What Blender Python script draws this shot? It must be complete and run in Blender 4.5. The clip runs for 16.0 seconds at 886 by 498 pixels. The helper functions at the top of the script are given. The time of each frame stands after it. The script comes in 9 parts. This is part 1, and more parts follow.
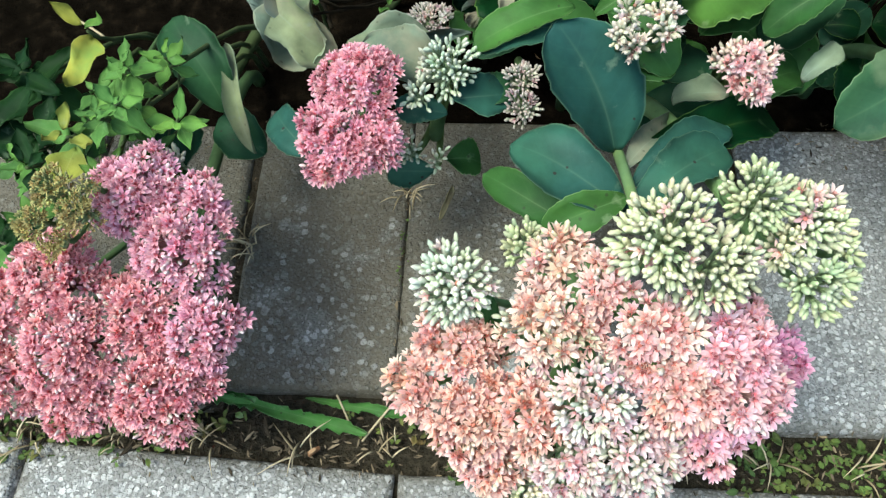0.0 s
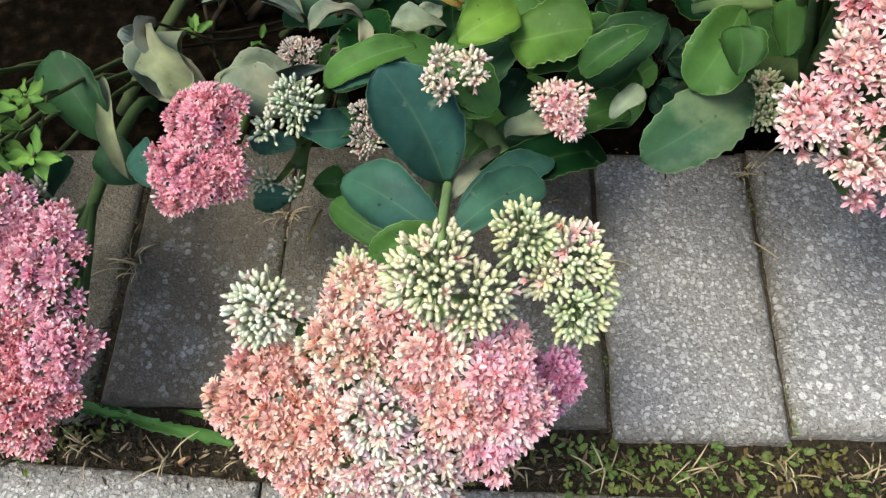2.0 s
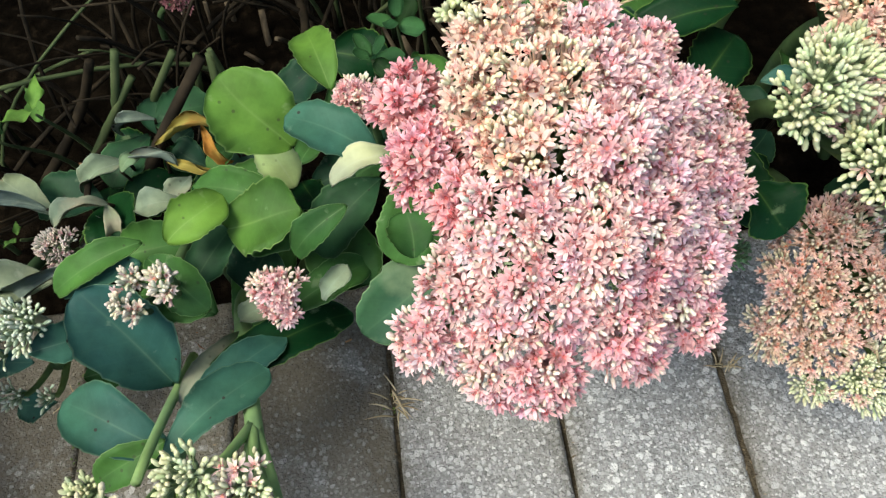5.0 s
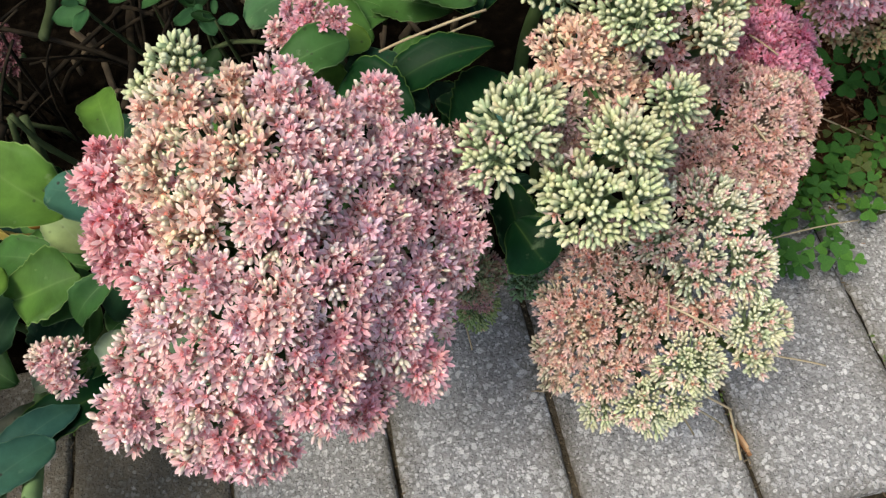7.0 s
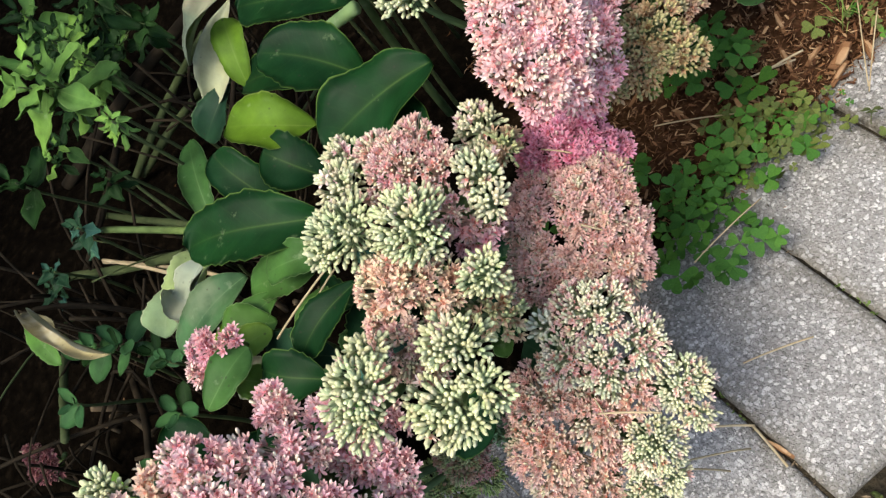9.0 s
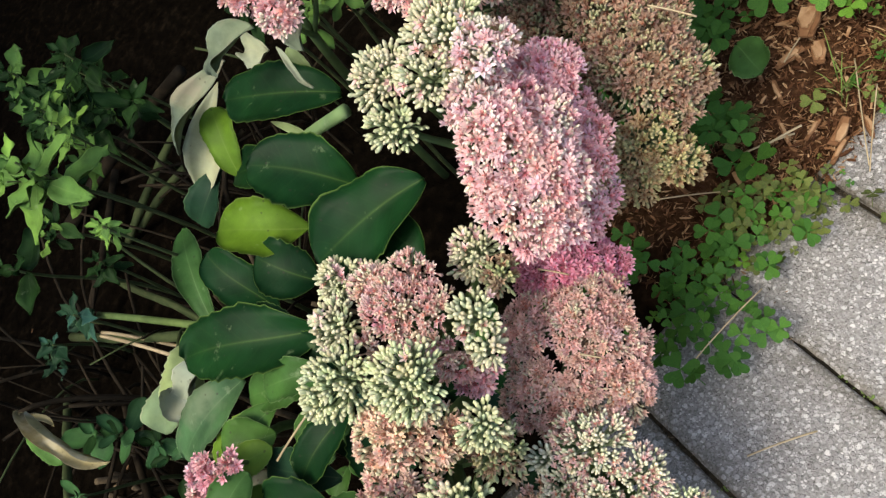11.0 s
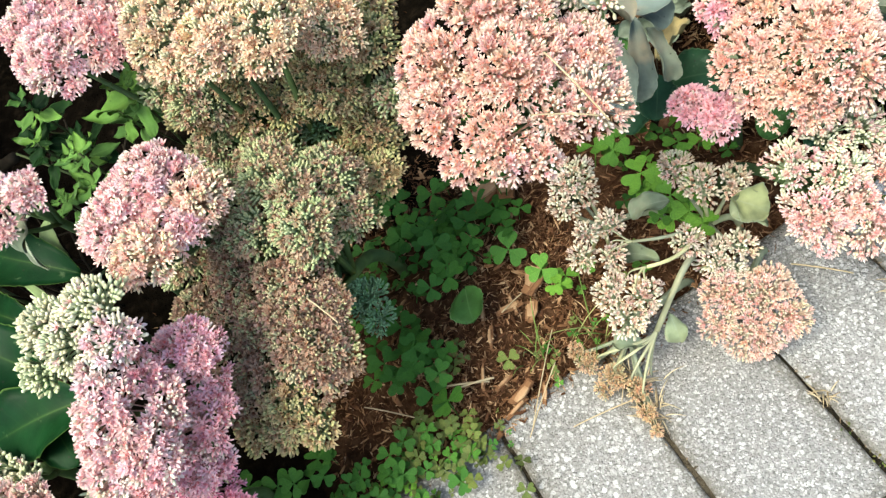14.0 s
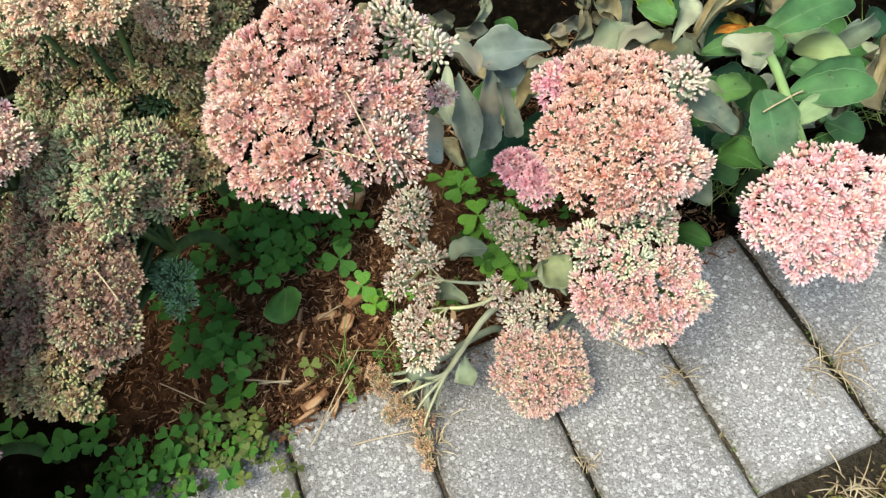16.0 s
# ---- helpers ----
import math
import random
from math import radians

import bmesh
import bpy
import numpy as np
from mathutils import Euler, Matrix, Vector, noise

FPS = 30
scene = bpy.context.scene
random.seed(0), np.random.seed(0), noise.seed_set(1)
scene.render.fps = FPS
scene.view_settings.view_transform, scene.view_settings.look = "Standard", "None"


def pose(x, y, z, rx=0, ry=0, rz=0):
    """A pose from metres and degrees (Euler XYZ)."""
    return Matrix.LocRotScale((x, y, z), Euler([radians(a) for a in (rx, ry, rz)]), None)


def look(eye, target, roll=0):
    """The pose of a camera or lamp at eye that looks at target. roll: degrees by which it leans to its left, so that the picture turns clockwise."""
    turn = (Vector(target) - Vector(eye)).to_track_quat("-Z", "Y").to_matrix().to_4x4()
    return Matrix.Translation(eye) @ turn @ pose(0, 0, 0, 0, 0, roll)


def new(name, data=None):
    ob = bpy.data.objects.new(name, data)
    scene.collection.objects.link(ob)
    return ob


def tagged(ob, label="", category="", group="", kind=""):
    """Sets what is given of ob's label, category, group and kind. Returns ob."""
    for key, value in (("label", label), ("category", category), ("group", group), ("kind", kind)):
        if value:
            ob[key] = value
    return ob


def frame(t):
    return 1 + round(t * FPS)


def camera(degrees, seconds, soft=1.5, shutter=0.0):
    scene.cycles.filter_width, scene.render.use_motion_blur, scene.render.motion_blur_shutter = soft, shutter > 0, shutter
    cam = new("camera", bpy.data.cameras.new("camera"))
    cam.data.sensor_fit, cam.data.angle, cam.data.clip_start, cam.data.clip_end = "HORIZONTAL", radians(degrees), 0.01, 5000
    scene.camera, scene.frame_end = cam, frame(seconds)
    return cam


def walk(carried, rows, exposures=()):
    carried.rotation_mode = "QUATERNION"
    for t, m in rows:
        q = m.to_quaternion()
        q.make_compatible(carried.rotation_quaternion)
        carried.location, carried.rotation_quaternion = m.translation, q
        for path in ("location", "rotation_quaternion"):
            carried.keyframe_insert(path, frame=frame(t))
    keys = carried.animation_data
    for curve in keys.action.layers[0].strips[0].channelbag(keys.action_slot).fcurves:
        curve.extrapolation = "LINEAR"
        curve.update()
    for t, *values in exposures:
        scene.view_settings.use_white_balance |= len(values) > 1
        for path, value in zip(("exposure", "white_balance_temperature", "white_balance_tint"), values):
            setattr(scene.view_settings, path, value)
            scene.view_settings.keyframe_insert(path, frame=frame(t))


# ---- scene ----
cam = camera(57.9, 16.0, soft=1.32)
PATH = [
    (0, (0.158, -0.122, 0.425), (0.025, 0.813, -1.338), -6.3),
    (0.5, (0.177, -0.123, 0.426), (0.056, 0.806, -1.341), -5.8),
    (1, (0.195, -0.125, 0.429), (0.064, 0.788, -1.345), -5.6),
    (1.5, (0.21, -0.127, 0.44), (0.096, 0.778, -1.34), -4.2),
    (2, (0.229, -0.123, 0.454), (0.14, 0.814, -1.311), -4.2),
    (2.5, (0.25, -0.108, 0.466), (0.188, 0.842, -1.293), -4.3),
    (3, (0.271, -0.095, 0.474), (0.225, 0.864, -1.28), -5.1),
    (3.5, (0.294, -0.08, 0.481), (0.256, 0.887, -1.27), -5.8),
    (4, (0.32, -0.067, 0.48), (0.286, 0.897, -1.272), -6.7),
    (4.2, (0.329, -0.062, 0.48), (0.298, 0.903, -1.272), -7.2),
    (6.3, (0.416, -0.06, 0.486), (0.399, 0.969, -1.228), -14.3),
    (6.5, (0.429, -0.061, 0.485), (0.433, 0.953, -1.239), -13.7),
    (7, (0.458, -0.062, 0.485), (0.489, 0.94, -1.246), -11.3),
    (7.5, (0.488, -0.06, 0.496), (0.547, 0.977, -1.213), -13.3),
    (8, (0.516, -0.068, 0.505), (0.534, 1.034, -1.164), -22.0),
    (8.5, (0.549, -0.082, 0.513), (0.505, 1.071, -1.121), -35.3),
    (9, (0.577, -0.08, 0.524), (0.493, 1.169, -1.036), -48.6),
    (9.2, (0.588, -0.077, 0.527), (0.509, 1.204, -1.007), -53.2),
    (11.3, (0.648, -0.025, 0.55), (0.509, 1.182, -1.038), -50.4),
    (11.5, (0.659, -0.02, 0.548), (0.512, 1.178, -1.046), -48.4),
    (12, (0.693, -0.016, 0.547), (0.544, 1.142, -1.076), -42.7),
    (12.5, (0.729, -0.019, 0.564), (0.59, 1.166, -1.041), -39.0),
    (13, (0.76, -0.022, 0.581), (0.619, 1.175, -1.016), -35.5),
    (13.5, (0.807, -0.038, 0.592), (0.71, 1.142, -1.02), -34.8),
    (14, (0.868, -0.069, 0.595), (0.848, 1.107, -1.024), -35.7),
    (14.5, (0.913, -0.099, 0.598), (0.95, 1.079, -1.018), -34.7),
    (15, (0.933, -0.11, 0.595), (1.031, 1.017, -1.054), -28.6),
    (15.5, (0.946, -0.104, 0.592), (1.075, 1.002, -1.07), -23.6),
    (16, (0.939, -0.088, 0.595), (1.094, 0.983, -1.087), -15.4),
]
walk(cam, [(t, look(eye, target, roll)) for t, eye, target, roll in PATH], [(0, 1.2, 5900, -5), (0.6, 1.08, 6200, 2), (1.2, 1.06, 6500, 7), (2.5, 1.14, 6500, 4), (3.5, 1.21, 6350, 0), (4.2, 1.21, 6350, 0), (6.5, 0.8, 6580, 8), (7, 0.78, 6570, 8), (9, 1.09, 6600, 9), (11.5, 0.94, 6750, 10), (12, 1.0, 6720, 10), (13.6, 1.47, 6500, 3), (14, 1.55, 6450, 1), (14.5, 1.45, 6450, 2), (15, 1.37, 6450, 2), (16, 1.2, 6450, 3)])

# ---- world, sun ----
world = bpy.data.worlds.new("overcast_sky")
scene.world = world
world.use_nodes = True
wn = world.node_tree.nodes
sky = wn.new("ShaderNodeTexSky")
sky.sky_type, sky.sun_disc = "NISHITA", False
sky.sun_elevation, sky.sun_rotation = radians(66), radians(-114)
sky.dust_density, sky.air_density = 3.0, 1.0
wn["Background"].inputs["Strength"].default_value = 0.15
world.node_tree.links.new(sky.outputs["Color"], wn["Background"].inputs["Color"])
sun = new("sun", bpy.data.lights.new("sun", "SUN"))
sun.data.energy, sun.data.angle, sun.data.color = 1.85, radians(26), (1.0, 0.93, 0.82)
sun.matrix_world = look((-0.48, -0.21, 1.18), (0, 0, 0))

# ---- materials ----


def material(name, rough=0.6, spec=0.4):
    m = bpy.data.materials.new(name)
    m.use_nodes = True
    b = m.node_tree.nodes["Principled BSDF"]
    b.inputs["Roughness"].default_value = rough
    b.inputs["Specular IOR Level"].default_value = spec
    return m, m.node_tree.nodes, m.node_tree.links, b


def ramp(nodes, stops):
    r = nodes.new("ShaderNodeValToRGB")
    while len(r.color_ramp.elements) < len(stops):
        r.color_ramp.elements.new(0.5)
    for e, (pos, c) in zip(r.color_ramp.elements, stops):
        e.position, e.color = pos, (*c, 1)
    return r


def noise_node(nodes, links, scale, detail=4.0, coord="Object", rough=0.55):
    tc, n = nodes.new("ShaderNodeTexCoord"), nodes.new("ShaderNodeTexNoise")
    n.inputs["Scale"].default_value, n.inputs["Detail"].default_value, n.inputs["Roughness"].default_value = scale, detail, rough
    links.new(tc.outputs[coord], n.inputs["Vector"])
    return n


def mixer(nodes, links, fac, a, b, mode="MIX"):
    m = nodes.new("ShaderNodeMix")
    m.data_type, m.blend_type = "RGBA", mode
    for sock, v in ((m.inputs["Factor"], fac), (m.inputs["A"], a), (m.inputs["B"], b)):
        if isinstance(v, (int, float)):
            sock.default_value = v
        elif isinstance(v, tuple):
            sock.default_value = (*v, 1)
        else:
            links.new(v, sock)
    return m.outputs["Result"]


def bumped(nodes, links, b, height, strength, distance):
    bm = nodes.new("ShaderNodeBump")
    bm.inputs["Strength"].default_value, bm.inputs["Distance"].default_value = strength, distance
    links.new(height, bm.inputs["Height"])
    links.new(bm.outputs["Normal"], b.inputs["Normal"])


def concrete():
    """Worn exposed-aggregate concrete: small pebbles of several tones in grey mortar, with brown dirt and pits."""
    m, n, l, b = material("aggregate_concrete", 0.88, 0.25)
    tc = n.new("ShaderNodeTexCoord")
    info = n.new("ShaderNodeObjectInfo")
    shift = n.new("ShaderNodeVectorMath")
    shift.operation = "SCALE"
    shift.inputs[0].default_value = (3.7, 5.1, 1.3)
    l.new(info.outputs["Random"], shift.inputs["Scale"])
    place = n.new("ShaderNodeVectorMath")
    l.new(tc.outputs["Object"], place.inputs[0])
    l.new(shift.outputs[0], place.inputs[1])
    warp = n.new("ShaderNodeTexNoise")
    warp.inputs["Scale"].default_value = 240
    l.new(place.outputs[0], warp.inputs["Vector"])
    add = n.new("ShaderNodeVectorMath")
    add.operation = "MULTIPLY_ADD"
    add.inputs[1].default_value = (0.0034, 0.0034, 0.0034)
    l.new(warp.outputs["Color"], add.inputs[0])
    l.new(place.outputs[0], add.inputs[2])

    def pebbles(scale, rim, chance, stops, under):
        v = n.new("ShaderNodeTexVoronoi")
        v.inputs["Scale"].default_value = scale
        l.new(add.outputs[0], v.inputs["Vector"])
        sp = n.new("ShaderNodeSeparateColor")
        l.new(v.outputs["Color"], sp.inputs["Color"])
        body = ramp(n, [(rim - 0.09, (1, 1, 1)), (rim, (0, 0, 0))])
        l.new(v.outputs["Distance"], body.inputs["Fac"])
        gt = n.new("ShaderNodeMath")
        gt.operation = "GREATER_THAN"
        gt.inputs[1].default_value = 1 - chance
        l.new(sp.outputs["Blue"], gt.inputs[0])
        mul = n.new("ShaderNodeMath")
        mul.operation = "MULTIPLY"
        l.new(body.outputs["Color"], mul.inputs[0])
        l.new(gt.outputs[0], mul.inputs[1])
        tone = ramp(n, stops)
        l.new(sp.outputs["Red"], tone.inputs["Fac"])
        return mixer(n, l, mul.outputs[0], under, tone.outputs["Color"]), mul.outputs[0]

    base = ramp(n, [(0.3, (0.12, 0.12, 0.115)), (0.7, (0.28, 0.279, 0.27))])
    sand = n.new("ShaderNodeTexNoise")
    sand.inputs["Scale"].default_value, sand.inputs["Detail"].default_value = 620, 6
    l.new(place.outputs[0], sand.inputs["Vector"])
    l.new(sand.outputs["Fac"], base.inputs["Fac"])
    col, h1 = pebbles(520, 0.55, 0.8, [(0.0, (0.12, 0.118, 0.115)), (0.4, (0.24, 0.237, 0.23)), (0.8, (0.36, 0.355, 0.345)), (1.0, (0.50, 0.49, 0.47))], base.outputs["Color"])
    col, h2 = pebbles(300, 0.52, 0.5, [(0.0, (0.17, 0.167, 0.16)), (0.45, (0.29, 0.286, 0.275)), (0.85, (0.40, 0.396, 0.385)), (1.0, (0.48, 0.475, 0.455))], col)
    col, h3 = pebbles(190, 0.44, 0.3, [(0.0, (0.19, 0.185, 0.175)), (0.4, (0.32, 0.316, 0.306)), (1.0, (0.47, 0.465, 0.445))], col)
    dirt = n.new("ShaderNodeTexNoise")
    dirt.inputs["Scale"].default_value, dirt.inputs["Detail"].default_value = 22, 7
    l.new(place.outputs[0], dirt.inputs["Vector"])
    dr = ramp(n, [(0.24, (0, 0, 0)), (0.46, (1, 1, 1))])
    l.new(dirt.outputs["Fac"], dr.inputs["Fac"])
    geo = n.new("ShaderNodeAttribute")
    geo.attribute_name = "dirt_shade"
    dm = n.new("ShaderNodeMath")
    dm.operation = "MULTIPLY"
    l.new(dr.outputs["Color"], dm.inputs[0])
    l.new(geo.outputs["Fac"], dm.inputs[1])
    for bare, share in ((h2, -0.2), (h3, -0.32)):
        keep, cut = n.new("ShaderNodeMath"), n.new("ShaderNodeMath")
        keep.operation, keep.inputs[1].default_value, keep.inputs[2].default_value = "MULTIPLY_ADD", share, 1.0
        l.new(bare, keep.inputs[0])
        cut.operation = "MULTIPLY"
        l.new(dm.outputs[0], cut.inputs[0])
        l.new(keep.outputs[0], cut.inputs[1])
        dm = cut
    col = mixer(n, l, dm.outputs[0], col, mixer(n, l, 0.86, col, (0.067, 0.056, 0.035)))
    var = ramp(n, [(0.0, (1.2, 1.195, 1.18)), (1.0, (1.42, 1.42, 1.41))])
    l.new(info.outputs["Random"], var.inputs["Fac"])
    col = mixer(n, l, 1.0, col, var.outputs["Color"], "MULTIPLY")
    l.new(col, b.inputs["Base Color"])
    s1, s2 = n.new("ShaderNodeMath"), n.new("ShaderNodeMath")
    l.new(h1, s1.inputs[0])
    l.new(h2, s1.inputs[1])
    l.new(s1.outputs[0], s2.inputs[0])
    l.new(sand.outputs["Fac"], s2.inputs[1])
    bumped(n, l, b, s2.outputs[0], 0.9, 0.0010)
    return m


def soil():
    m, n, l, b = material("shade_toned_soil", 1.0, 0.0)
    a = noise_node(n, l, 90, 8)
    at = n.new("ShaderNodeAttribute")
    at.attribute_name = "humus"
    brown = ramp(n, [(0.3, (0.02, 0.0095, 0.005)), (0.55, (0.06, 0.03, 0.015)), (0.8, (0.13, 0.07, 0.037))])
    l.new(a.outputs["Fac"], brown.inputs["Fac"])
    # Bed tones pushed near black so the colour carries the foliage's shade.
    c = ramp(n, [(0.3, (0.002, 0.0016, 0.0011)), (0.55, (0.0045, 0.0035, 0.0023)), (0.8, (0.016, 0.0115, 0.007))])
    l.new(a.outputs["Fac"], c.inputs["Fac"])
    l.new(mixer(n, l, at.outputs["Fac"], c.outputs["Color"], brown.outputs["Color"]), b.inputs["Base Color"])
    bumped(n, l, b, a.outputs["Fac"], 0.9, 0.006)
    return m


def tinted(name, rough, spec, trans=0.0, grain=350, depth=0.25):
    """Colour from the mesh's own tint, broken by fine noise and a shift from piece to piece."""
    m, n, l, b = material(name, rough, spec)
    at, geo = n.new("ShaderNodeAttribute"), n.new("ShaderNodeNewGeometry")
    at.attribute_name = "tint"
    gn = noise_node(n, l, grain, 3)
    r = ramp(n, [(0.25, (1 - depth,) * 3), (0.75, (1 + depth,) * 3)])
    l.new(gn.outputs["Fac"], r.inputs["Fac"])
    isl = ramp(n, [(0.0, (0.84, 0.86, 0.86)), (1.0, (1.12, 1.1, 1.08))])
    l.new(geo.outputs["Random Per Island"], isl.inputs["Fac"])
    col = mixer(n, l, 1.0, at.outputs["Color"], r.outputs["Color"], "MULTIPLY")
    col = mixer(n, l, 1.0, col, isl.outputs["Color"], "MULTIPLY")
    l.new(col, b.inputs["Base Color"])
    if trans:
        translucent(m, n, l, b, col, trans)
    return m


def translucent(m, n, l, b, col, share):
    t, mx = n.new("ShaderNodeBsdfTranslucent"), n.new("ShaderNodeMixShader")
    l.new(col, t.inputs["Color"])
    mx.inputs["Fac"].default_value = share
    l.new(b.outputs["BSDF"], mx.inputs[1])
    l.new(t.outputs["BSDF"], mx.inputs[2])
    l.new(mx.outputs["Shader"], n["Material Output"].inputs["Surface"])


def leaf_material(name, base, rib, rough=0.5, mottle=0.3, spots=0.5, patch=None):
    """Fleshy leaf: pale midrib and rim, faint side veins, mottling, fine specks."""
    m, n, l, b = material("leaf_" + name, rough, 0.09)
    at = n.new("ShaderNodeAttribute")
    at.attribute_name = "leafmap"
    sep = n.new("ShaderNodeSeparateColor")
    l.new(at.outputs["Color"], sep.inputs["Color"])
    g = noise_node(n, l, 55, 5)
    dark, light = tuple(c * (1 - mottle) for c in base), tuple(min(1, c * (1 + mottle)) for c in base)
    c0 = ramp(n, [(0.3, dark), (0.7, light)])
    l.new(g.outputs["Fac"], c0.inputs["Fac"])
    rr = ramp(n, [(0.0, (0.4, 0.4, 0.4)), (0.02, (0.22, 0.22, 0.22)), (0.06, (0.05, 0.05, 0.05)), (0.2, (0, 0, 0))])
    l.new(sep.outputs["Green"], rr.inputs["Fac"])
    fade = ramp(n, [(0.0, (1, 1, 1)), (0.55, (0.5, 0.5, 0.5)), (0.95, (0.15, 0.15, 0.15))])
    l.new(sep.outputs["Red"], fade.inputs["Fac"])
    ribs = mixer(n, l, 1.0, rr.outputs["Color"], fade.outputs["Color"], "MULTIPLY")
    rim = ramp(n, [(0.95, (0, 0, 0)), (0.99, (0.7, 0.7, 0.7))])
    l.new(sep.outputs["Green"], rim.inputs["Fac"])
    ribs = mixer(n, l, 1.0, ribs, rim.outputs["Color"], "ADD")
    wide = noise_node(n, l, 17, 3)
    wr = ramp(n, [(0.35, (0.72, 0.76, 0.8)), (0.65, (1.2, 1.16, 0.95))])
    l.new(wide.outputs["Fac"], wr.inputs["Fac"])
    body = mixer(n, l, 1.0, c0.outputs["Color"], wr.outputs["Color"], "MULTIPLY")
    info = n.new("ShaderNodeObjectInfo")
    each = ramp(n, [(0.0, (0.72, 0.76, 0.8)), (0.5, (1, 1, 1)), (1.0, (1.3, 1.2, 1.0))])
    l.new(info.outputs["Random"], each.inputs["Fac"])
    body = mixer(n, l, 1.0, body, each.outputs["Color"], "MULTIPLY")
    col = mixer(n, l, ribs, body, rib)
    wave = n.new("ShaderNodeMath")
    wave.operation = "SINE"
    k = n.new("ShaderNodeMath")
    k.operation = "MULTIPLY_ADD"
    k.inputs[1].default_value = -9.0
    l.new(sep.outputs["Green"], k.inputs[0])
    k2 = n.new("ShaderNodeMath")
    k2.operation = "MULTIPLY"
    k2.inputs[1].default_value = 42.0
    l.new(sep.outputs["Red"], k2.inputs[0])
    l.new(k2.outputs[0], k.inputs[2])
    l.new(k.outputs[0], wave.inputs[0])
    vr = ramp(n, [(0.9, (0, 0, 0)), (1.0, (0.016, 0.016, 0.016))])
    l.new(wave.outputs[0], vr.inputs["Fac"])
    col = mixer(n, l, vr.outputs["Color"], col, rib)
    if patch:
        pn = noise_node(n, l, 26, 6)
        pr = ramp(n, [(0.5, (0, 0, 0)), (0.66, (1, 1, 1))])
        l.new(pn.outputs["Fac"], pr.inputs["Fac"])
        col = mixer(n, l, pr.outputs["Color"], col, patch)
    scuff = noise_node(n, l, 75, 6)
    scr = ramp(n, [(0.64, (0, 0, 0)), (0.72, (0.45, 0.45, 0.45))])
    l.new(scuff.outputs["Fac"], scr.inputs["Fac"])
    col = mixer(n, l, scr.outputs["Color"], col, tuple(0.5 * c + 0.5 * w for c, w in zip(rib, (0.22, 0.25, 0.18))))
    sp = n.new("ShaderNodeTexVoronoi")
    tc = n.new("ShaderNodeTexCoord")
    sp.inputs["Scale"].default_value = 170
    l.new(tc.outputs["Object"], sp.inputs["Vector"])
    sr = ramp(n, [(0.11, (1, 1, 1)), (0.17, (0, 0, 0))])
    l.new(sp.outputs["Distance"], sr.inputs["Fac"])
    pick = n.new("ShaderNodeSeparateColor")
    l.new(sp.outputs["Color"], pick.inputs["Color"])
    gt = n.new("ShaderNodeMath")
    gt.operation = "GREATER_THAN"
    gt.inputs[1].default_value = 0.66
    l.new(pick.outputs["Red"], gt.inputs[0])
    mm = n.new("ShaderNodeMath")
    mm.operation = "MULTIPLY"
    l.new(sr.outputs["Color"], mm.inputs[0])
    l.new(gt.outputs[0], mm.inputs[1])
    ms = n.new("ShaderNodeMath")
    ms.operation = "MULTIPLY"
    ms.inputs[1].default_value = spots
    l.new(mm.outputs[0], ms.inputs[0])
    col = mixer(n, l, ms.outputs[0], col, (0.03, 0.025, 0.02))
    l.new(col, b.inputs["Base Color"])
    fine = noise_node(n, l, 420, 3)
    bumped(n, l, b, fine.outputs["Fac"], 0.25, 0.0006)
    translucent(m, n, l, b, col, 0.12)
    return m


def fibre(name, stops, rough=0.85, scale=60, relief=0.001):
    """Dry stems, bark and straw: streaks of several tones, varied from piece to piece."""
    m, n, l, b = material(name, rough, 0.08)
    geo = n.new("ShaderNodeNewGeometry")
    g = noise_node(n, l, scale, 5)
    mix = n.new("ShaderNodeMath")
    mix.operation = "MULTIPLY_ADD"
    mix.inputs[1].default_value = 0.6
    l.new(geo.outputs["Random Per Island"], mix.inputs[0])
    half = n.new("ShaderNodeMath")
    half.operation = "MULTIPLY"
    half.inputs[1].default_value = 0.5
    l.new(g.outputs["Fac"], half.inputs[0])
    l.new(half.outputs[0], mix.inputs[2])
    r = ramp(n, stops)
    l.new(mix.outputs[0], r.inputs["Fac"])
    l.new(r.outputs["Color"], b.inputs["Base Color"])
    bumped(n, l, b, g.outputs["Fac"], 0.5 if relief < 0.002 else 1.0, relief)
    return m


# Kept dark so the unseen walls bounce little light into the bed.
def plaster():
    m, n, l, b = material("unseen_wall_plaster", 0.9, 0.2)
    a = noise_node(n, l, 14, 7)
    c = ramp(n, [(0.3, (0.13, 0.10, 0.08)), (0.7, (0.2, 0.165, 0.135))])
    l.new(a.outputs["Fac"], c.inputs["Fac"])
    l.new(c.outputs["Color"], b.inputs["Base Color"])
    bumped(n, l, b, a.outputs["Fac"], 0.4, 0.004)
    return m


CONCRETE, SOIL, PLASTER = concrete(), soil(), plaster()
PETAL = tinted("petals", 0.7, 0.1, 0.28, 600, 0.1)
BUD = tinted("buds", 0.6, 0.15, 0.0, 500, 0.15)
TWIG = tinted("flower_stalks", 0.6, 0.3, 0.0, 300, 0.25)
LEAF = {}
LEAF["blue"] = leaf_material("blue_green", (0.034, 0.098, 0.076), (0.15, 0.25, 0.15), spots=0.9)
LEAF["blue2"] = leaf_material("blue_green_scarred", (0.045, 0.11, 0.055), (0.2, 0.3, 0.15), patch=(0.11, 0.16, 0.085))
# A deep green leaf, lowered further to stand for shade on it.
LEAF["darkg"] = leaf_material("deep_green_shaded", (0.005, 0.03, 0.009), (0.13, 0.22, 0.05))
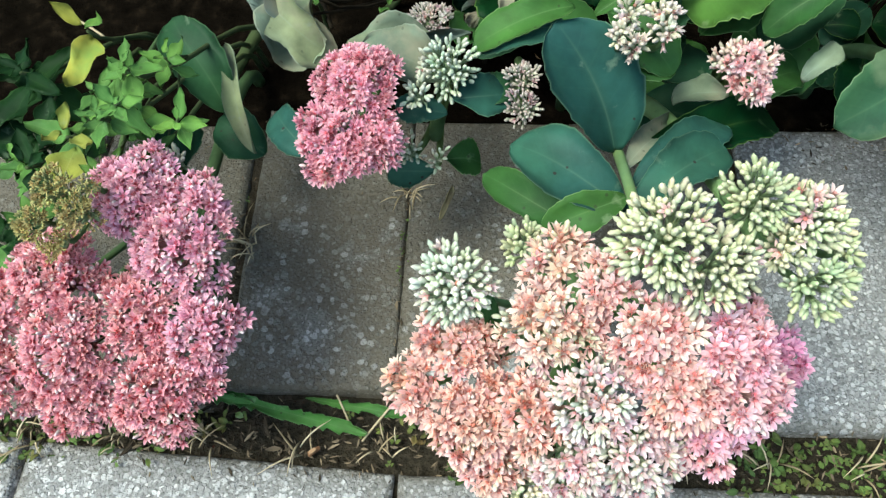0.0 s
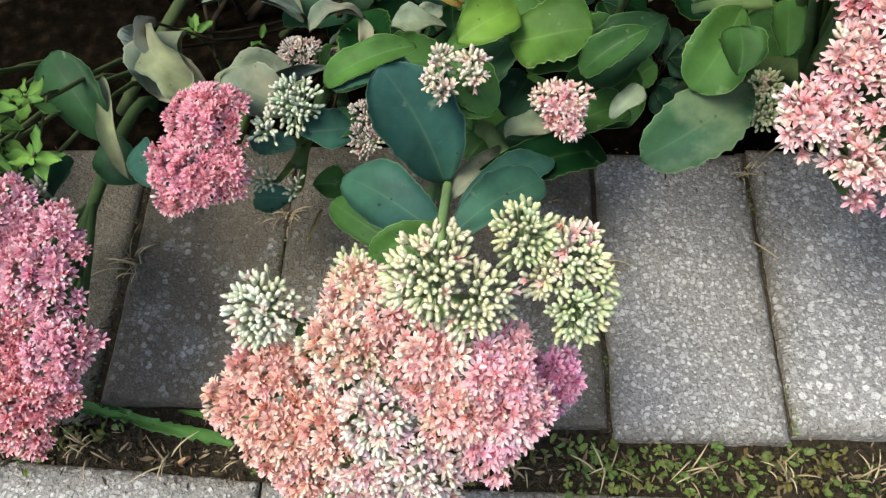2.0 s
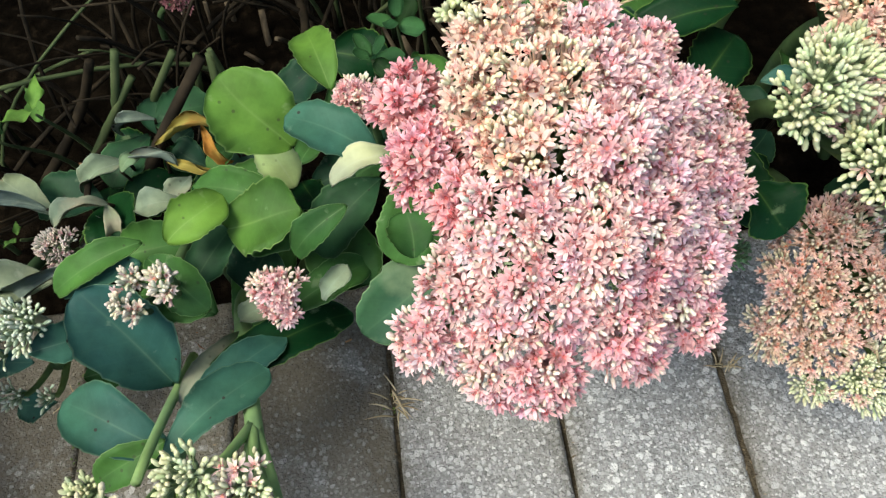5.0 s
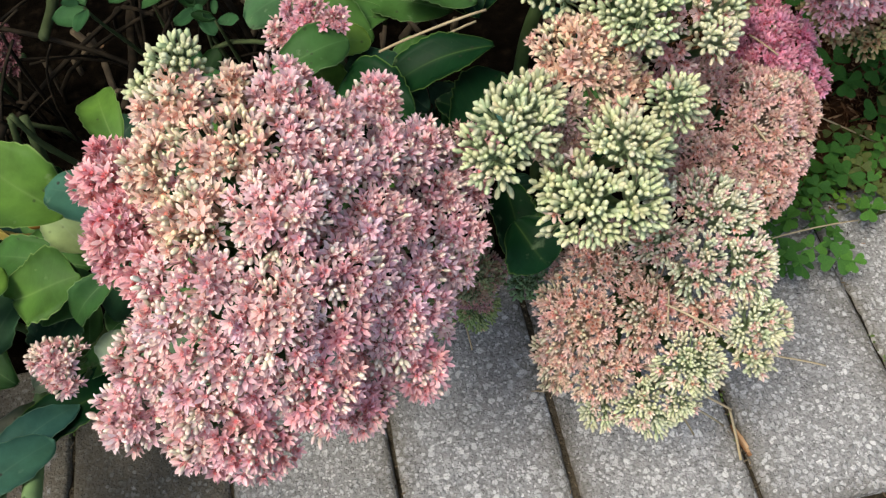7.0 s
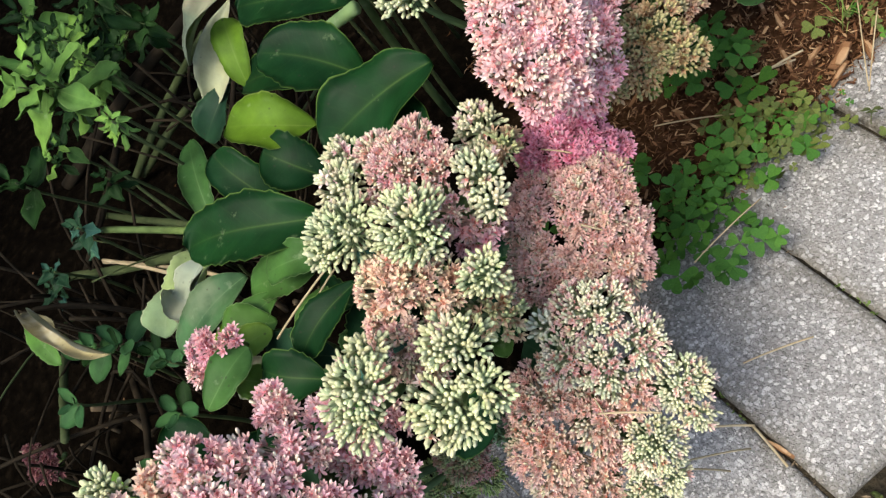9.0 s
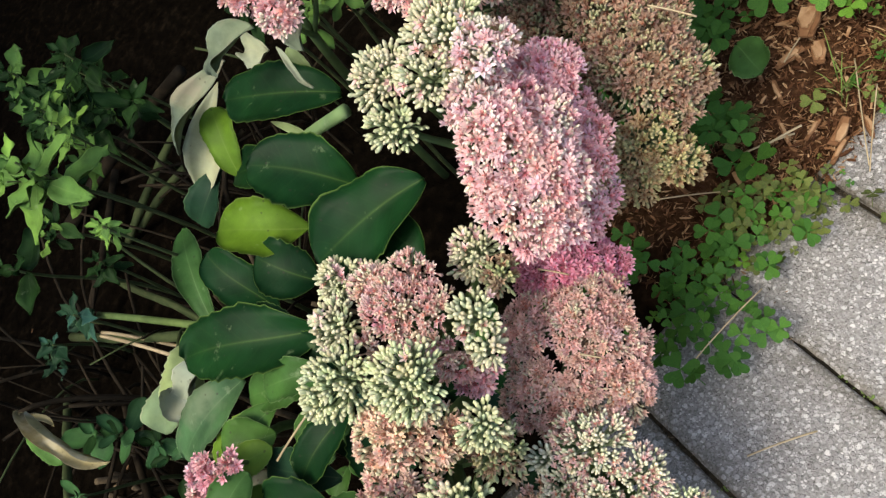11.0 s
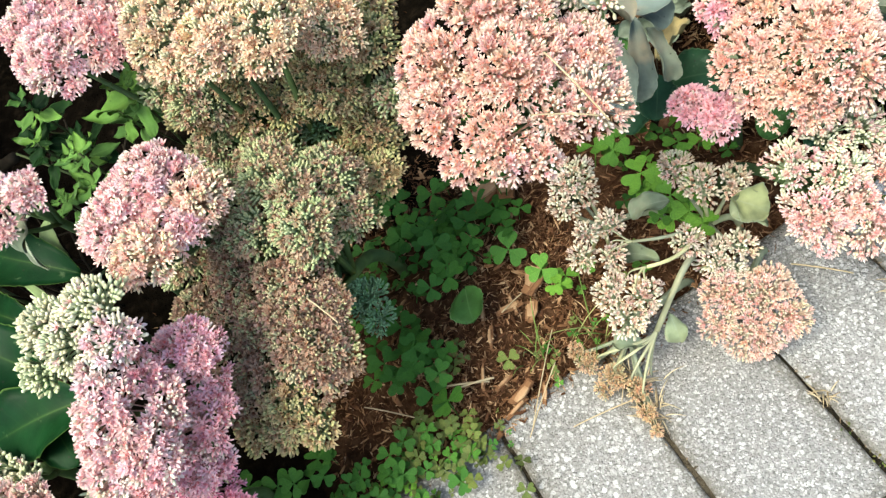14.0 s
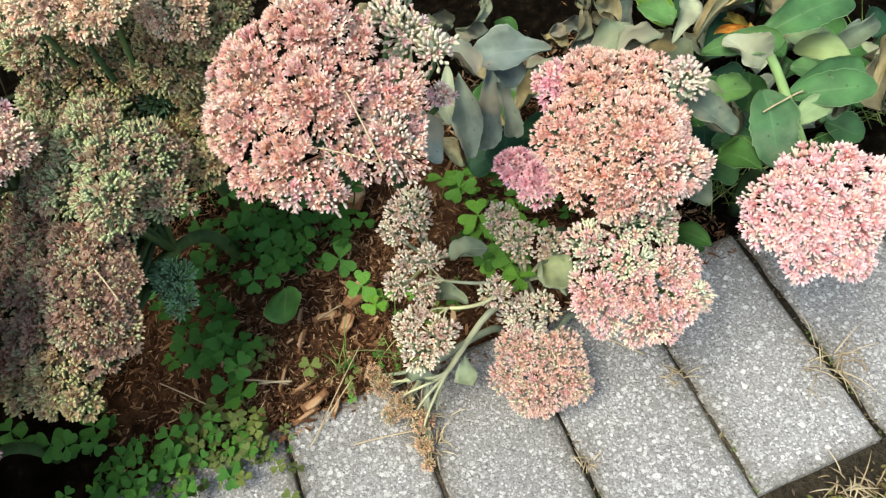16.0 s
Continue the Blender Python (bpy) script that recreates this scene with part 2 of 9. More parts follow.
LEAF["dark"] = leaf_material("dark_green", (0.018, 0.054, 0.028), (0.1, 0.17, 0.08))
LEAF["mid"] = leaf_material("mid_green", (0.045, 0.115, 0.03), (0.2, 0.31, 0.12))
LEAF["mid2"] = leaf_material("fresh_green", (0.07, 0.16, 0.062), (0.24, 0.34, 0.17))
LEAF["bright"] = leaf_material("bright_green", (0.085, 0.175, 0.032), (0.26, 0.38, 0.12))
LEAF["olive"] = leaf_material("olive_green", (0.085, 0.165, 0.015), (0.2, 0.28, 0.07))
LEAF["grey"] = leaf_material("grey_green", (0.175, 0.215, 0.15), (0.28, 0.33, 0.25), 0.65, 0.35, 0.4, (0.25, 0.235, 0.16))
LEAF["greyblue"] = leaf_material("pale_grey_blue", (0.245, 0.285, 0.235), (0.33, 0.37, 0.31), 0.7, 0.3, 0.5, (0.31, 0.27, 0.19))
LEAF["grey_dead"] = leaf_material("grey_crumpled", (0.15, 0.19, 0.16), (0.26, 0.3, 0.25), 0.75, 0.4, 0.5, (0.2, 0.17, 0.12))
LEAF["pale"] = leaf_material("pale_underside", (0.34, 0.38, 0.28), (0.46, 0.48, 0.38), 0.65, 0.2, 0.3, (0.27, 0.28, 0.18))
LEAF["palegreen"] = leaf_material("pale_green", (0.235, 0.325, 0.165), (0.38, 0.44, 0.26), 0.65, 0.25, 0.3)
LEAF["stem"] = leaf_material("fleshy_stem", (0.17, 0.275, 0.125), (0.24, 0.34, 0.18), 0.55, 0.2, 0.2)
# Copy of the fleshy stem with shade under the heads put into its colour.
LEAF["stemd"] = leaf_material("shaded_stem", (0.08, 0.13, 0.055), (0.12, 0.18, 0.08), 0.6, 0.25, 0.2)
LEAF["stemdry"] = leaf_material("drying_stem", (0.36, 0.38, 0.25), (0.42, 0.44, 0.3), 0.65, 0.25, 0.2)
LEAF["stempale"] = leaf_material("bleached_stem", (0.37, 0.38, 0.26), (0.46, 0.46, 0.33), 0.65, 0.25, 0.2)
LEAF["yellow"] = leaf_material("yellowing", (0.24, 0.25, 0.05), (0.34, 0.34, 0.12), 0.65, 0.35, 0.5, (0.2, 0.29, 0.06))
LEAF["withered"] = leaf_material("withered", (0.23, 0.2, 0.12), (0.34, 0.3, 0.18), 0.8, 0.4, 0.6, (0.14, 0.17, 0.11))
LEAF["straw"] = leaf_material("straw", (0.42, 0.36, 0.21), (0.55, 0.46, 0.28), 0.8, 0.3, 0.3, (0.5, 0.48, 0.38))
LEAF["rust"] = leaf_material("rusty_dead", (0.34, 0.15, 0.03), (0.42, 0.28, 0.08), 0.75, 0.5, 0.5, (0.42, 0.33, 0.08))
LEAF["crisp"] = leaf_material("ochre_dead", (0.36, 0.29, 0.07), (0.45, 0.38, 0.14), 0.75, 0.35, 0.5, (0.3, 0.14, 0.03))
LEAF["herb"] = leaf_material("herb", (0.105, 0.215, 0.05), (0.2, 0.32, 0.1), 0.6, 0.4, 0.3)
# Copy of the herb leaf, darkened to stand for deep bed shade.
LEAF["herb_shaded"] = leaf_material("herb_shade_tone", (0.009, 0.03, 0.008), (0.05, 0.11, 0.03), 0.6, 0.4, 0.2)
LEAF["mint"] = leaf_material("mint", (0.032, 0.092, 0.034), (0.08, 0.16, 0.07), 0.6, 0.35, 0.2)
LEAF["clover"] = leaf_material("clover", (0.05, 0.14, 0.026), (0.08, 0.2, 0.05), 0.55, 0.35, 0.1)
# The clover colour again, raised to make leaves look sunlit.
LEAF["clover2"] = leaf_material("clover_painted_sun", (0.095, 0.22, 0.035), (0.22, 0.42, 0.08), 0.55, 0.35, 0.1)
LEAF["weed"] = leaf_material("weed", (0.1, 0.15, 0.042), (0.19, 0.23, 0.09), 0.6, 0.5, 0.3, (0.15, 0.105, 0.04))
CHIP = fibre("wood_mulch", [(0.15, (0.03, 0.013, 0.007)), (0.45, (0.095, 0.043, 0.02)), (0.7, (0.21, 0.11, 0.052)), (0.9, (0.5, 0.34, 0.19))])
# Dry stalk tones pushed near black in place of deep bed shade.
SHADED_STALK = fibre("shaded_old_stalks", [(0.15, (0.004, 0.0035, 0.002)), (0.55, (0.012, 0.0095, 0.006)), (0.95, (0.075, 0.055, 0.032))], 0.85, 40)
STRAW = fibre("dry_straw", [(0.1, (0.16, 0.11, 0.06)), (0.5, (0.33, 0.26, 0.15)), (0.9, (0.52, 0.44, 0.29))], 0.85, 50)
LITTER = fibre("dry_litter", [(0.15, (0.016, 0.012, 0.008)), (0.5, (0.055, 0.042, 0.026)), (0.9, (0.26, 0.2, 0.125))], 0.9, 60)
DIRT = fibre("joint_dirt", [(0.1, (0.006, 0.005, 0.004)), (0.35, (0.02, 0.017, 0.011)), (0.7, (0.075, 0.061, 0.04))], 1.0, 260, 0.006)
GRASS = fibre("grass_blades", [(0.1, (0.06, 0.12, 0.02)), (0.6, (0.14, 0.22, 0.05)), (0.95, (0.4, 0.36, 0.16))], 0.6, 50)
# Green stalk tones halved as well to hold part of that shade.
STEM_OLD = fibre("shaded_green_stalks", [(0.15, (0.02, 0.03, 0.01)), (0.6, (0.055, 0.075, 0.03)), (0.95, (0.13, 0.14, 0.065))], 0.7, 40)

# ---- mesh helpers ----


def build(name, verts, tris, mat, parent=None, label="", offset=None, attrs=(), smooth=True):
    """One mesh object from arrays; the vertices are in the world, the object sits at its parent's origin."""
    v = np.asarray(verts, dtype=np.float32).reshape(-1, 3)
    t = np.asarray(tris, dtype=np.int32).reshape(-1, 3)
    if offset is not None:
        v = v - np.asarray(offset, dtype=np.float32)
    me = bpy.data.meshes.new(name)
    me.vertices.add(len(v))
    me.vertices.foreach_set("co", v.ravel())
    me.loops.add(t.size)
    me.loops.foreach_set("vertex_index", t.ravel())
    me.polygons.add(len(t))
    me.polygons.foreach_set("loop_start", np.arange(0, t.size, 3, dtype=np.int32))
    me.polygons.foreach_set("use_smooth", np.full(len(t), smooth))
    me.update(calc_edges=True)
    for key, data in attrs:
        a = me.attributes.new(key, "FLOAT_COLOR", "POINT")
        d = np.ones((len(v), 4), dtype=np.float32)
        d[:, :3] = data
        a.data.foreach_set("color", d.ravel())
    me.materials.append(mat)
    ob = new(name, me)
    if parent is not None:
        ob.parent = parent
    elif offset is not None:
        ob.location = offset
    if label:
        ob["label"] = label
    return ob


def root(name, place, label, category, group="", kind=""):
    ob = new(name)
    ob.location = place
    ob.empty_display_size = 0.01
    return tagged(ob, label, category, group, kind)


def unit(v):
    v = np.asarray(v, dtype=float)
    return v / max(np.linalg.norm(v), 1e-9)


def tube(points, radii, sides=7):
    """Arrays of a round tube along points, closed at both ends."""
    p = np.asarray(points, dtype=float)
    r = np.broadcast_to(np.asarray(radii, dtype=float), (len(p),))
    d = np.gradient(p, axis=0)
    vs, ts = [], []
    ref = np.array([0.31, 0.87, 0.38])
    for i in range(len(p)):
        f = unit(d[i])
        a = unit(np.cross(f, ref))
        b = np.cross(f, a)
        for k in range(sides):
            w = 2 * math.pi * k / sides
            vs.append(p[i] + r[i] * (a * math.cos(w) + b * math.sin(w)))
    for i in range(len(p) - 1):
        for k in range(sides):
            q, s = i * sides + k, i * sides + (k + 1) % sides
            ts += [(q, s, q + sides), (s, s + sides, q + sides)]
    for base, flip in ((0, True), ((len(p) - 1) * sides, False)):
        for k in range(1, sides - 1):
            ts.append((base, base + k + 1, base + k) if flip else (base, base + k, base + k + 1))
    return np.array(vs), np.array(ts)


def joined(pieces):
    vs, ts, o = [], [], 0
    for v, t in pieces:
        vs.append(v)
        ts.append(np.asarray(t) + o)
        o += len(v)
    return np.concatenate(vs), np.concatenate(ts)


def bezier(a, b, c, d, n):
    t = np.linspace(0, 1, n)[:, None]
    a, b, c, d = (np.asarray(q, dtype=float) for q in (a, b, c, d))
    return (1 - t) ** 3 * a + 3 * t * (1 - t) ** 2 * b + 3 * t * t * (1 - t) * c + t ** 3 * d


# ---- florets ----


def petal_star(angle, width, keel):
    """A five-petalled floret: lance-shaped petals that arch outwards, keeled along a darker midrib, round a crown of carpels."""
    v, t, s = [], [], []
    for k in range(5):
        w = 2 * math.pi * (k + 0.06 * math.sin(7 * k + angle)) / 5
        rad, side = np.array([math.cos(w), math.sin(w), 0]), np.array([-math.sin(w), math.cos(w), 0])
        o = len(v)
        c, reach = rad * 0.07, 0.0
        v.append(c)
        s.append(0.0)
        for u, half, lift, edge in ((0.5, 1.0, -6, 0.75), (0.8, 0.74, 10, 1.0)):
            bow = radians(angle + lift + 4 * math.sin(5 * k + angle))
            c = c + (rad * math.sin(bow) + np.array([0, 0, math.cos(bow)])) * (u - reach)
            reach = u
            up = np.array([0, 0, math.sin(bow)]) - rad * math.cos(bow)
            v += [c + side * width * half + up * 0.02, c - up * keel, c - side * width * half + up * 0.02]
            s += [edge, 0.6 * edge, edge]
        bow = radians(angle + 22)
        v.append(c + (rad * math.sin(bow) + np.array([0, 0, math.cos(bow)])) * 0.2)
        s.append(1.0)
        t += [(o, o + 1, o + 2), (o, o + 2, o + 3)]
        for q in (o + 1, o + 2):
            t += [(q, q + 3, q + 1), (q + 1, q + 3, q + 4)]
        t += [(o + 4, o + 7, o + 5), (o + 5, o + 7, o + 6)]
    o = len(v)
    for k in range(5):
        w = 2 * math.pi * (k + 0.5) / 5
        v.append(np.array([0.19 * math.cos(w), 0.19 * math.sin(w), 0.06]))
        s.append(-0.5)
    for k in range(5):
        w = 2 * math.pi * (k + 1.0) / 5
        v.append(np.array([0.15 * math.cos(w), 0.15 * math.sin(w), 0.44]))
        s.append(-0.2)
    v.append(np.array([0, 0, 0.2]))
    s.append(-0.5)
    for k in range(5):
        n = (k + 1) % 5
        t += [(o + k, o + n, o + 5 + k), (o + 5 + k, o + 5 + n, o + 10)]
    return np.array(v), np.array(t), np.array(s)


def bud_shape(fat, tip):
    """A closed floret: a small ovoid with five faint edges that meet in a blunt point."""
    v, t, s = [], [], []
    rings = ((0.0, 0.13), (0.34, 0.26 * fat), (0.74, 0.22 * fat))
    for i, (z, r) in enumerate(rings):
        for k in range(5):
            w = 2 * math.pi * (k + 0.5 * (i % 2)) / 5
            v.append(np.array([r * math.cos(w), r * math.sin(w), z]))
            s.append(z)
    v.append(np.array([0, 0, tip]))
    s.append(1.0)
    for i in range(2):
        for k in range(5):
            a, b = i * 5 + k, i * 5 + (k + 1) % 5
            t += [(a, b, a + 5), (b, b + 5, a + 5)]
    t += [(10 + k, 10 + (k + 1) % 5, 15) for k in range(5)]
    return np.array(v), np.array(t), np.array(s)


STARS = [petal_star(a, w, k) for a, w, k in ((17, 0.16, 0.05), (31, 0.175, 0.05), (45, 0.185, 0.045), (62, 0.185, 0.04))]
CLOSED = [petal_star(a, w, k) for a, w, k in ((11, 0.15, 0.04), (22, 0.155, 0.045))]
BUDS = [bud_shape(0.94, 1.04), bud_shape(1.1, 0.98)]

# petal at the base, petal at the tip, bud, share of open florets, half-closed stars instead of wide ones, size
BLOOM = {}


def bloom(name, petal_base, petal_tip, bud, share, half_closed, size):
    BLOOM[name] = (petal_base, petal_tip, bud, share, half_closed, size)


bloom("rose", (0.62, 0.14, 0.2), (0.87, 0.48, 0.53), (0.80, 0.56, 0.56), 0.9, False, 0.88)
bloom("pinkred", (0.58, 0.11, 0.13), (0.83, 0.46, 0.48), (0.86, 0.70, 0.68), 0.82, False, 0.95)
bloom("pinkred2", (0.72, 0.2, 0.21), (0.88, 0.52, 0.53), (0.82, 0.6, 0.54), 0.85, False, 1.08)
bloom("mauve", (0.6, 0.16, 0.23), (0.83, 0.5, 0.57), (0.80, 0.66, 0.66), 0.8, False, 1.0)
bloom("coral", (0.74, 0.26, 0.17), (0.9, 0.59, 0.52), (0.84, 0.62, 0.54), 0.8, False, 1.0)
bloom("coralp", (0.78, 0.27, 0.24), (0.92, 0.62, 0.58), (0.86, 0.70, 0.6), 0.82, False, 1.05)
bloom("peachg", (0.78, 0.36, 0.26), (0.89, 0.65, 0.56), (0.76, 0.74, 0.5), 0.66, False, 1.05)
bloom("pale", (0.88, 0.35, 0.37), (0.96, 0.63, 0.61), (0.92, 0.81, 0.64), 0.73, False, 0.98)
bloom("palecream", (0.88, 0.42, 0.33), (0.95, 0.66, 0.54), (0.92, 0.82, 0.53), 0.58, False, 1.0)
bloom("pink", (0.86, 0.28, 0.32), (0.95, 0.54, 0.55), (0.9, 0.76, 0.64), 0.74, False, 0.98)
bloom("pinkl", (0.78, 0.26, 0.31), (0.92, 0.56, 0.6), (0.84, 0.66, 0.6), 0.82, False, 0.96)
# Pale bloom turned cooler to paint the big head's shaded side.
bloom("pale_shade", (0.85, 0.34, 0.39), (0.95, 0.63, 0.64), (0.92, 0.82, 0.66), 0.73, False, 0.98)
bloom("maglil", (0.56, 0.16, 0.32), (0.74, 0.40, 0.54), (0.72, 0.5, 0.56), 0.85, False, 1.0)
bloom("magenta", (0.62, 0.16, 0.26), (0.82, 0.42, 0.52), (0.72, 0.48, 0.48), 0.88, False, 0.9)
bloom("whitep", (0.74, 0.4, 0.4), (0.84, 0.64, 0.63), (0.74, 0.69, 0.56), 0.5, False, 1.0)
bloom("white", (0.78, 0.5, 0.5), (0.86, 0.7, 0.68), (0.74, 0.75, 0.58), 0.04, False, 1.08)
bloom("green", (0.8, 0.5, 0.45), (0.86, 0.66, 0.6), (0.65, 0.66, 0.40), 0.006, False, 1.05)
bloom("greenp", (0.8, 0.42, 0.4), (0.88, 0.66, 0.62), (0.73, 0.69, 0.46), 0.06, False, 1.06)
bloom("greywhite", (0.6, 0.4, 0.4), (0.7, 0.6, 0.58), (0.62, 0.64, 0.51), 0.03, False, 1.0)
bloom("greyw2", (0.58, 0.42, 0.30), (0.78, 0.64, 0.52), (0.80, 0.70, 0.54), 0.46, True, 0.95)
bloom("dustybud", (0.5, 0.3, 0.3), (0.62, 0.48, 0.46), (0.55, 0.45, 0.42), 0.1, True, 0.9)
bloom("dustycream", (0.7, 0.42, 0.36), (0.82, 0.66, 0.6), (0.76, 0.64, 0.52), 0.18, True, 1.0)
bloom("dusty", (0.46, 0.2, 0.2), (0.62, 0.4, 0.38), (0.55, 0.5, 0.38), 0.7, False, 0.81)
bloom("dustypink", (0.56, 0.29, 0.24), (0.76, 0.52, 0.46), (0.58, 0.52, 0.38), 0.74, False, 0.83)
bloom("creamp", (0.72, 0.40, 0.35), (0.83, 0.60, 0.54), (0.72, 0.68, 0.5), 0.34, True, 0.83)
bloom("pinkcream", (0.78, 0.38, 0.35), (0.9, 0.62, 0.57), (0.78, 0.70, 0.50), 0.62, True, 0.85)
bloom("creamg", (0.7, 0.46, 0.36), (0.8, 0.62, 0.52), (0.70, 0.68, 0.46), 0.1, False, 0.81)
bloom("cream", (0.78, 0.48, 0.40), (0.86, 0.68, 0.58), (0.78, 0.72, 0.5), 0.3, False, 1.05)
bloom("salmon", (0.66, 0.36, 0.28), (0.82, 0.6, 0.51), (0.66, 0.58, 0.40), 0.66, True, 0.90)
bloom("salmonb", (0.82, 0.36, 0.24), (0.92, 0.64, 0.54), (0.88, 0.62, 0.5), 0.86, True, 0.94)
bloom("salmonw", (0.74, 0.34, 0.27), (0.88, 0.62, 0.54), (0.86, 0.72, 0.6), 0.6, True, 0.94)
bloom("tan", (0.31, 0.17, 0.11), (0.46, 0.32, 0.23), (0.42, 0.42, 0.22), 0.56, False, 1.05)
bloom("tan2", (0.60, 0.34, 0.28), (0.74, 0.52, 0.44), (0.64, 0.56, 0.36), 0.72, False, 0.85)
bloom("tanolive", (0.34, 0.23, 0.12), (0.48, 0.37, 0.21), (0.42, 0.4, 0.16), 0.42, False, 1.02)
bloom("ochre", (0.68, 0.40, 0.30), (0.82, 0.60, 0.46), (0.74, 0.68, 0.42), 0.62, False, 0.98)
bloom("ochrec", (0.70, 0.42, 0.26), (0.80, 0.60, 0.42), (0.76, 0.68, 0.42), 0.55, False, 0.95)
bloom("sage", (0.36, 0.24, 0.15), (0.5, 0.38, 0.26), (0.4, 0.41, 0.22), 0.34, False, 1.00)
bloom("dkgreen", (0.4, 0.3, 0.25), (0.5, 0.4, 0.3), (0.21, 0.36, 0.20), 0.0, False, 0.9)
bloom("dkgreen2", (0.5, 0.34, 0.2), (0.6, 0.46, 0.3), (0.36, 0.46, 0.17), 0.05, False, 0.9)
bloom("maroon", (0.2, 0.07, 0.08), (0.3, 0.14, 0.14), (0.3, 0.2, 0.16), 0.8, False, 0.9)
bloom("dryb", (0.5, 0.32, 0.18), (0.66, 0.48, 0.3), (0.6, 0.46, 0.3), 0.7, True, 0.8)
bloom("brown", (0.32, 0.25, 0.09), (0.44, 0.37, 0.15), (0.34, 0.31, 0.11), 0.5, False, 0.8)
PITCH = 0.0037
LEAN_TO_LIGHT = unit((-0.08, -0.42, 1.0))


def frames_for(axes, spin):
    """Rotation matrices whose third column is each axis, turned by spin about it."""
    ref = np.where(np.abs(axes[:, 2:3]) > 0.9, np.array([[1.0, 0, 0]]), np.array([[0, 0, 1.0]]))
    x = np.cross(ref, axes)
    x /= np.linalg.norm(x, axis=1, keepdims=True)
    y = np.cross(axes, x)
    c, s = np.cos(spin)[:, None], np.sin(spin)[:, None]
    return np.stack([c * x + s * y, -s * x + c * y, axes], axis=2)


def scatter(shapes, pick, origin, rot, size, col_a, col_b, col_core, jitter):
    """Copies of the floret shapes as one mesh; the colour runs from foot to tip, the carpels have their own."""
    vs, ts, cs, o = [], [], [], 0
    for i, (v, t, s) in enumerate(shapes):
        idx = np.nonzero(pick == i)[0]
        if not len(idx):
            continue
        w = np.einsum("nij,vj->nvi", rot[idx], v) * size[idx, None, None] + origin[idx, None, :]
        k = np.clip(s, 0, 1)[None, :, None]
        c = np.asarray(col_a) * (1 - k) + np.asarray(col_b) * k
        c = np.where(s[None, :, None] < 0, col_core[idx][:, None, :] * (1.2 + s[None, :, None]), c) * jitter[idx][:, None, :]
        n = len(idx)
        vs.append(w.reshape(-1, 3))
        cs.append(np.clip(c, 0, 0.82).reshape(-1, 3))
        ts.append((t[None] + (np.arange(n) * len(v))[:, None, None] + o).reshape(-1, 3))
        o += n * len(v)
    return (np.concatenate(vs), np.concatenate(ts), np.concatenate(cs)) if vs else None


def plant(label, x, y):
    p = {"base": np.array([x, y, -0.012]), "lobes": [], "domes": []}
    p["root"] = root("stonecrop_stem", p["base"], label, "plant", "stonecrop stems in the bed")
    return p


DOMES = []


def lobe(p, x, y, z, r, kind, spacing=1.0, size=1.0):
    """Notes one domed cluster of florets whose crown is at x, y, z; stalk() grows them all."""
    p["domes"].append((x, y, z, r, kind, spacing, size))
    DOMES.append(p["domes"][-1])


def buried(pos, me, domes):
    """Which places lie under the dome of another cluster."""
    hid = np.zeros(len(pos), dtype=bool)
    for d in domes:
        if d is me:
            continue
        rel = pos - np.array(d[:3])
        h = rel @ LEAN_TO_LIGHT
        w = np.linalg.norm(rel - h[:, None] * LEAN_TO_LIGHT, axis=1) / d[3]
        hid |= (w < 0.86) & (np.abs(h + 0.62 * d[3] * w ** 2.3 + 0.0116) < 0.011)
    return hid


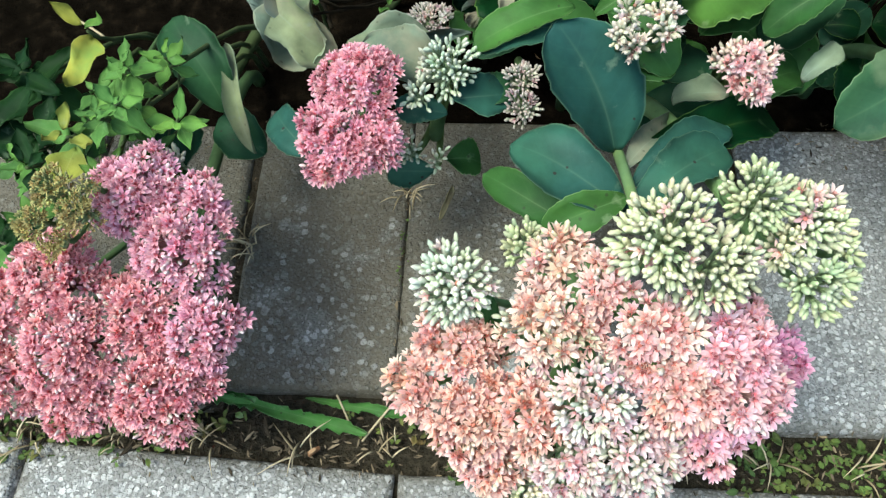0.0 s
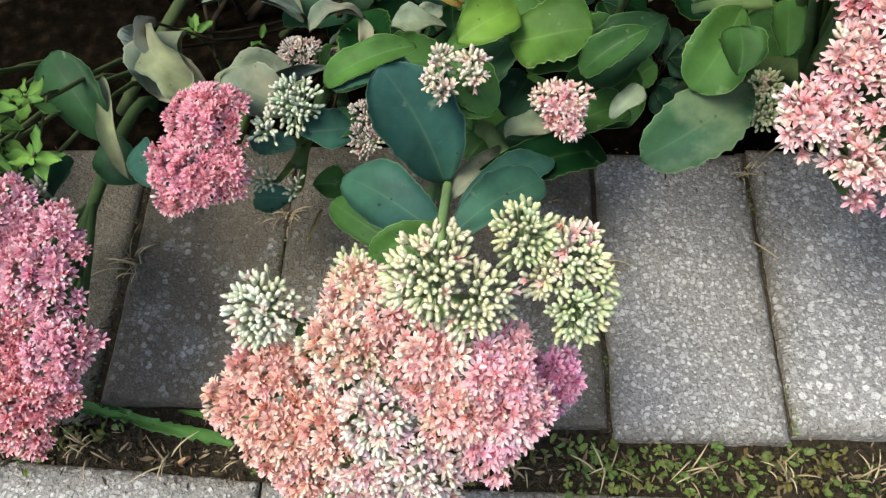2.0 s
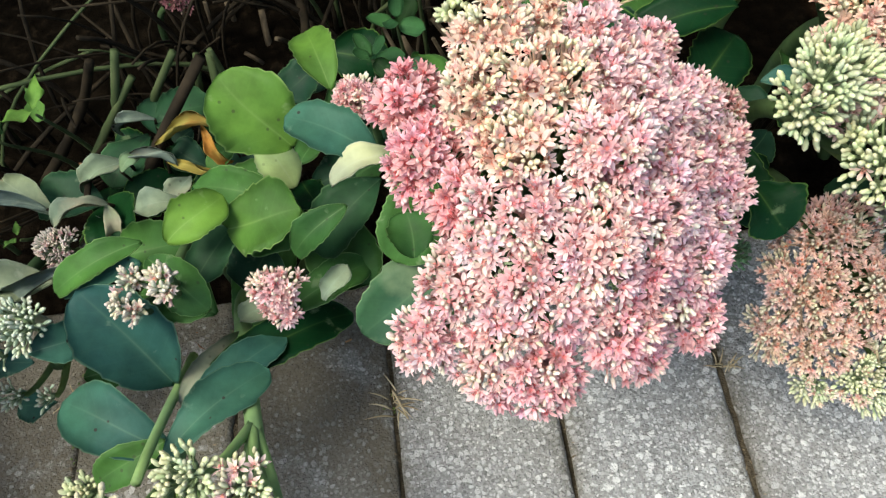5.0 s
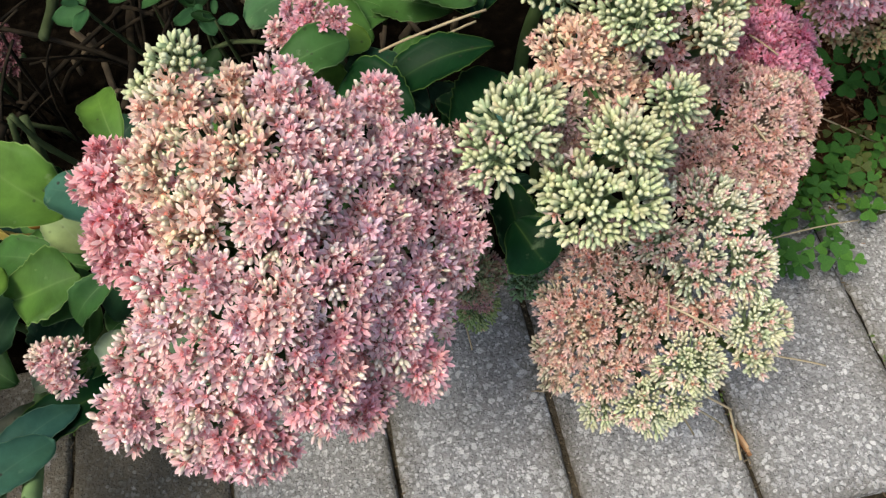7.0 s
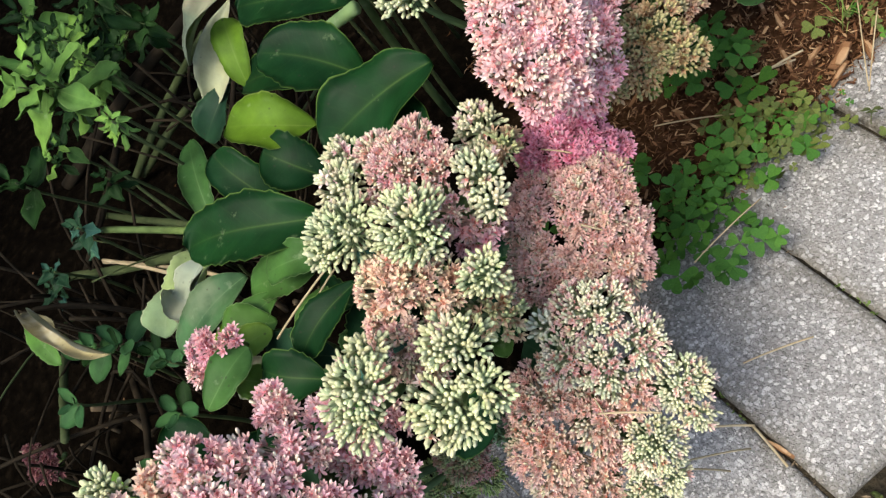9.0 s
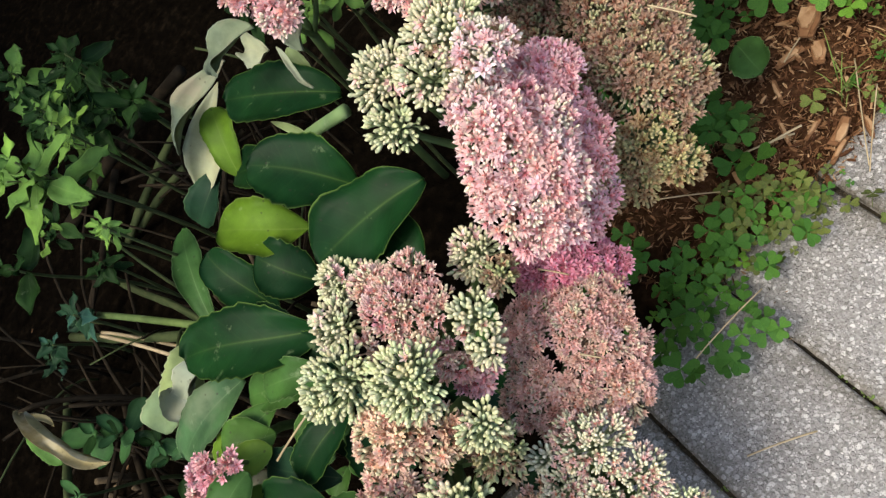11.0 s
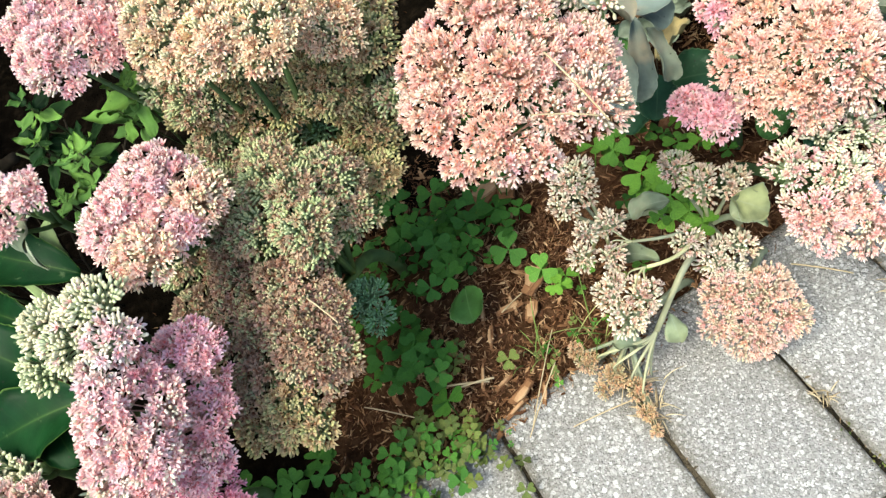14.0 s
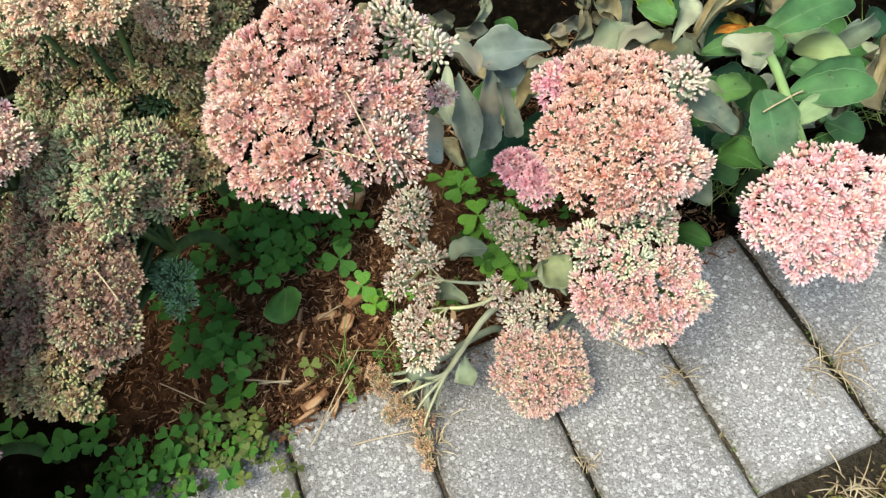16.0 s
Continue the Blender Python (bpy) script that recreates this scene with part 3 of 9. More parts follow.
def grow(p, me):
    """One domed cluster of florets on forked stalks."""
    x, y, z, r, kind, spacing, size = me
    rng = np.random.default_rng(int(abs(x * 7919 + y * 104729 + z * 1299709) * 1000) % 100000)
    petal_a, petal_b, bud, share, closed, big = BLOOM[kind]
    if petal_b[2] > 0.385 and petal_a[1] >= 0.24:
        petal_b = tuple(0.92 * b + 0.03 * w for b, w in zip(petal_b, (0.9, 0.86, 0.8)))
    soft = 0.12 if petal_a[1] < 0.26 else 0.4
    petal_a = tuple((1 - soft) * a + soft * b for a, b in zip(petal_a, petal_b))
    bud = tuple((0.82 if share > 0.2 else 0.74) * (0.6 * b + 0.4 * q if share > 0.4 else b) for b, q in zip(bud, petal_b))
    share = share + 0.4 * (1 - share) if share > 0.75 else share
    big *= size
    step = PITCH * spacing * big * (0.78 if share < 0.2 and not closed else 0.79)
    crown, axis = np.array([x, y, z]), unit(LEAN_TO_LIGHT + rng.normal(0, 0.03, 3))
    n = max(6, int(1.35 * math.pi * r * r / step ** 2))
    k = np.arange(n) + 0.5
    rho, ang = np.sqrt(k / n), k * 2.399963 + rng.uniform(0, 6)
    rho = rho * (1 + 0.10 * np.sin(3 * ang + rng.uniform(0, 6)) + 0.06 * np.sin(5 * ang + rng.uniform(0, 6)))
    e1 = unit(np.cross(axis, (0.3, 1, 0.1)))
    e2 = np.cross(axis, e1)
    lump = 0.0034 * np.sin(rho * 9 + rng.uniform(0, 6)) * np.cos(2 * ang)
    drop = 0.62 * r * np.minimum(rho, 1.15) ** 2.3
    radial = e1 * np.cos(ang)[:, None] + e2 * np.sin(ang)[:, None]
    pos = crown + radial * (rho * r)[:, None] - axis * (drop - lump)[:, None] + rng.normal(0, 0.0005 * big, (n, 3))
    out = axis + radial * (1.3 * rho ** 1.4)[:, None] + rng.normal(0, 0.12, (n, 3))
    out /= np.linalg.norm(out, axis=1, keepdims=True)
    show = ~buried(pos, me, DOMES)
    if show.sum() < 3:
        show[:3] = True
    n, pos, out, rho, ang = int(show.sum()), pos[show], out[show], rho[show], ang[show]
    # the florets stand in small tight cymes with gaps between them
    cell = 0.0088
    flat = np.stack([np.cos(ang), np.sin(ang)], axis=1) * (rho * r)[:, None]
    reach = int(1.3 * r / cell) + 1
    seeds = np.array([(i + 0.5 * (j % 2), 0.87 * j) for i in range(-reach, reach + 1) for j in range(-reach, reach + 1)]) * cell
    seeds = seeds + rng.normal(0, 0.16 * cell, seeds.shape) + rng.uniform(-0.5, 0.5, 2) * cell
    group = np.argmin(((flat[:, None, :] - seeds[None]) ** 2).sum(axis=2), axis=1)
    jit = 1 + rng.normal(0, 0.07, (n, 1)) + rng.normal(0, 0.03, (n, 3))
    lean = np.zeros(n)
    core = np.tile(np.asarray(petal_a) * np.array([0.98, 0.74, 0.74]), (n, 1))
    for g in np.unique(group):
        at = group == g
        mid = pos[at].mean(axis=0)
        off = pos[at] - mid
        pos[at] = mid + off * (0.96 if share < 0.2 else 0.91) + axis * rng.normal(0, 0.0014) - axis * (48 * (off ** 2).sum(axis=1, keepdims=True))
        out[at] += off * 95 + rng.normal(0, 0.07, 3)
        jit[at] *= 1 + rng.normal(0, 0.05) + rng.normal(0, 0.025, 3)
        lean[at] = rng.normal(0, 0.9) * share * (1 - share)
        warm = max(0.0, rng.normal(0.0, 0.35)) * (1.0 if petal_a[2] < petal_a[1] else 0.4)
        core[at] = core[at] * (1 - 0.7 * warm) + np.array([0.72, 0.25, 0.1]) * np.mean(petal_a) * 2 * 0.7 * warm
    out /= np.linalg.norm(out, axis=1, keepdims=True)
    rot = frames_for(out, rng.uniform(0, 6.28, n))
    opened = rng.uniform(0, 1, n) + lean < share
    length = np.where(opened, 0.0047, 0.0038 if share > 0.5 else 0.0044) * big * rng.uniform(0.88, 1.12, n)
    seat = pos - out * length[:, None] * 0.8
    base = p["base"]
    node = crown - axis * (0.85 * r + 0.008)
    # stalks of the florets, in forks
    fork = node + (seat - node) * 0.52 + rng.normal(0, 0.001, (n, 3))
    for g in np.unique(group):
        fork[group == g] = fork[group == g].mean(axis=0)
    green = np.array((0.24, 0.36, 0.17)) * 0.6 + np.asarray(bud) * 0.22
    # Petal colour mixed in to imitate pink light scattered between open florets.
    if share > 0.55:
        green = 0.4 * green + 0.5 * np.asarray(petal_a)
    sv, st = [], []
    tri = [(math.cos(2.094 * i), math.sin(2.094 * i)) for i in range(3)]
    rr = 0.00045 * big
    for side in range(3):
        sv.append(seat + rot[:, :, 0] * (tri[side][0] * rr) + rot[:, :, 1] * (tri[side][1] * rr))
    for side in range(3):
        sv.append(fork + rot[:, :, 0] * (tri[side][0] * rr * 1.3) + rot[:, :, 1] * (tri[side][1] * rr * 1.3))
    seen = ~opened | (np.arange(n) % 3 == 0)
    sv = np.stack(sv, axis=1)[seen].reshape(-1, 3)
    quad = []
    for a in range(3):
        b = (a + 1) % 3
        quad += [(a, b, a + 3), (b, b + 3, a + 3)]
    st = (np.array(quad)[None] + (np.arange(int(seen.sum())) * 6)[:, None, None]).reshape(-1, 3)
    pieces = [(sv, st)]
    for g in np.unique(group):
        f = fork[group == g][0]
        pieces.append(tube([node, (node + f) / 2 - axis * 0.001, f], [0.0013, 0.0011, 0.001], 3))
    v, t = joined(pieces)
    cl = build("inflorescence", v, t, TWIG, p["root"], "", base, [("tint", np.tile(green, (len(v), 1)))])
    shapes = CLOSED if closed else STARS
    weights = (0.5, 0.5) if closed else (0.28, 0.4, 0.24, 0.08)
    pick = np.where(opened, rng.choice(len(shapes), n, p=weights), -1)
    got = scatter(shapes, pick, seat, rot, length, petal_a, petal_b, core, jit)
    if got:
        tagged(build("bloom", got[0], got[1], PETAL, cl, "", base, [("tint", got[2])]), kind="stuff")
    low = tuple(0.5 * c + 0.5 * g for c, g in zip(bud, (0.2, 0.32, 0.15)))
    pick = np.where(opened, -1, rng.choice(2, n))
    got = scatter(BUDS, pick, seat, rot, length, low, tuple(min(0.85, c * 1.08) for c in bud), core, jit)
    if got:
        tagged(build("bud", got[0], got[1], BUD, cl, "", base, [("tint", got[2])]), kind="stuff")
    p["lobes"].append((node, r))


def stalk(p, width, kind="stemd"):
    """The main stem from the ground to under the head, and a branch to each cluster."""
    for d in p["domes"]:
        grow(p, d)
    nodes = np.array([q[0] for q in p["lobes"]])
    mid = nodes.mean(axis=0)
    top = mid - np.array([0, -0.012, 0.018 + 0.35 * np.linalg.norm(nodes - mid, axis=1).max()])
    top[2] = max(top[2], 0.02)
    base = p["base"]
    line = bezier(base, base + np.array([0, 0, 0.6 * top[2] + 0.02]), top - (top - base) * np.array([0.35, 0.35, 0.18]), top, 12)
    v, t = tube(line, np.linspace(width, width * 0.75, 12), 8)
    build("stem", v, t, LEAF[kind], p["root"], "", base, [("leafmap", np.tile((0.5, 0.5, 0.5), (len(v), 1)))])
    for q, r in p["lobes"]:
        start = line[9] if np.linalg.norm(q - line[9]) < 0.09 else line[7]
        b = bezier(start, start + (q - start) * 0.4 - np.array([0, 0, 0.004]), q - np.array([0, 0, 0.012]), q + np.array([0, 0, 0.002]), 7)
        v, t = tube(b, np.linspace(width * 0.55, 0.0013, 7), 6)
        build("branch", v, t, LEAF[kind], p["root"], "", base, [("leafmap", np.tile((0.5, 0.5, 0.5), (len(v), 1)))])


def leaf_arrays(a, b, width, bend=0.12, roll=0.0, teeth=True, full=1.05, thick=0.0016, nu=30, nv=7, seed=0, wave=0.06, cup=0.05, curl=0.3, twist=0.0, crumple=0.0, ovate=False):
    """A solid leaf from a to b: uneven rounded outline with forward-pointing scallops, cupped and wavy, bent down at the tip."""
    rng = np.random.default_rng(seed)
    a, b = np.asarray(a, dtype=float), np.asarray(b, dtype=float)
    ln = np.linalg.norm(b - a)
    f = (b - a) / ln
    side = unit(np.cross(f, (0.0, -0.35, 1.0)))
    up = np.cross(side, f)
    u = np.linspace(0, 1, nu)
    prof = (1 - np.abs(2 * u ** full - 1) ** 2.6) ** 0.52 * (0.72 + 0.28 * np.clip(u / 0.45, 0, 1))
    if ovate:
        prof = np.sin(math.pi * u ** 0.72) ** 0.85
    prof[0], prof[-1] = 0.12, 0.06
    ph = rng.uniform(0, 6.28, 8)
    edge = []
    for k in (0, 1):
        e = 1 + 0.05 * np.sin(5 * u + ph[k]) + 0.035 * np.sin(12 * u + ph[2 + k])
        if teeth is True:
            saw = (u * rng.uniform(6.0, 9.0) + 0.35 * np.sin(9 * u + ph[k]) + rng.uniform(0, 1)) % 1.0
            e = e + rng.uniform(0.05, 0.12) * np.where(u > 0.25, saw ** 1.4 - 0.35, 0)
        elif teeth == "lobed":
            e = 1.15 - (0.45 + 0.25 * np.sin(11 * u + ph[2 + k])) * ((1 - u + 0.05 * np.sin(13 * u + ph[k])) * 9.5 % 1.0) ** 0.8
        edge.append(e)
    v = np.linspace(-1, 1, nv)
    U, W = np.meshgrid(u, v, indexing="ij")
    E = np.where(W > 0, edge[0][:, None], edge[1][:, None])
    inner = 0.4 if teeth == "lobed" else 0.0
    half = 0.5 * width * prof[:, None] * (1 + (E - 1) * np.maximum(inner, np.abs(W) ** 5))
    ang = W * max(curl, 1e-3)
    lat = half * np.sin(ang) / max(curl, 1e-3) + 0.05 * width * np.sin(3.2 * U + ph[4])
    h = half * (1 - np.cos(ang)) / max(curl, 1e-3) + cup * width * W * W * prof[:, None]
    h = h + wave * width * (np.sin(U * 7 + ph[5] + np.where(W > 0, 2, 0)) * W ** 2 + 0.5 * np.sin(U * 13 + ph[6] + np.where(W > 0, 1, 0)) * W ** 4)
    h = h + 4 * bend * ln * U * (1 - U) - 0.05 * width * np.exp(-(W / 0.18) ** 2) * (1 - U)
    if crumple:
        h = h + crumple * width * (np.sin(9 * U + 4 * W + ph[7]) * np.sin(5 * W + 3 * U + ph[0]) + 0.6 * np.sin(17 * U - 6 * W + ph[1]))
        lat = lat * (1 - 0.35 * (0.5 + 0.5 * np.sin(6 * U + ph[2])))
    turn = radians(roll) + radians(twist) * (U - 0.3)
    mid = a + f * (ln * U)[..., None]
    verts, maps = [], []
    for layer in (1, -1):
        hh = h + 0.5 * thick * (1 - 0.75 * W * W) * layer
        s1, u1 = lat * np.cos(turn) - hh * np.sin(turn), lat * np.sin(turn) + hh * np.cos(turn)
        verts.append((mid + side * s1[..., None] + up * u1[..., None]).reshape(-1, 3))
        maps.append(np.stack([U, np.abs(W), 0.5 + 0 * U], axis=2).reshape(-1, 3))
    m = nu * nv
    q = (np.arange(nu - 1)[:, None] * nv + np.arange(nv - 1)[None, :]).ravel()
    top = np.concatenate([np.stack([q, q + nv, q + 1], 1), np.stack([q + 1, q + nv, q + nv + 1], 1)])
    tris = [top, top[:, ::-1] + m]
    for j in (0, nv - 1):
        q = np.arange(nu - 1) * nv + j
        tris += [np.stack([q, q + nv, q + m], 1), np.stack([q + nv, q + nv + m, q + m], 1)]
    for i in (0, nu - 1):
        q = i * nv + np.arange(nv - 1)
        tris += [np.stack([q, q + 1, q + m], 1), np.stack([q + 1, q + 1 + m, q + m], 1)]
    return np.concatenate(verts), np.concatenate(tris), np.concatenate(maps)


def leaf(p, a, b, width, kind, bend=0.12, roll=0.0):
    if kind in ("stem", "stemd"):
        line = bezier(a, np.asarray(a) * 0.67 + np.asarray(b) * 0.33, np.asarray(a) * 0.33 + np.asarray(b) * 0.67 + np.array([0, 0, 0.004]), b, 7)
        v, t = tube(line, np.linspace(width * 0.5, width * 0.42, 7), 8)
        build("side_stem", v, t, LEAF[kind], p["root"], "", p["base"], [("leafmap", np.tile((0.5, 0.5, 0.5), (len(v), 1)))])
        return
    seed = int(abs(a[0] * 7919 + a[1] * 1047 + b[0] * 333) * 1000) % 99991
    rng = random.Random(seed)
    if kind == "dandelion":
        v, t, m = leaf_arrays(a, b, width, bend, roll, "lobed", 0.92, seed=seed, nu=72, wave=0.2, curl=0.7, crumple=0.05)
        kind = "mid"
    elif kind in ("withered", "rust", "straw", "crisp", "grey_dead"):
        v, t, m = leaf_arrays(a, b, width * 1.25, bend, roll + rng.uniform(-25, 25), True, seed=seed, thick=0.0008, wave=0.14, curl=rng.uniform(1.3, 2.1), twist=rng.uniform(-110, 110), crumple=0.07, nv=9)
    elif kind in ("grey", "greyblue", "pale", "yellow"):
        v, t, m = leaf_arrays(a, b, width * 1.15, bend, roll + rng.uniform(-12, 12), True, seed=seed, wave=0.12, curl=rng.uniform(0.6, 1.2), twist=rng.uniform(-45, 45), crumple=0.025)
    else:
        v, t, m = leaf_arrays(a, b, width * (1.02 if kind == "blue" else 1.24 if kind == "darkg" else 1.12), bend, roll + rng.uniform(-8, 8), True, full=rng.uniform(1.0, 1.2), seed=seed, wave=rng.uniform(0.04, 0.09), curl=rng.uniform(0.2, 0.6), twist=rng.uniform(-22, 22))
    build("leaf", v, t, LEAF[kind], p["root"], "", p["base"], [("leafmap", m)])

# ---- setting: ground and paving ----


def ground():
    """One sheet of soil to the horizon, fine and uneven in the bed."""
    near = np.arange(-0.6, 2.01, 0.02)
    far = np.array([1.0, 3.0, 8.0, 25.0, 80.0, 300.0])
    xs = np.concatenate([-0.6 - far[::-1], near, 2.0 + far])
    ny = np.arange(-0.3, 1.61, 0.02)
    ys = np.concatenate([-0.3 - far[::-1], ny, 1.6 + far])
    X, Y = np.meshgrid(xs, ys)
    Z = np.full_like(X, -0.014)
    for i in range(Z.shape[0]):
        for j in range(Z.shape[1]):
            x, y = X[i, j], Y[i, j]
            if -0.62 < x < 2.02 and -0.32 < y < 1.62:
                k = min(1.0, max(0.0, (y - 0.19) / 0.06))
                Z[i, j] += 0.010 * k * (0.5 + noise.noise((x * 9, y * 9, 3.1))) + 0.003 * noise.noise((x * 40, y * 40, 0.3))
    nx = len(xs)
    tris = []
    for i in range(len(ys) - 1):
        for j in range(nx - 1):
            q = i * nx + j
            tris += [(q, q + 1, q + nx), (q + 1, q + nx + 1, q + nx)]
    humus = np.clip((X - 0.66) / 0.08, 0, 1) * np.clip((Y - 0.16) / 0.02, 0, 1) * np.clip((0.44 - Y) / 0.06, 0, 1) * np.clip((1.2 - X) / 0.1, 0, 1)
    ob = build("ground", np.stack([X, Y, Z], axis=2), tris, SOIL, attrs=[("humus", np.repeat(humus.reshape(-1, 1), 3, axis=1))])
    return tagged(ob, "crumbly garden soil with bed shade put into its colour", "ground", kind="structure")


ground()


def paver_mesh(sx, sy, seed, dirt_shade_level):
    """A concrete paver with a rounded, slightly chipped rim; its origin is the middle of its top."""
    rng = np.random.default_rng(seed)
    nx, ny = 13, 23
    if sx > sy:
        nx, ny = 23, 13
    gx = np.concatenate([[0, 0.012, 0.03], np.linspace(0.07, 0.93, nx - 6), [0.97, 0.988, 1]])
    gy = np.concatenate([[0, 0.008, 0.02], np.linspace(0.06, 0.94, ny - 6), [0.98, 0.992, 1]])
    vs, so = [], []
    for v in gy:
        for u in gx:
            x, y = (u - 0.5) * sx, (v - 0.5) * sy
            ex, ey = min(u, 1 - u) * sx, min(v, 1 - v) * sy
            e = min(ex, ey)
            rim = 0.0
            if e < 0.0036:
                rim = -0.0026 * (1 - e / 0.0036) ** 2 * (1 + 0.5 * noise.noise((x * 120, y * 120, seed)))
            wob = 0.0009 * noise.noise((x * 60 + seed, y * 60, 1.7))
            if ex < 0.004:
                x += wob
            if ey < 0.004:
                y += wob
            vs.append((x, y, rim + 0.0006 * noise.noise((x * 25, y * 25, seed * 3.3))))
            g = 0.12 + 0.75 * max(0.0, dirt_shade_level - 0.5) + 0.85 * dirt_shade_level * max(0.0, v - 0.15) + 0.6 * max(0.0, 1 - e / 0.012)
            so.append((g, g, g))
    tris = []
    w = len(gx)
    for i in range(len(gy) - 1):
        for j in range(w - 1):
            q = i * w + j
            tris += [(q, q + 1, q + w), (q + 1, q + w + 1, q + w)]
    ring = [j for j in range(w)] + [i * w + w - 1 for i in range(1, len(gy))] + [(len(gy) - 1) * w + j for j in range(w - 2, -1, -1)] + [i * w for i in range(len(gy) - 2, 0, -1)]
    o = len(vs)
    for q in ring:
        x, y, z = vs[q]
        vs.append((x * 1.003, y * 1.002, -0.055))
        so.append((0.9, 0.9, 0.9))
    m = len(ring)
    for i in range(m):
        k = (i + 1) % m
        tris += [(ring[i], o + i, ring[k]), (ring[k], o + i, o + k)]
    for i in range(1, m - 1):
        tris.append((o, o + i + 1, o + i))
    return vs, tris, so


def paver(x, y, z, sx, sy, seed, parent, dirt_shade_level, turn=0.0):
    v, t, s = paver_mesh(sx, sy, seed, dirt_shade_level)
    ob = build("paver", v, t, CONCRETE, parent, attrs=[("dirt_shade", s)])
    ob.location, ob.rotation_euler = (x, y, z), (0, 0, radians(turn))
    return ob


paving = tagged(new("pavement"), "weathered grey aggregate pavers laid as a garden edging", "paving", kind="structure")
rngp = random.Random(5)
for k in range(-3, 15):
    tilt = rngp.uniform(-0.5, 0.5)
    left = 0.102 * k
    wide = 0.0989
    if k == 0:
        left, wide = 0.003, 0.0975
    # At k < 0 the heavier dirt also stands in for deep shade.
    paver(left + 0.051 + rngp.uniform(-0.0008, 0.0008), 0.0975 + rngp.uniform(-0.002, 0.002) + (0.014 if k == 0 else 0.004 if k in (1, 2) else 0), rngp.uniform(-0.0025, 0.001), wide, 0.195, 10 + k, paving, 2.6 if k < 0 else 1.6 if k < 1 else 1.25 if k < 3 else 0.4, tilt)
kerb = ((-0.51, 0.0, -2.0), (-0.305, -0.007, -2.6), (-0.099, -0.0175, -3.4), (0.107, -0.0295, -0.9), (0.313, -0.0325, -1.0), (0.519, -0.036, -1.4), (0.725, -0.041, -1.6), (0.931, -0.047, -1.6), (1.137, -0.053, -1.4), (1.343, -0.058, -1.2))
for k, (left, top, turn) in enumerate(kerb):
    c, s = math.cos(radians(turn)), math.sin(radians(turn))
    paver(left + 0.103 * c + 0.05 * s, top + 0.103 * s - 0.05 * c, -0.003 + rngp.uniform(-0.0015, 0.001), 0.2035, 0.1, 60 + k, paving, 0.1, turn)


def wall(name, size, middle, label):
    """A plain unseen wall, added to block light from the bed."""
    bm = bmesh.new()
    bmesh.ops.create_cube(bm, size=1.0)
    bmesh.ops.scale(bm, vec=size, verts=bm.verts)
    bmesh.ops.translate(bm, vec=middle, verts=bm.verts)
    bmesh.ops.bevel(bm, geom=bm.edges[:], offset=0.01, segments=2, affect="EDGES")
    me = bpy.data.meshes.new(name)
    bm.to_mesh(me)
    bm.free()
    me.materials.append(PLASTER)
    tagged(new(name, me), label, "wall", kind="structure")


# Both walls stand out of view and only cut sun and sky light.
wall("wall_north", (9.0, 0.2, 2.9), (0.4, 1.95, 1.43), "unseen wall added behind the bed to block sky light")
wall("wall_west", (0.2, 1.5, 2.9), (-0.6, 1.095, 1.43), "unseen wall added beside the bed to block sunlight")


def joint_sand():
    """Dirt, sand and crumbs that half fill the joints between the pavers."""
    rng = np.random.default_rng(8)
    vs, ts = [], []

    def strip(x0, y0, x1, y1, half):
        n = 40
        for i in range(n + 1):
            k = i / n
            x, y = x0 + (x1 - x0) * k, y0 + (y1 - y0) * k
            h = -0.0035 - 0.006 * max(0.0, noise.noise((x * 55, y * 55, 4.2)) + 0.25) + 0.0012 * noise.noise((x * 300, y * 300, 1.0))
            dx, dy = (half, 0) if abs(x1 - x0) < abs(y1 - y0) else (0, half)
            o = len(vs)
            vs.extend([(x - dx, y - dy, h - 0.001), (x, y, h), (x + dx, y + dy, h - 0.001)])
            if i:
                for j in (0, 1):
                    ts.extend([(o - 3 + j, o - 2 + j, o + j), (o - 2 + j, o + 1 + j, o + j)])

    for k in range(-3, 15):
        strip(0.102 * k, 0.002, 0.102 * k, 0.196, 0.006)
    n = 190
    for i in range(n + 1):
        x = -0.32 + 1.95 * i / n
        mid = -0.016 - 0.010 * max(0.0, x)
        o = len(vs)
        for q in (-0.036, -0.018, 0.0, 0.016, 0.03):
            vs.append((x, mid + q, -0.0105 + 0.004 * noise.noise((x * 60, q * 60, 7.7)) + 0.0025 * noise.noise((x * 190, q * 190, 2.2))))
        if i:
            for j in range(4):
                ts.extend([(o - 5 + j, o + j, o - 4 + j), (o - 4 + j, o + j, o + 1 + j)])
    ob = build("joint_sand", vs, ts, DIRT)
    tagged(ob, "dark dirt and sand in the paver joints", "sand", kind="stuff")


joint_sand()

# ---- stonecrop plants ----

p = plant("rose-pink stonecrop flower stem leaning over grey pavers", -0.01, 0.24)
lobe(p, -0.007, 0.058, 0.135, 0.0247, "mauve")
lobe(p, 0.015, 0.037, 0.128, 0.0263, "mauve")
lobe(p, 0.022, 0.058, 0.130, 0.0150, "mauve")
lobe(p, -0.044, 0.021, 0.118, 0.0285, "pinkred")
lobe(p, -0.036, -0.004, 0.110, 0.0293, "pinkred")
lobe(p, -0.004, 0.009, 0.110, 0.0235, "pinkred")
lobe(p, 0.026, 0.003, 0.108, 0.0196, "mauve")
lobe(p, 0.001, -0.018, 0.093, 0.0268, "pinkred")
lobe(p, -0.032, -0.019, 0.094, 0.0249, "pinkred")
lobe(p, -0.075, 0.008, 0.110, 0.0275, "pinkred")
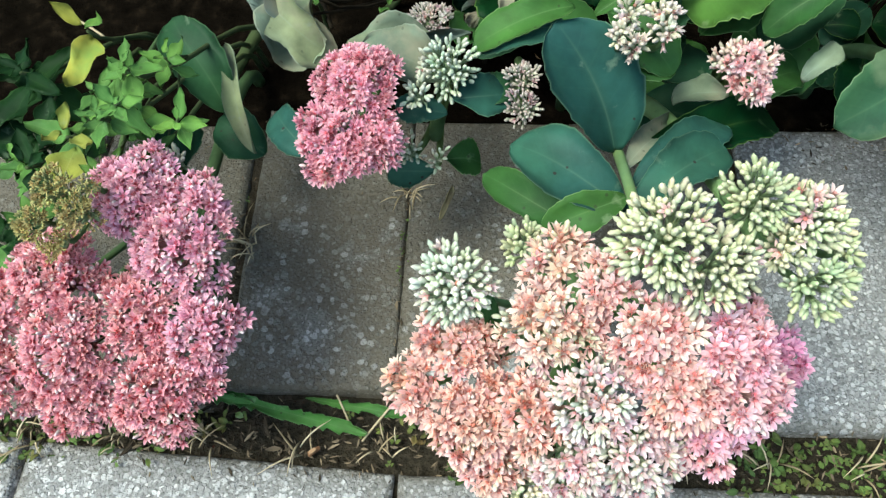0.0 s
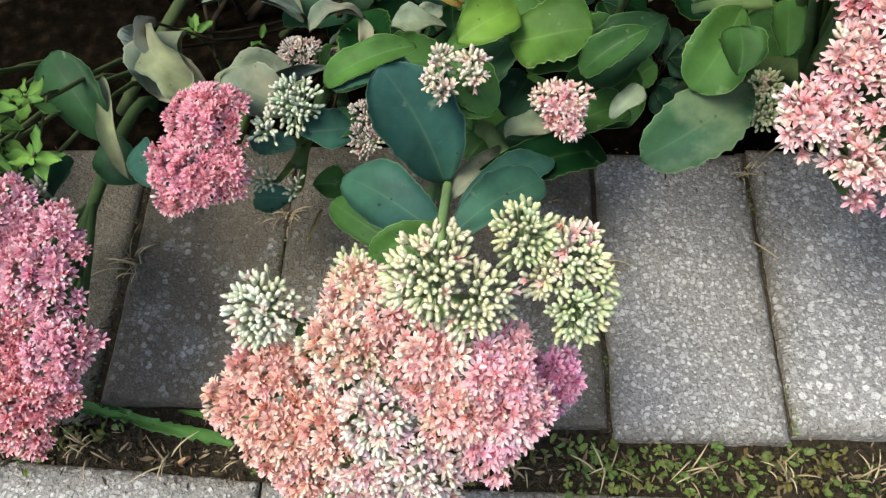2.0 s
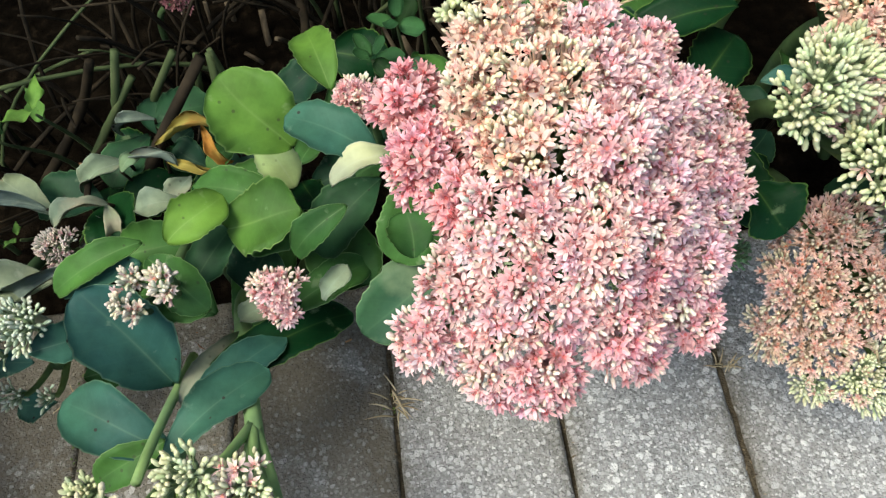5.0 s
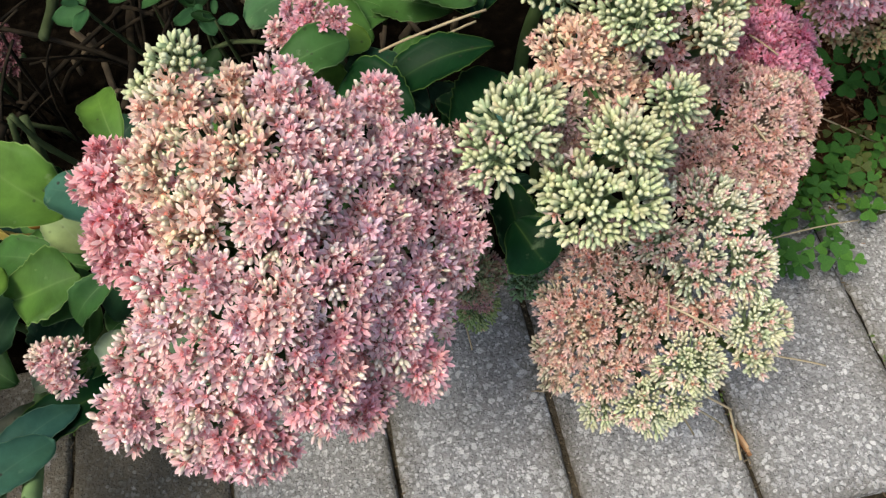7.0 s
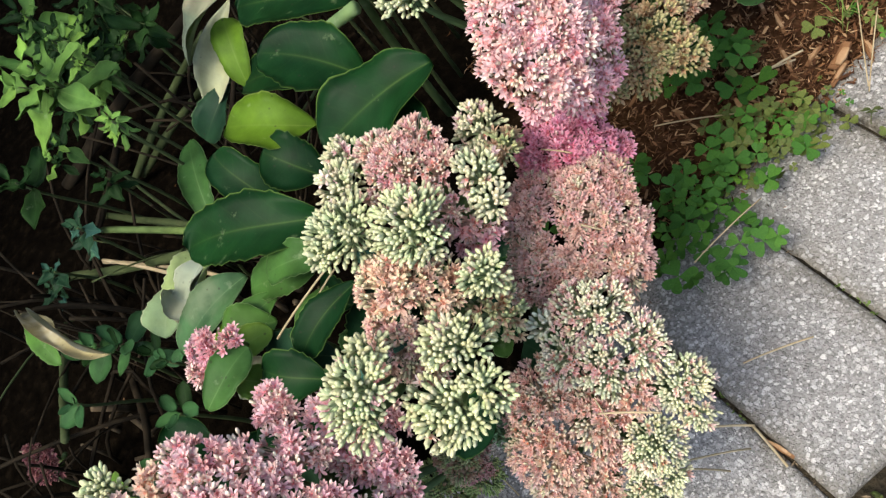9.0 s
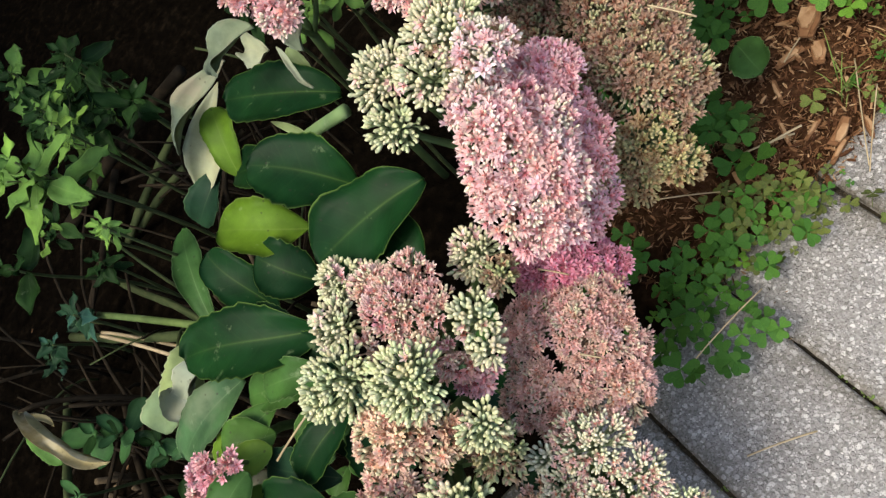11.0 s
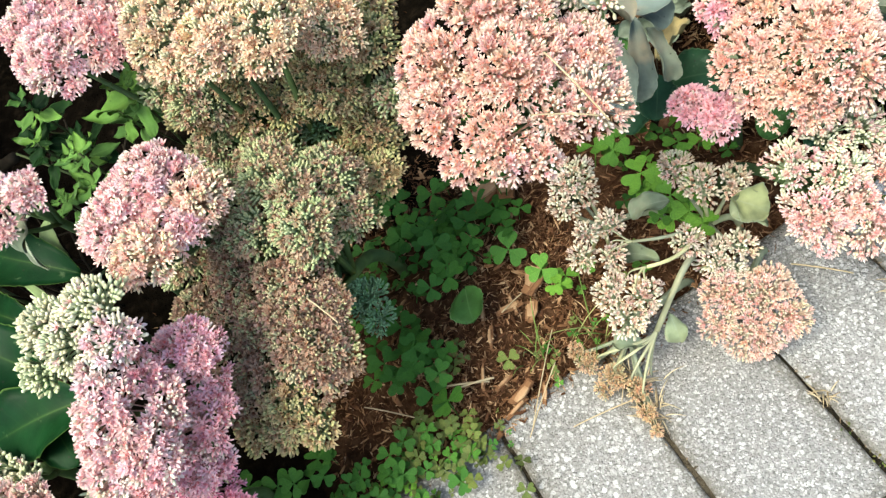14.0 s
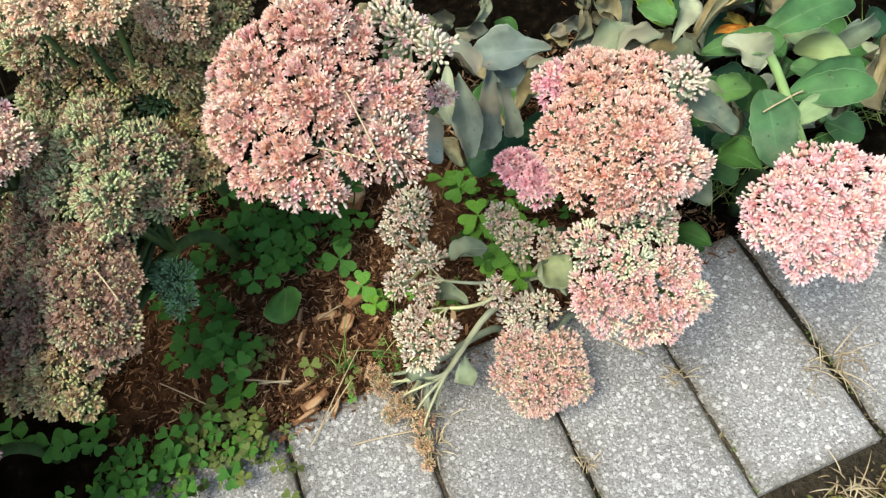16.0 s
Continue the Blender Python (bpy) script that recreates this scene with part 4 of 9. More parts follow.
lobe(p, -0.069, -0.015, 0.100, 0.0248, "pinkred")
lobe(p, 0.014, -0.010, 0.093, 0.0200, "pinkred")
lobe(p, 0.004, 0.084, 0.120, 0.0095, "greywhite", 1.3, 1.0)
leaf(p, (0.005, 0.151, 0.070), (-0.023, 0.194, 0.100), 0.0285, "dark", 0.12, 0)
leaf(p, (0.023, 0.131, 0.060), (0.004, 0.183, 0.090), 0.0146, "grey", 0.12, 0)
leaf(p, (0.025, 0.138, 0.050), (-0.003, 0.153, 0.060), 0.0244, "dark", 0.12, 0)
leaf(p, (-0.007, 0.089, 0.090), (-0.005, 0.128, 0.090), 0.0234, "dark", 0.12, 0)
stalk(p, 0.0045)

p = plant("dried brown seed plume of a garden herb", -0.06, 0.26)
lobe(p, -0.029, 0.048, 0.155, 0.0107, "brown", 1.25, 0.6)
lobe(p, -0.037, 0.035, 0.148, 0.0098, "brown", 1.25, 0.6)
lobe(p, -0.019, 0.039, 0.150, 0.0102, "brown", 1.25, 0.6)
lobe(p, -0.031, 0.032, 0.140, 0.0095, "brown", 1.3, 0.6)
lobe(p, -0.015, 0.051, 0.150, 0.0061, "brown", 1.3, 0.6)
stalk(p, 0.002)

p = plant("deep rose stonecrop flower head beside green leaves", 0.09, 0.25)
lobe(p, 0.092, 0.112, 0.148, 0.0222, "rose")
lobe(p, 0.084, 0.086, 0.138, 0.0211, "rose")
lobe(p, 0.077, 0.094, 0.138, 0.0127, "rose")
lobe(p, 0.102, 0.089, 0.134, 0.0142, "rose")
leaf(p, (0.073, 0.090, 0.115), (0.048, 0.120, 0.110), 0.0192, "blue", 0.12, 0)
leaf(p, (0.092, 0.094, 0.100), (0.075, 0.100, 0.110), 0.0165, "grey", 0.12, 0)
stalk(p, 0.0045)

p = plant("grey-green budded stonecrop stem with toothed leaves", 0.13, 0.24)
lobe(p, 0.132, 0.128, 0.138, 0.0163, "greywhite", 1.15, 1.0)
lobe(p, 0.119, 0.117, 0.132, 0.0095, "greywhite", 1.2, 1.0)
lobe(p, 0.113, 0.107, 0.100, 0.0095, "greywhite", 1.5, 0.9)
lobe(p, 0.126, 0.108, 0.090, 0.0080, "greywhite", 1.6, 0.9)
leaf(p, (0.133, 0.121, 0.110), (0.107, 0.124, 0.110), 0.0145, "blue", 0.12, 0)
leaf(p, (0.136, 0.120, 0.120), (0.162, 0.133, 0.110), 0.0206, "blue", 0.12, 0)
leaf(p, (0.140, 0.142, 0.110), (0.089, 0.155, 0.120), 0.0284, "grey", 0.12, 0)
leaf(p, (0.125, 0.114, 0.070), (0.099, 0.117, 0.060), 0.0183, "blue", 0.12, 0)
leaf(p, (0.129, 0.135, 0.050), (0.148, 0.138, 0.040), 0.0194, "mid", 0.12, 0)
leaf(p, (0.132, 0.129, 0.030), (0.125, 0.106, 0.030), 0.0078, "straw", 0.12, 0)
stalk(p, 0.005)

p = plant("small dusty pink stonecrop buds under large leaves", 0.17, 0.23)
lobe(p, 0.169, 0.136, 0.120, 0.0104, "dustybud", 1.1, 0.8)
lobe(p, 0.169, 0.120, 0.118, 0.0097, "dustybud", 1.1, 0.8)
stalk(p, 0.003)

p = plant("faded grey-pink stonecrop bud head", 0.12, 0.27)
lobe(p, 0.117, 0.208, 0.086, 0.0135, "dustybud", 0.95, 0.8)
stalk(p, 0.003)

p = plant("fleshy blue-green stonecrop shoot with pale green bud heads", 0.225, 0.19)
lobe(p, 0.245, 0.021, 0.197, 0.0144, "green")
lobe(p, 0.263, 0.015, 0.192, 0.0157, "greenp")
lobe(p, 0.267, -0.002, 0.180, 0.0146, "green")
lobe(p, 0.255, 0.007, 0.186, 0.0112, "greenp")
lobe(p, 0.275, 0.009, 0.183, 0.0075, "green")
leaf(p, (0.212, 0.093, 0.118), (0.182, 0.127, 0.165), 0.0402, "blue", 0.1, 0)
leaf(p, (0.215, 0.059, 0.125), (0.163, 0.085, 0.132), 0.0291, "blue", 0.1, 0)
leaf(p, (0.220, 0.092, 0.110), (0.297, 0.133, 0.088), 0.0220, "darkg", 0.15, 0)
leaf(p, (0.218, 0.073, 0.120), (0.266, 0.113, 0.110), 0.0208, "blue", 0.14, 20)
leaf(p, (0.214, 0.052, 0.132), (0.260, 0.092, 0.122), 0.0233, "blue", 0.14, 15)
leaf(p, (0.201, 0.060, 0.100), (0.151, 0.094, 0.095), 0.0166, "mid", 0.1, 0)
leaf(p, (0.216, 0.082, 0.120), (0.241, 0.124, 0.100), 0.0160, "grey", 0.12, 0)
leaf(p, (0.214, 0.115, 0.100), (0.212, 0.036, 0.155), 0.0054, "stem", 0.12, 0)
stalk(p, 0.0055, "stem")

p = plant("ring-shaped cream-pink stonecrop bud head", 0.2, 0.22)
lobe(p, 0.207, 0.110, 0.178, 0.0068, "dustycream", 0.95, 1.0)
lobe(p, 0.225, 0.120, 0.178, 0.0078, "dustycream", 0.95, 1.0)
lobe(p, 0.213, 0.106, 0.176, 0.0064, "dustycream", 0.95, 1.0)
lobe(p, 0.226, 0.113, 0.176, 0.0064, "dustycream", 0.95, 1.0)
lobe(p, 0.211, 0.120, 0.180, 0.0078, "dustycream", 0.95, 1.0)
leaf(p, (0.208, 0.148, 0.150), (0.236, 0.119, 0.140), 0.0208, "mid", 0.12, 0)
leaf(p, (0.195, 0.170, 0.130), (0.145, 0.155, 0.120), 0.0189, "mid", 0.12, 0)
leaf(p, (0.193, 0.161, 0.125), (0.147, 0.155, 0.118), 0.0195, "blue", 0.12, 0)
leaf(p, (0.220, 0.144, 0.120), (0.250, 0.179, 0.130), 0.0230, "dark", 0.12, 0)
leaf(p, (0.218, 0.154, 0.150), (0.246, 0.176, 0.155), 0.0218, "bright", 0.12, 0)
leaf(p, (0.244, 0.166, 0.140), (0.285, 0.162, 0.150), 0.0343, "bright", 0.1, 0)
leaf(p, (0.227, 0.187, 0.090), (0.258, 0.222, 0.100), 0.0168, "bright", 0.12, 0)
leaf(p, (0.208, 0.193, 0.100), (0.270, 0.226, 0.110), 0.0199, "mid", 0.12, 0)
stalk(p, 0.004)

p = plant("pale pink stonecrop flower head above a green leaf", 0.275, 0.21)
lobe(p, 0.269, 0.120, 0.149, 0.0143, "pale")
lobe(p, 0.262, 0.126, 0.146, 0.0095, "dustycream")
lobe(p, 0.272, 0.111, 0.143, 0.0084, "pale")
leaf(p, (0.266, 0.125, 0.120), (0.242, 0.128, 0.110), 0.0162, "grey", 0.12, 0)
leaf(p, (0.264, 0.128, 0.110), (0.311, 0.154, 0.100), 0.0196, "mid", 0.12, 0)
leaf(p, (0.201, 0.133, 0.140), (0.237, 0.120, 0.140), 0.0192, "mid", 0.12, 0)
leaf(p, (0.226, 0.139, 0.100), (0.192, 0.169, 0.100), 0.0262, "mid", 0.12, 0)
leaf(p, (0.254, 0.163, 0.080), (0.263, 0.184, 0.090), 0.0183, "mid", 0.12, 0)
leaf(p, (0.163, 0.177, 0.100), (0.211, 0.189, 0.100), 0.0271, "mid", 0.12, 0)
leaf(p, (0.254, 0.153, 0.130), (0.283, 0.174, 0.130), 0.0273, "mid", 0.12, 0)
leaf(p, (0.181, 0.189, 0.100), (0.143, 0.169, 0.100), 0.0151, "dark", 0.12, 0)
stalk(p, 0.0035)

p = plant("large coral and cream stonecrop flower head over the paving", 0.2, 0.16)
lobe(p, 0.142, -0.001, 0.172, 0.0166, "white")
lobe(p, 0.170, 0.041, 0.125, 0.0120, "green")
lobe(p, 0.142, -0.020, 0.155, 0.0186, "coral")
lobe(p, 0.132, -0.031, 0.145, 0.0164, "coral")
lobe(p, 0.149, -0.042, 0.148, 0.0199, "coral")
lobe(p, 0.180, 0.003, 0.178, 0.0155, "peachg")
lobe(p, 0.178, -0.020, 0.178, 0.0196, "peachg")
lobe(p, 0.197, -0.009, 0.182, 0.0196, "coralp")
lobe(p, 0.211, -0.002, 0.209, 0.0192, "greenp")
lobe(p, 0.226, -0.008, 0.202, 0.0164, "greenp")
lobe(p, 0.211, -0.023, 0.184, 0.0194, "coralp")
lobe(p, 0.233, -0.025, 0.180, 0.0190, "pinkl")
lobe(p, 0.238, -0.038, 0.168, 0.0193, "pinkl")
lobe(p, 0.220, -0.038, 0.173, 0.0181, "coralp")
lobe(p, 0.192, -0.040, 0.170, 0.0193, "whitep")
lobe(p, 0.174, -0.044, 0.156, 0.0183, "coral")
lobe(p, 0.184, -0.055, 0.148, 0.0183, "whitep")
lobe(p, 0.206, -0.054, 0.155, 0.0179, "whitep")
lobe(p, 0.230, -0.046, 0.150, 0.0173, "pinkl")
lobe(p, 0.258, -0.019, 0.150, 0.0144, "maglil")
lobe(p, 0.157, -0.054, 0.130, 0.0155, "coral")
lobe(p, 0.168, -0.063, 0.118, 0.0161, "cream")
lobe(p, 0.190, -0.066, 0.122, 0.0158, "whitep")
lobe(p, 0.210, -0.057, 0.132, 0.0140, "whitep")
lobe(p, 0.181, -0.076, 0.110, 0.0180, "cream")
leaf(p, (0.159, -0.014, 0.130), (0.158, 0.000, 0.140), 0.0079, "mid", 0.12, 0)
leaf(p, (0.156, -0.004, 0.120), (0.154, 0.014, 0.130), 0.0097, "mid", 0.12, 0)
leaf(p, (0.213, 0.062, 0.130), (0.178, 0.048, 0.120), 0.0161, "mid", 0.12, 0)
stalk(p, 0.0042, "stem")

p = plant("broad-leaved stonecrop stem with a tight green bud head", 0.36, 0.23)
lobe(p, 0.375, 0.147, 0.130, 0.0099, "green", 0.95, 0.8)
lobe(p, 0.375, 0.133, 0.126, 0.0109, "green", 0.95, 0.8)
leaf(p, (0.362, 0.135, 0.140), (0.308, 0.101, 0.126), 0.0314, "blue2", 0.1, 0)
leaf(p, (0.353, 0.157, 0.170), (0.328, 0.126, 0.150), 0.0295, "mid", 0.1, 0)
leaf(p, (0.326, 0.180, 0.140), (0.284, 0.157, 0.120), 0.0277, "dark", 0.1, 0)
leaf(p, (0.287, 0.187, 0.100), (0.308, 0.143, 0.095), 0.0352, "mid", 0.12, 0)
leaf(p, (0.338, 0.168, 0.180), (0.306, 0.153, 0.180), 0.0139, "pale", 0.2, 0)
leaf(p, (0.329, 0.167, 0.180), (0.288, 0.187, 0.192), 0.0248, "blue", 0.1, 0)
leaf(p, (0.286, 0.186, 0.170), (0.260, 0.210, 0.203), 0.0366, "bright", 0.1, 0)
leaf(p, (0.344, 0.179, 0.170), (0.354, 0.205, 0.200), 0.0231, "dark", 0.12, 0)
leaf(p, (0.361, 0.165, 0.170), (0.354, 0.234, 0.170), 0.0201, "mid", 0.12, 0)
leaf(p, (0.358, 0.157, 0.190), (0.333, 0.160, 0.185), 0.0063, "stem", 0.12, 0)
leaf(p, (0.366, 0.161, 0.170), (0.332, 0.167, 0.160), 0.0061, "stem", 0.12, 0)
leaf(p, (0.276, 0.189, 0.120), (0.218, 0.208, 0.120), 0.0223, "mid", 0.12, 0)
leaf(p, (0.278, 0.191, 0.130), (0.265, 0.211, 0.150), 0.0196, "palegreen", 0.12, 0)
leaf(p, (0.257, 0.173, 0.100), (0.241, 0.149, 0.100), 0.0318, "dark", 0.12, 0)
leaf(p, (0.236, 0.165, 0.060), (0.276, 0.146, 0.060), 0.0375, "dark", 0.12, 0)
leaf(p, (0.220, 0.155, 0.050), (0.253, 0.179, 0.060), 0.0313, "mid", 0.12, 0)
leaf(p, (0.274, 0.221, 0.130), (0.263, 0.238, 0.140), 0.0192, "palegreen", 0.12, 0)
leaf(p, (0.305, 0.238, 0.150), (0.291, 0.283, 0.150), 0.0224, "bright", 0.12, 0)
leaf(p, (0.368, 0.128, 0.170), (0.368, 0.153, 0.180), 0.0158, "mid", 0.12, 0)
leaf(p, (0.375, 0.137, 0.160), (0.373, 0.150, 0.170), 0.0135, "mid", 0.12, 0)
leaf(p, (0.319, 0.217, 0.170), (0.336, 0.205, 0.160), 0.0147, "bright", 0.12, 0)
stalk(p, 0.005)

p = plant("small pale pink stonecrop flower head among leaves", 0.32, 0.27)
lobe(p, 0.320, 0.201, 0.188, 0.0133, "pale", 1, 0.9)
stalk(p, 0.003)

p = plant("huge pale pink stonecrop flower head over grey pavers", 0.4, 0.23)
lobe(p, 0.384, 0.151, 0.288, 0.0133, "green")
lobe(p, 0.370, 0.151, 0.280, 0.0080, "green")
lobe(p, 0.381, 0.134, 0.285, 0.0176, "palecream")
lobe(p, 0.416, 0.138, 0.275, 0.0183, "pale")
lobe(p, 0.348, 0.128, 0.265, 0.0157, "pinkred2")
lobe(p, 0.352, 0.102, 0.262, 0.0178, "pinkred2")
lobe(p, 0.361, 0.086, 0.258, 0.0133, "pinkred2")
lobe(p, 0.377, 0.122, 0.278, 0.0163, "palecream")
lobe(p, 0.399, 0.111, 0.280, 0.0205, "palecream")
lobe(p, 0.410, 0.086, 0.278, 0.0205, "pale")
lobe(p, 0.449, 0.160, 0.236, 0.0134, "pale_shade")
lobe(p, 0.443, 0.126, 0.243, 0.0197, "pale_shade")
lobe(p, 0.463, 0.140, 0.225, 0.0143, "pale_shade")
lobe(p, 0.432, 0.092, 0.248, 0.0215, "pale_shade")
lobe(p, 0.469, 0.109, 0.207, 0.0152, "pale_shade")
lobe(p, 0.382, 0.071, 0.270, 0.0196, "pale")
lobe(p, 0.401, 0.056, 0.264, 0.0194, "pale")
lobe(p, 0.358, 0.058, 0.250, 0.0171, "pale")
lobe(p, 0.343, 0.047, 0.235, 0.0141, "pale")
lobe(p, 0.362, 0.037, 0.226, 0.0139, "pale")
lobe(p, 0.381, 0.037, 0.230, 0.0200, "pink")
lobe(p, 0.408, 0.043, 0.238, 0.0206, "pink")
lobe(p, 0.436, 0.067, 0.228, 0.0218, "pale_shade")
lobe(p, 0.440, 0.055, 0.205, 0.0165, "pink")
lobe(p, 0.420, 0.043, 0.208, 0.0144, "pink")
lobe(p, 0.390, 0.093, 0.276, 0.0164, "palecream")
lobe(p, 0.365, 0.033, 0.210, 0.0080, "pink")
lobe(p, 0.385, 0.032, 0.210, 0.0110, "pink")
lobe(p, 0.447, 0.088, 0.220, 0.0171, "pale_shade")
lobe(p, 0.380, 0.053, 0.258, 0.0161, "pale")
lobe(p, 0.429, 0.129, 0.262, 0.0163, "pale")
lobe(p, 0.424, 0.107, 0.266, 0.0164, "pale")
lobe(p, 0.462, 0.122, 0.215, 0.0161, "pale_shade")
lobe(p, 0.479, 0.133, 0.200, 0.0136, "pale_shade")
lobe(p, 0.421, 0.072, 0.256, 0.0168, "pale_shade")
lobe(p, 0.416, 0.057, 0.246, 0.0169, "pink")
lobe(p, 0.401, 0.142, 0.276, 0.0140, "palecream")
lobe(p, 0.379, 0.102, 0.272, 0.0150, "pale")
lobe(p, 0.370, 0.064, 0.262, 0.0144, "pale")
lobe(p, 0.392, 0.045, 0.250, 0.0145, "pale")
lobe(p, 0.370, 0.045, 0.244, 0.0148, "pale")
lobe(p, 0.462, 0.095, 0.200, 0.0128, "pale_shade")
lobe(p, 0.449, 0.072, 0.205, 0.0144, "pale_shade")
lobe(p, 0.351, 0.131, 0.262, 0.0125, "pinkred2")
lobe(p, 0.354, 0.107, 0.262, 0.0116, "pinkred2")
lobe(p, 0.362, 0.092, 0.258, 0.0105, "pinkred2")
lobe(p, 0.372, 0.114, 0.280, 0.0148, "palecream")
lobe(p, 0.392, 0.113, 0.283, 0.0164, "palecream")
lobe(p, 0.415, 0.118, 0.275, 0.0151, "pale")
lobe(p, 0.412, 0.094, 0.270, 0.0174, "pale")
lobe(p, 0.384, 0.089, 0.277, 0.0169, "palecream")
lobe(p, 0.371, 0.077, 0.268, 0.0108, "pale")
lobe(p, 0.438, 0.115, 0.250, 0.0152, "pale_shade")
lobe(p, 0.444, 0.098, 0.238, 0.0153, "pale_shade")
lobe(p, 0.426, 0.076, 0.245, 0.0173, "pale_shade")
lobe(p, 0.484, 0.159, 0.190, 0.0155, "dusty")
lobe(p, 0.477, 0.130, 0.120, 0.0151, "sage", 0.9, 0.8)
lobe(p, 0.507, 0.135, 0.090, 0.0130, "dkgreen", 1.0, 1.0)
leaf(p, (0.502, 0.163, 0.150), (0.499, 0.121, 0.140), 0.0201, "darkg", 0.12, 0)
leaf(p, (0.402, 0.220, 0.200), (0.442, 0.229, 0.200), 0.0220, "mid", 0.12, 0)
leaf(p, (0.472, 0.201, 0.170), (0.439, 0.248, 0.170), 0.0264, "dark", 0.12, 0)
leaf(p, (0.511, 0.216, 0.190), (0.457, 0.212, 0.180), 0.0197, "darkg", 0.12, 0)
leaf(p, (0.484, 0.183, 0.160), (0.514, 0.215, 0.170), 0.0259, "darkg", 0.12, 0)
leaf(p, (0.340, 0.109, 0.180), (0.340, 0.127, 0.190), 0.0197, "mid", 0.12, 0)
leaf(p, (0.309, 0.155, 0.160), (0.279, 0.143, 0.140), 0.0167, "mid", 0.12, 0)
leaf(p, (0.291, 0.117, 0.140), (0.307, 0.126, 0.150), 0.0136, "grey", 0.12, 0)
stalk(p, 0.007)

p = plant("pink stonecrop flower head with toothed leaves in the bed", 0.43, 0.33)
lobe(p, 0.423, 0.243, 0.215, 0.0134, "pinkl")
lobe(p, 0.410, 0.242, 0.205, 0.0113, "pale")
lobe(p, 0.435, 0.237, 0.210, 0.0099, "pinkl")
leaf(p, (0.420, 0.234, 0.190), (0.429, 0.225, 0.170), 0.0184, "bright", 0.12, 0)
leaf(p, (0.422, 0.250, 0.180), (0.452, 0.246, 0.180), 0.0188, "bright", 0.12, 0)
leaf(p, (0.400, 0.249, 0.150), (0.431, 0.252, 0.160), 0.0198, "grey", 0.12, 0)
leaf(p, (0.463, 0.187, 0.180), (0.439, 0.220, 0.190), 0.0264, "darkg", 0.12, 0)
leaf(p, (0.454, 0.259, 0.170), (0.423, 0.272, 0.180), 0.0259, "mid", 0.12, 0)
leaf(p, (0.509, 0.246, 0.190), (0.472, 0.272, 0.190), 0.0219, "mid", 0.12, 0)
leaf(p, (0.399, 0.327, 0.150), (0.398, 0.361, 0.160), 0.0292, "pale", 0.12, 0)
leaf(p, (0.489, 0.257, 0.160), (0.459, 0.237, 0.160), 0.0163, "mid", 0.12, 0)
leaf(p, (0.429, 0.388, 0.140), (0.386, 0.350, 0.150), 0.0324, "palegreen", 0.12, 0)
stalk(p, 0.004)

p = plant("pale green stonecrop bud heads above faded tan flowers", 0.54, 0.24)
lobe(p, 0.496, 0.109, 0.268, 0.0172, "green")
lobe(p, 0.487, 0.102, 0.262, 0.0145, "green")
lobe(p, 0.506, 0.121, 0.262, 0.0128, "green")
lobe(p, 0.536, 0.099, 0.252, 0.0179, "green")
lobe(p, 0.517, 0.084, 0.247, 0.0199, "green")
lobe(p, 0.532, 0.081, 0.245, 0.0155, "green")
lobe(p, 0.509, 0.094, 0.245, 0.0113, "green")
lobe(p, 0.566, 0.126, 0.236, 0.0132, "green")
lobe(p, 0.534, 0.148, 0.249, 0.0226, "ochre")
lobe(p, 0.516, 0.131, 0.240, 0.0191, "tan2")
lobe(p, 0.545, 0.141, 0.235, 0.0176, "ochre")
lobe(p, 0.557, 0.127, 0.205, 0.0163, "sage")
lobe(p, 0.519, 0.122, 0.230, 0.0148, "tan2")
leaf(p, (0.499, 0.132, 0.160), (0.511, 0.110, 0.150), 0.0261, "darkg", 0.12, 0)
leaf(p, (0.489, 0.141, 0.225), (0.506, 0.139, 0.225), 0.0087, "blue", 0.12, 0)
leaf(p, (0.526, 0.145, 0.220), (0.499, 0.129, 0.220), 0.0078, "blue", 0.12, 0)
stalk(p, 0.006)

p = plant("green-budded stonecrop head with faded pink florets", 0.58, 0.28)
lobe(p, 0.534, 0.180, 0.267, 0.0199, "green")
lobe(p, 0.522, 0.182, 0.262, 0.0126, "green")
lobe(p, 0.557, 0.155, 0.266, 0.0203, "green")
lobe(p, 0.556, 0.146, 0.258, 0.0108, "green")
lobe(p, 0.546, 0.213, 0.255, 0.0151, "greenp")
lobe(p, 0.570, 0.194, 0.252, 0.0205, "pinkcream")
lobe(p, 0.584, 0.183, 0.246, 0.0157, "pinkcream")
lobe(p, 0.588, 0.208, 0.246, 0.0152, "pinkcream")
lobe(p, 0.570, 0.216, 0.248, 0.0153, "pinkcream")
lobe(p, 0.576, 0.166, 0.240, 0.0129, "pinkcream")
lobe(p, 0.549, 0.190, 0.250, 0.0131, "pinkcream")
lobe(p, 0.595, 0.166, 0.242, 0.0159, "greenp")
lobe(p, 0.592, 0.153, 0.236, 0.0115, "greenp")
lobe(p, 0.579, 0.164, 0.228, 0.0158, "coralp")
lobe(p, 0.576, 0.160, 0.215, 0.0135, "pinkl")
lobe(p, 0.617, 0.207, 0.220, 0.0160, "greenp")
lobe(p, 0.619, 0.189, 0.215, 0.0118, "sage")
leaf(p, (0.544, 0.174, 0.230), (0.555, 0.165, 0.220), 0.0080, "blue", 0.12, 0)
leaf(p, (0.528, 0.189, 0.235), (0.539, 0.170, 0.230), 0.0091, "blue", 0.12, 0)
stalk(p, 0.006)

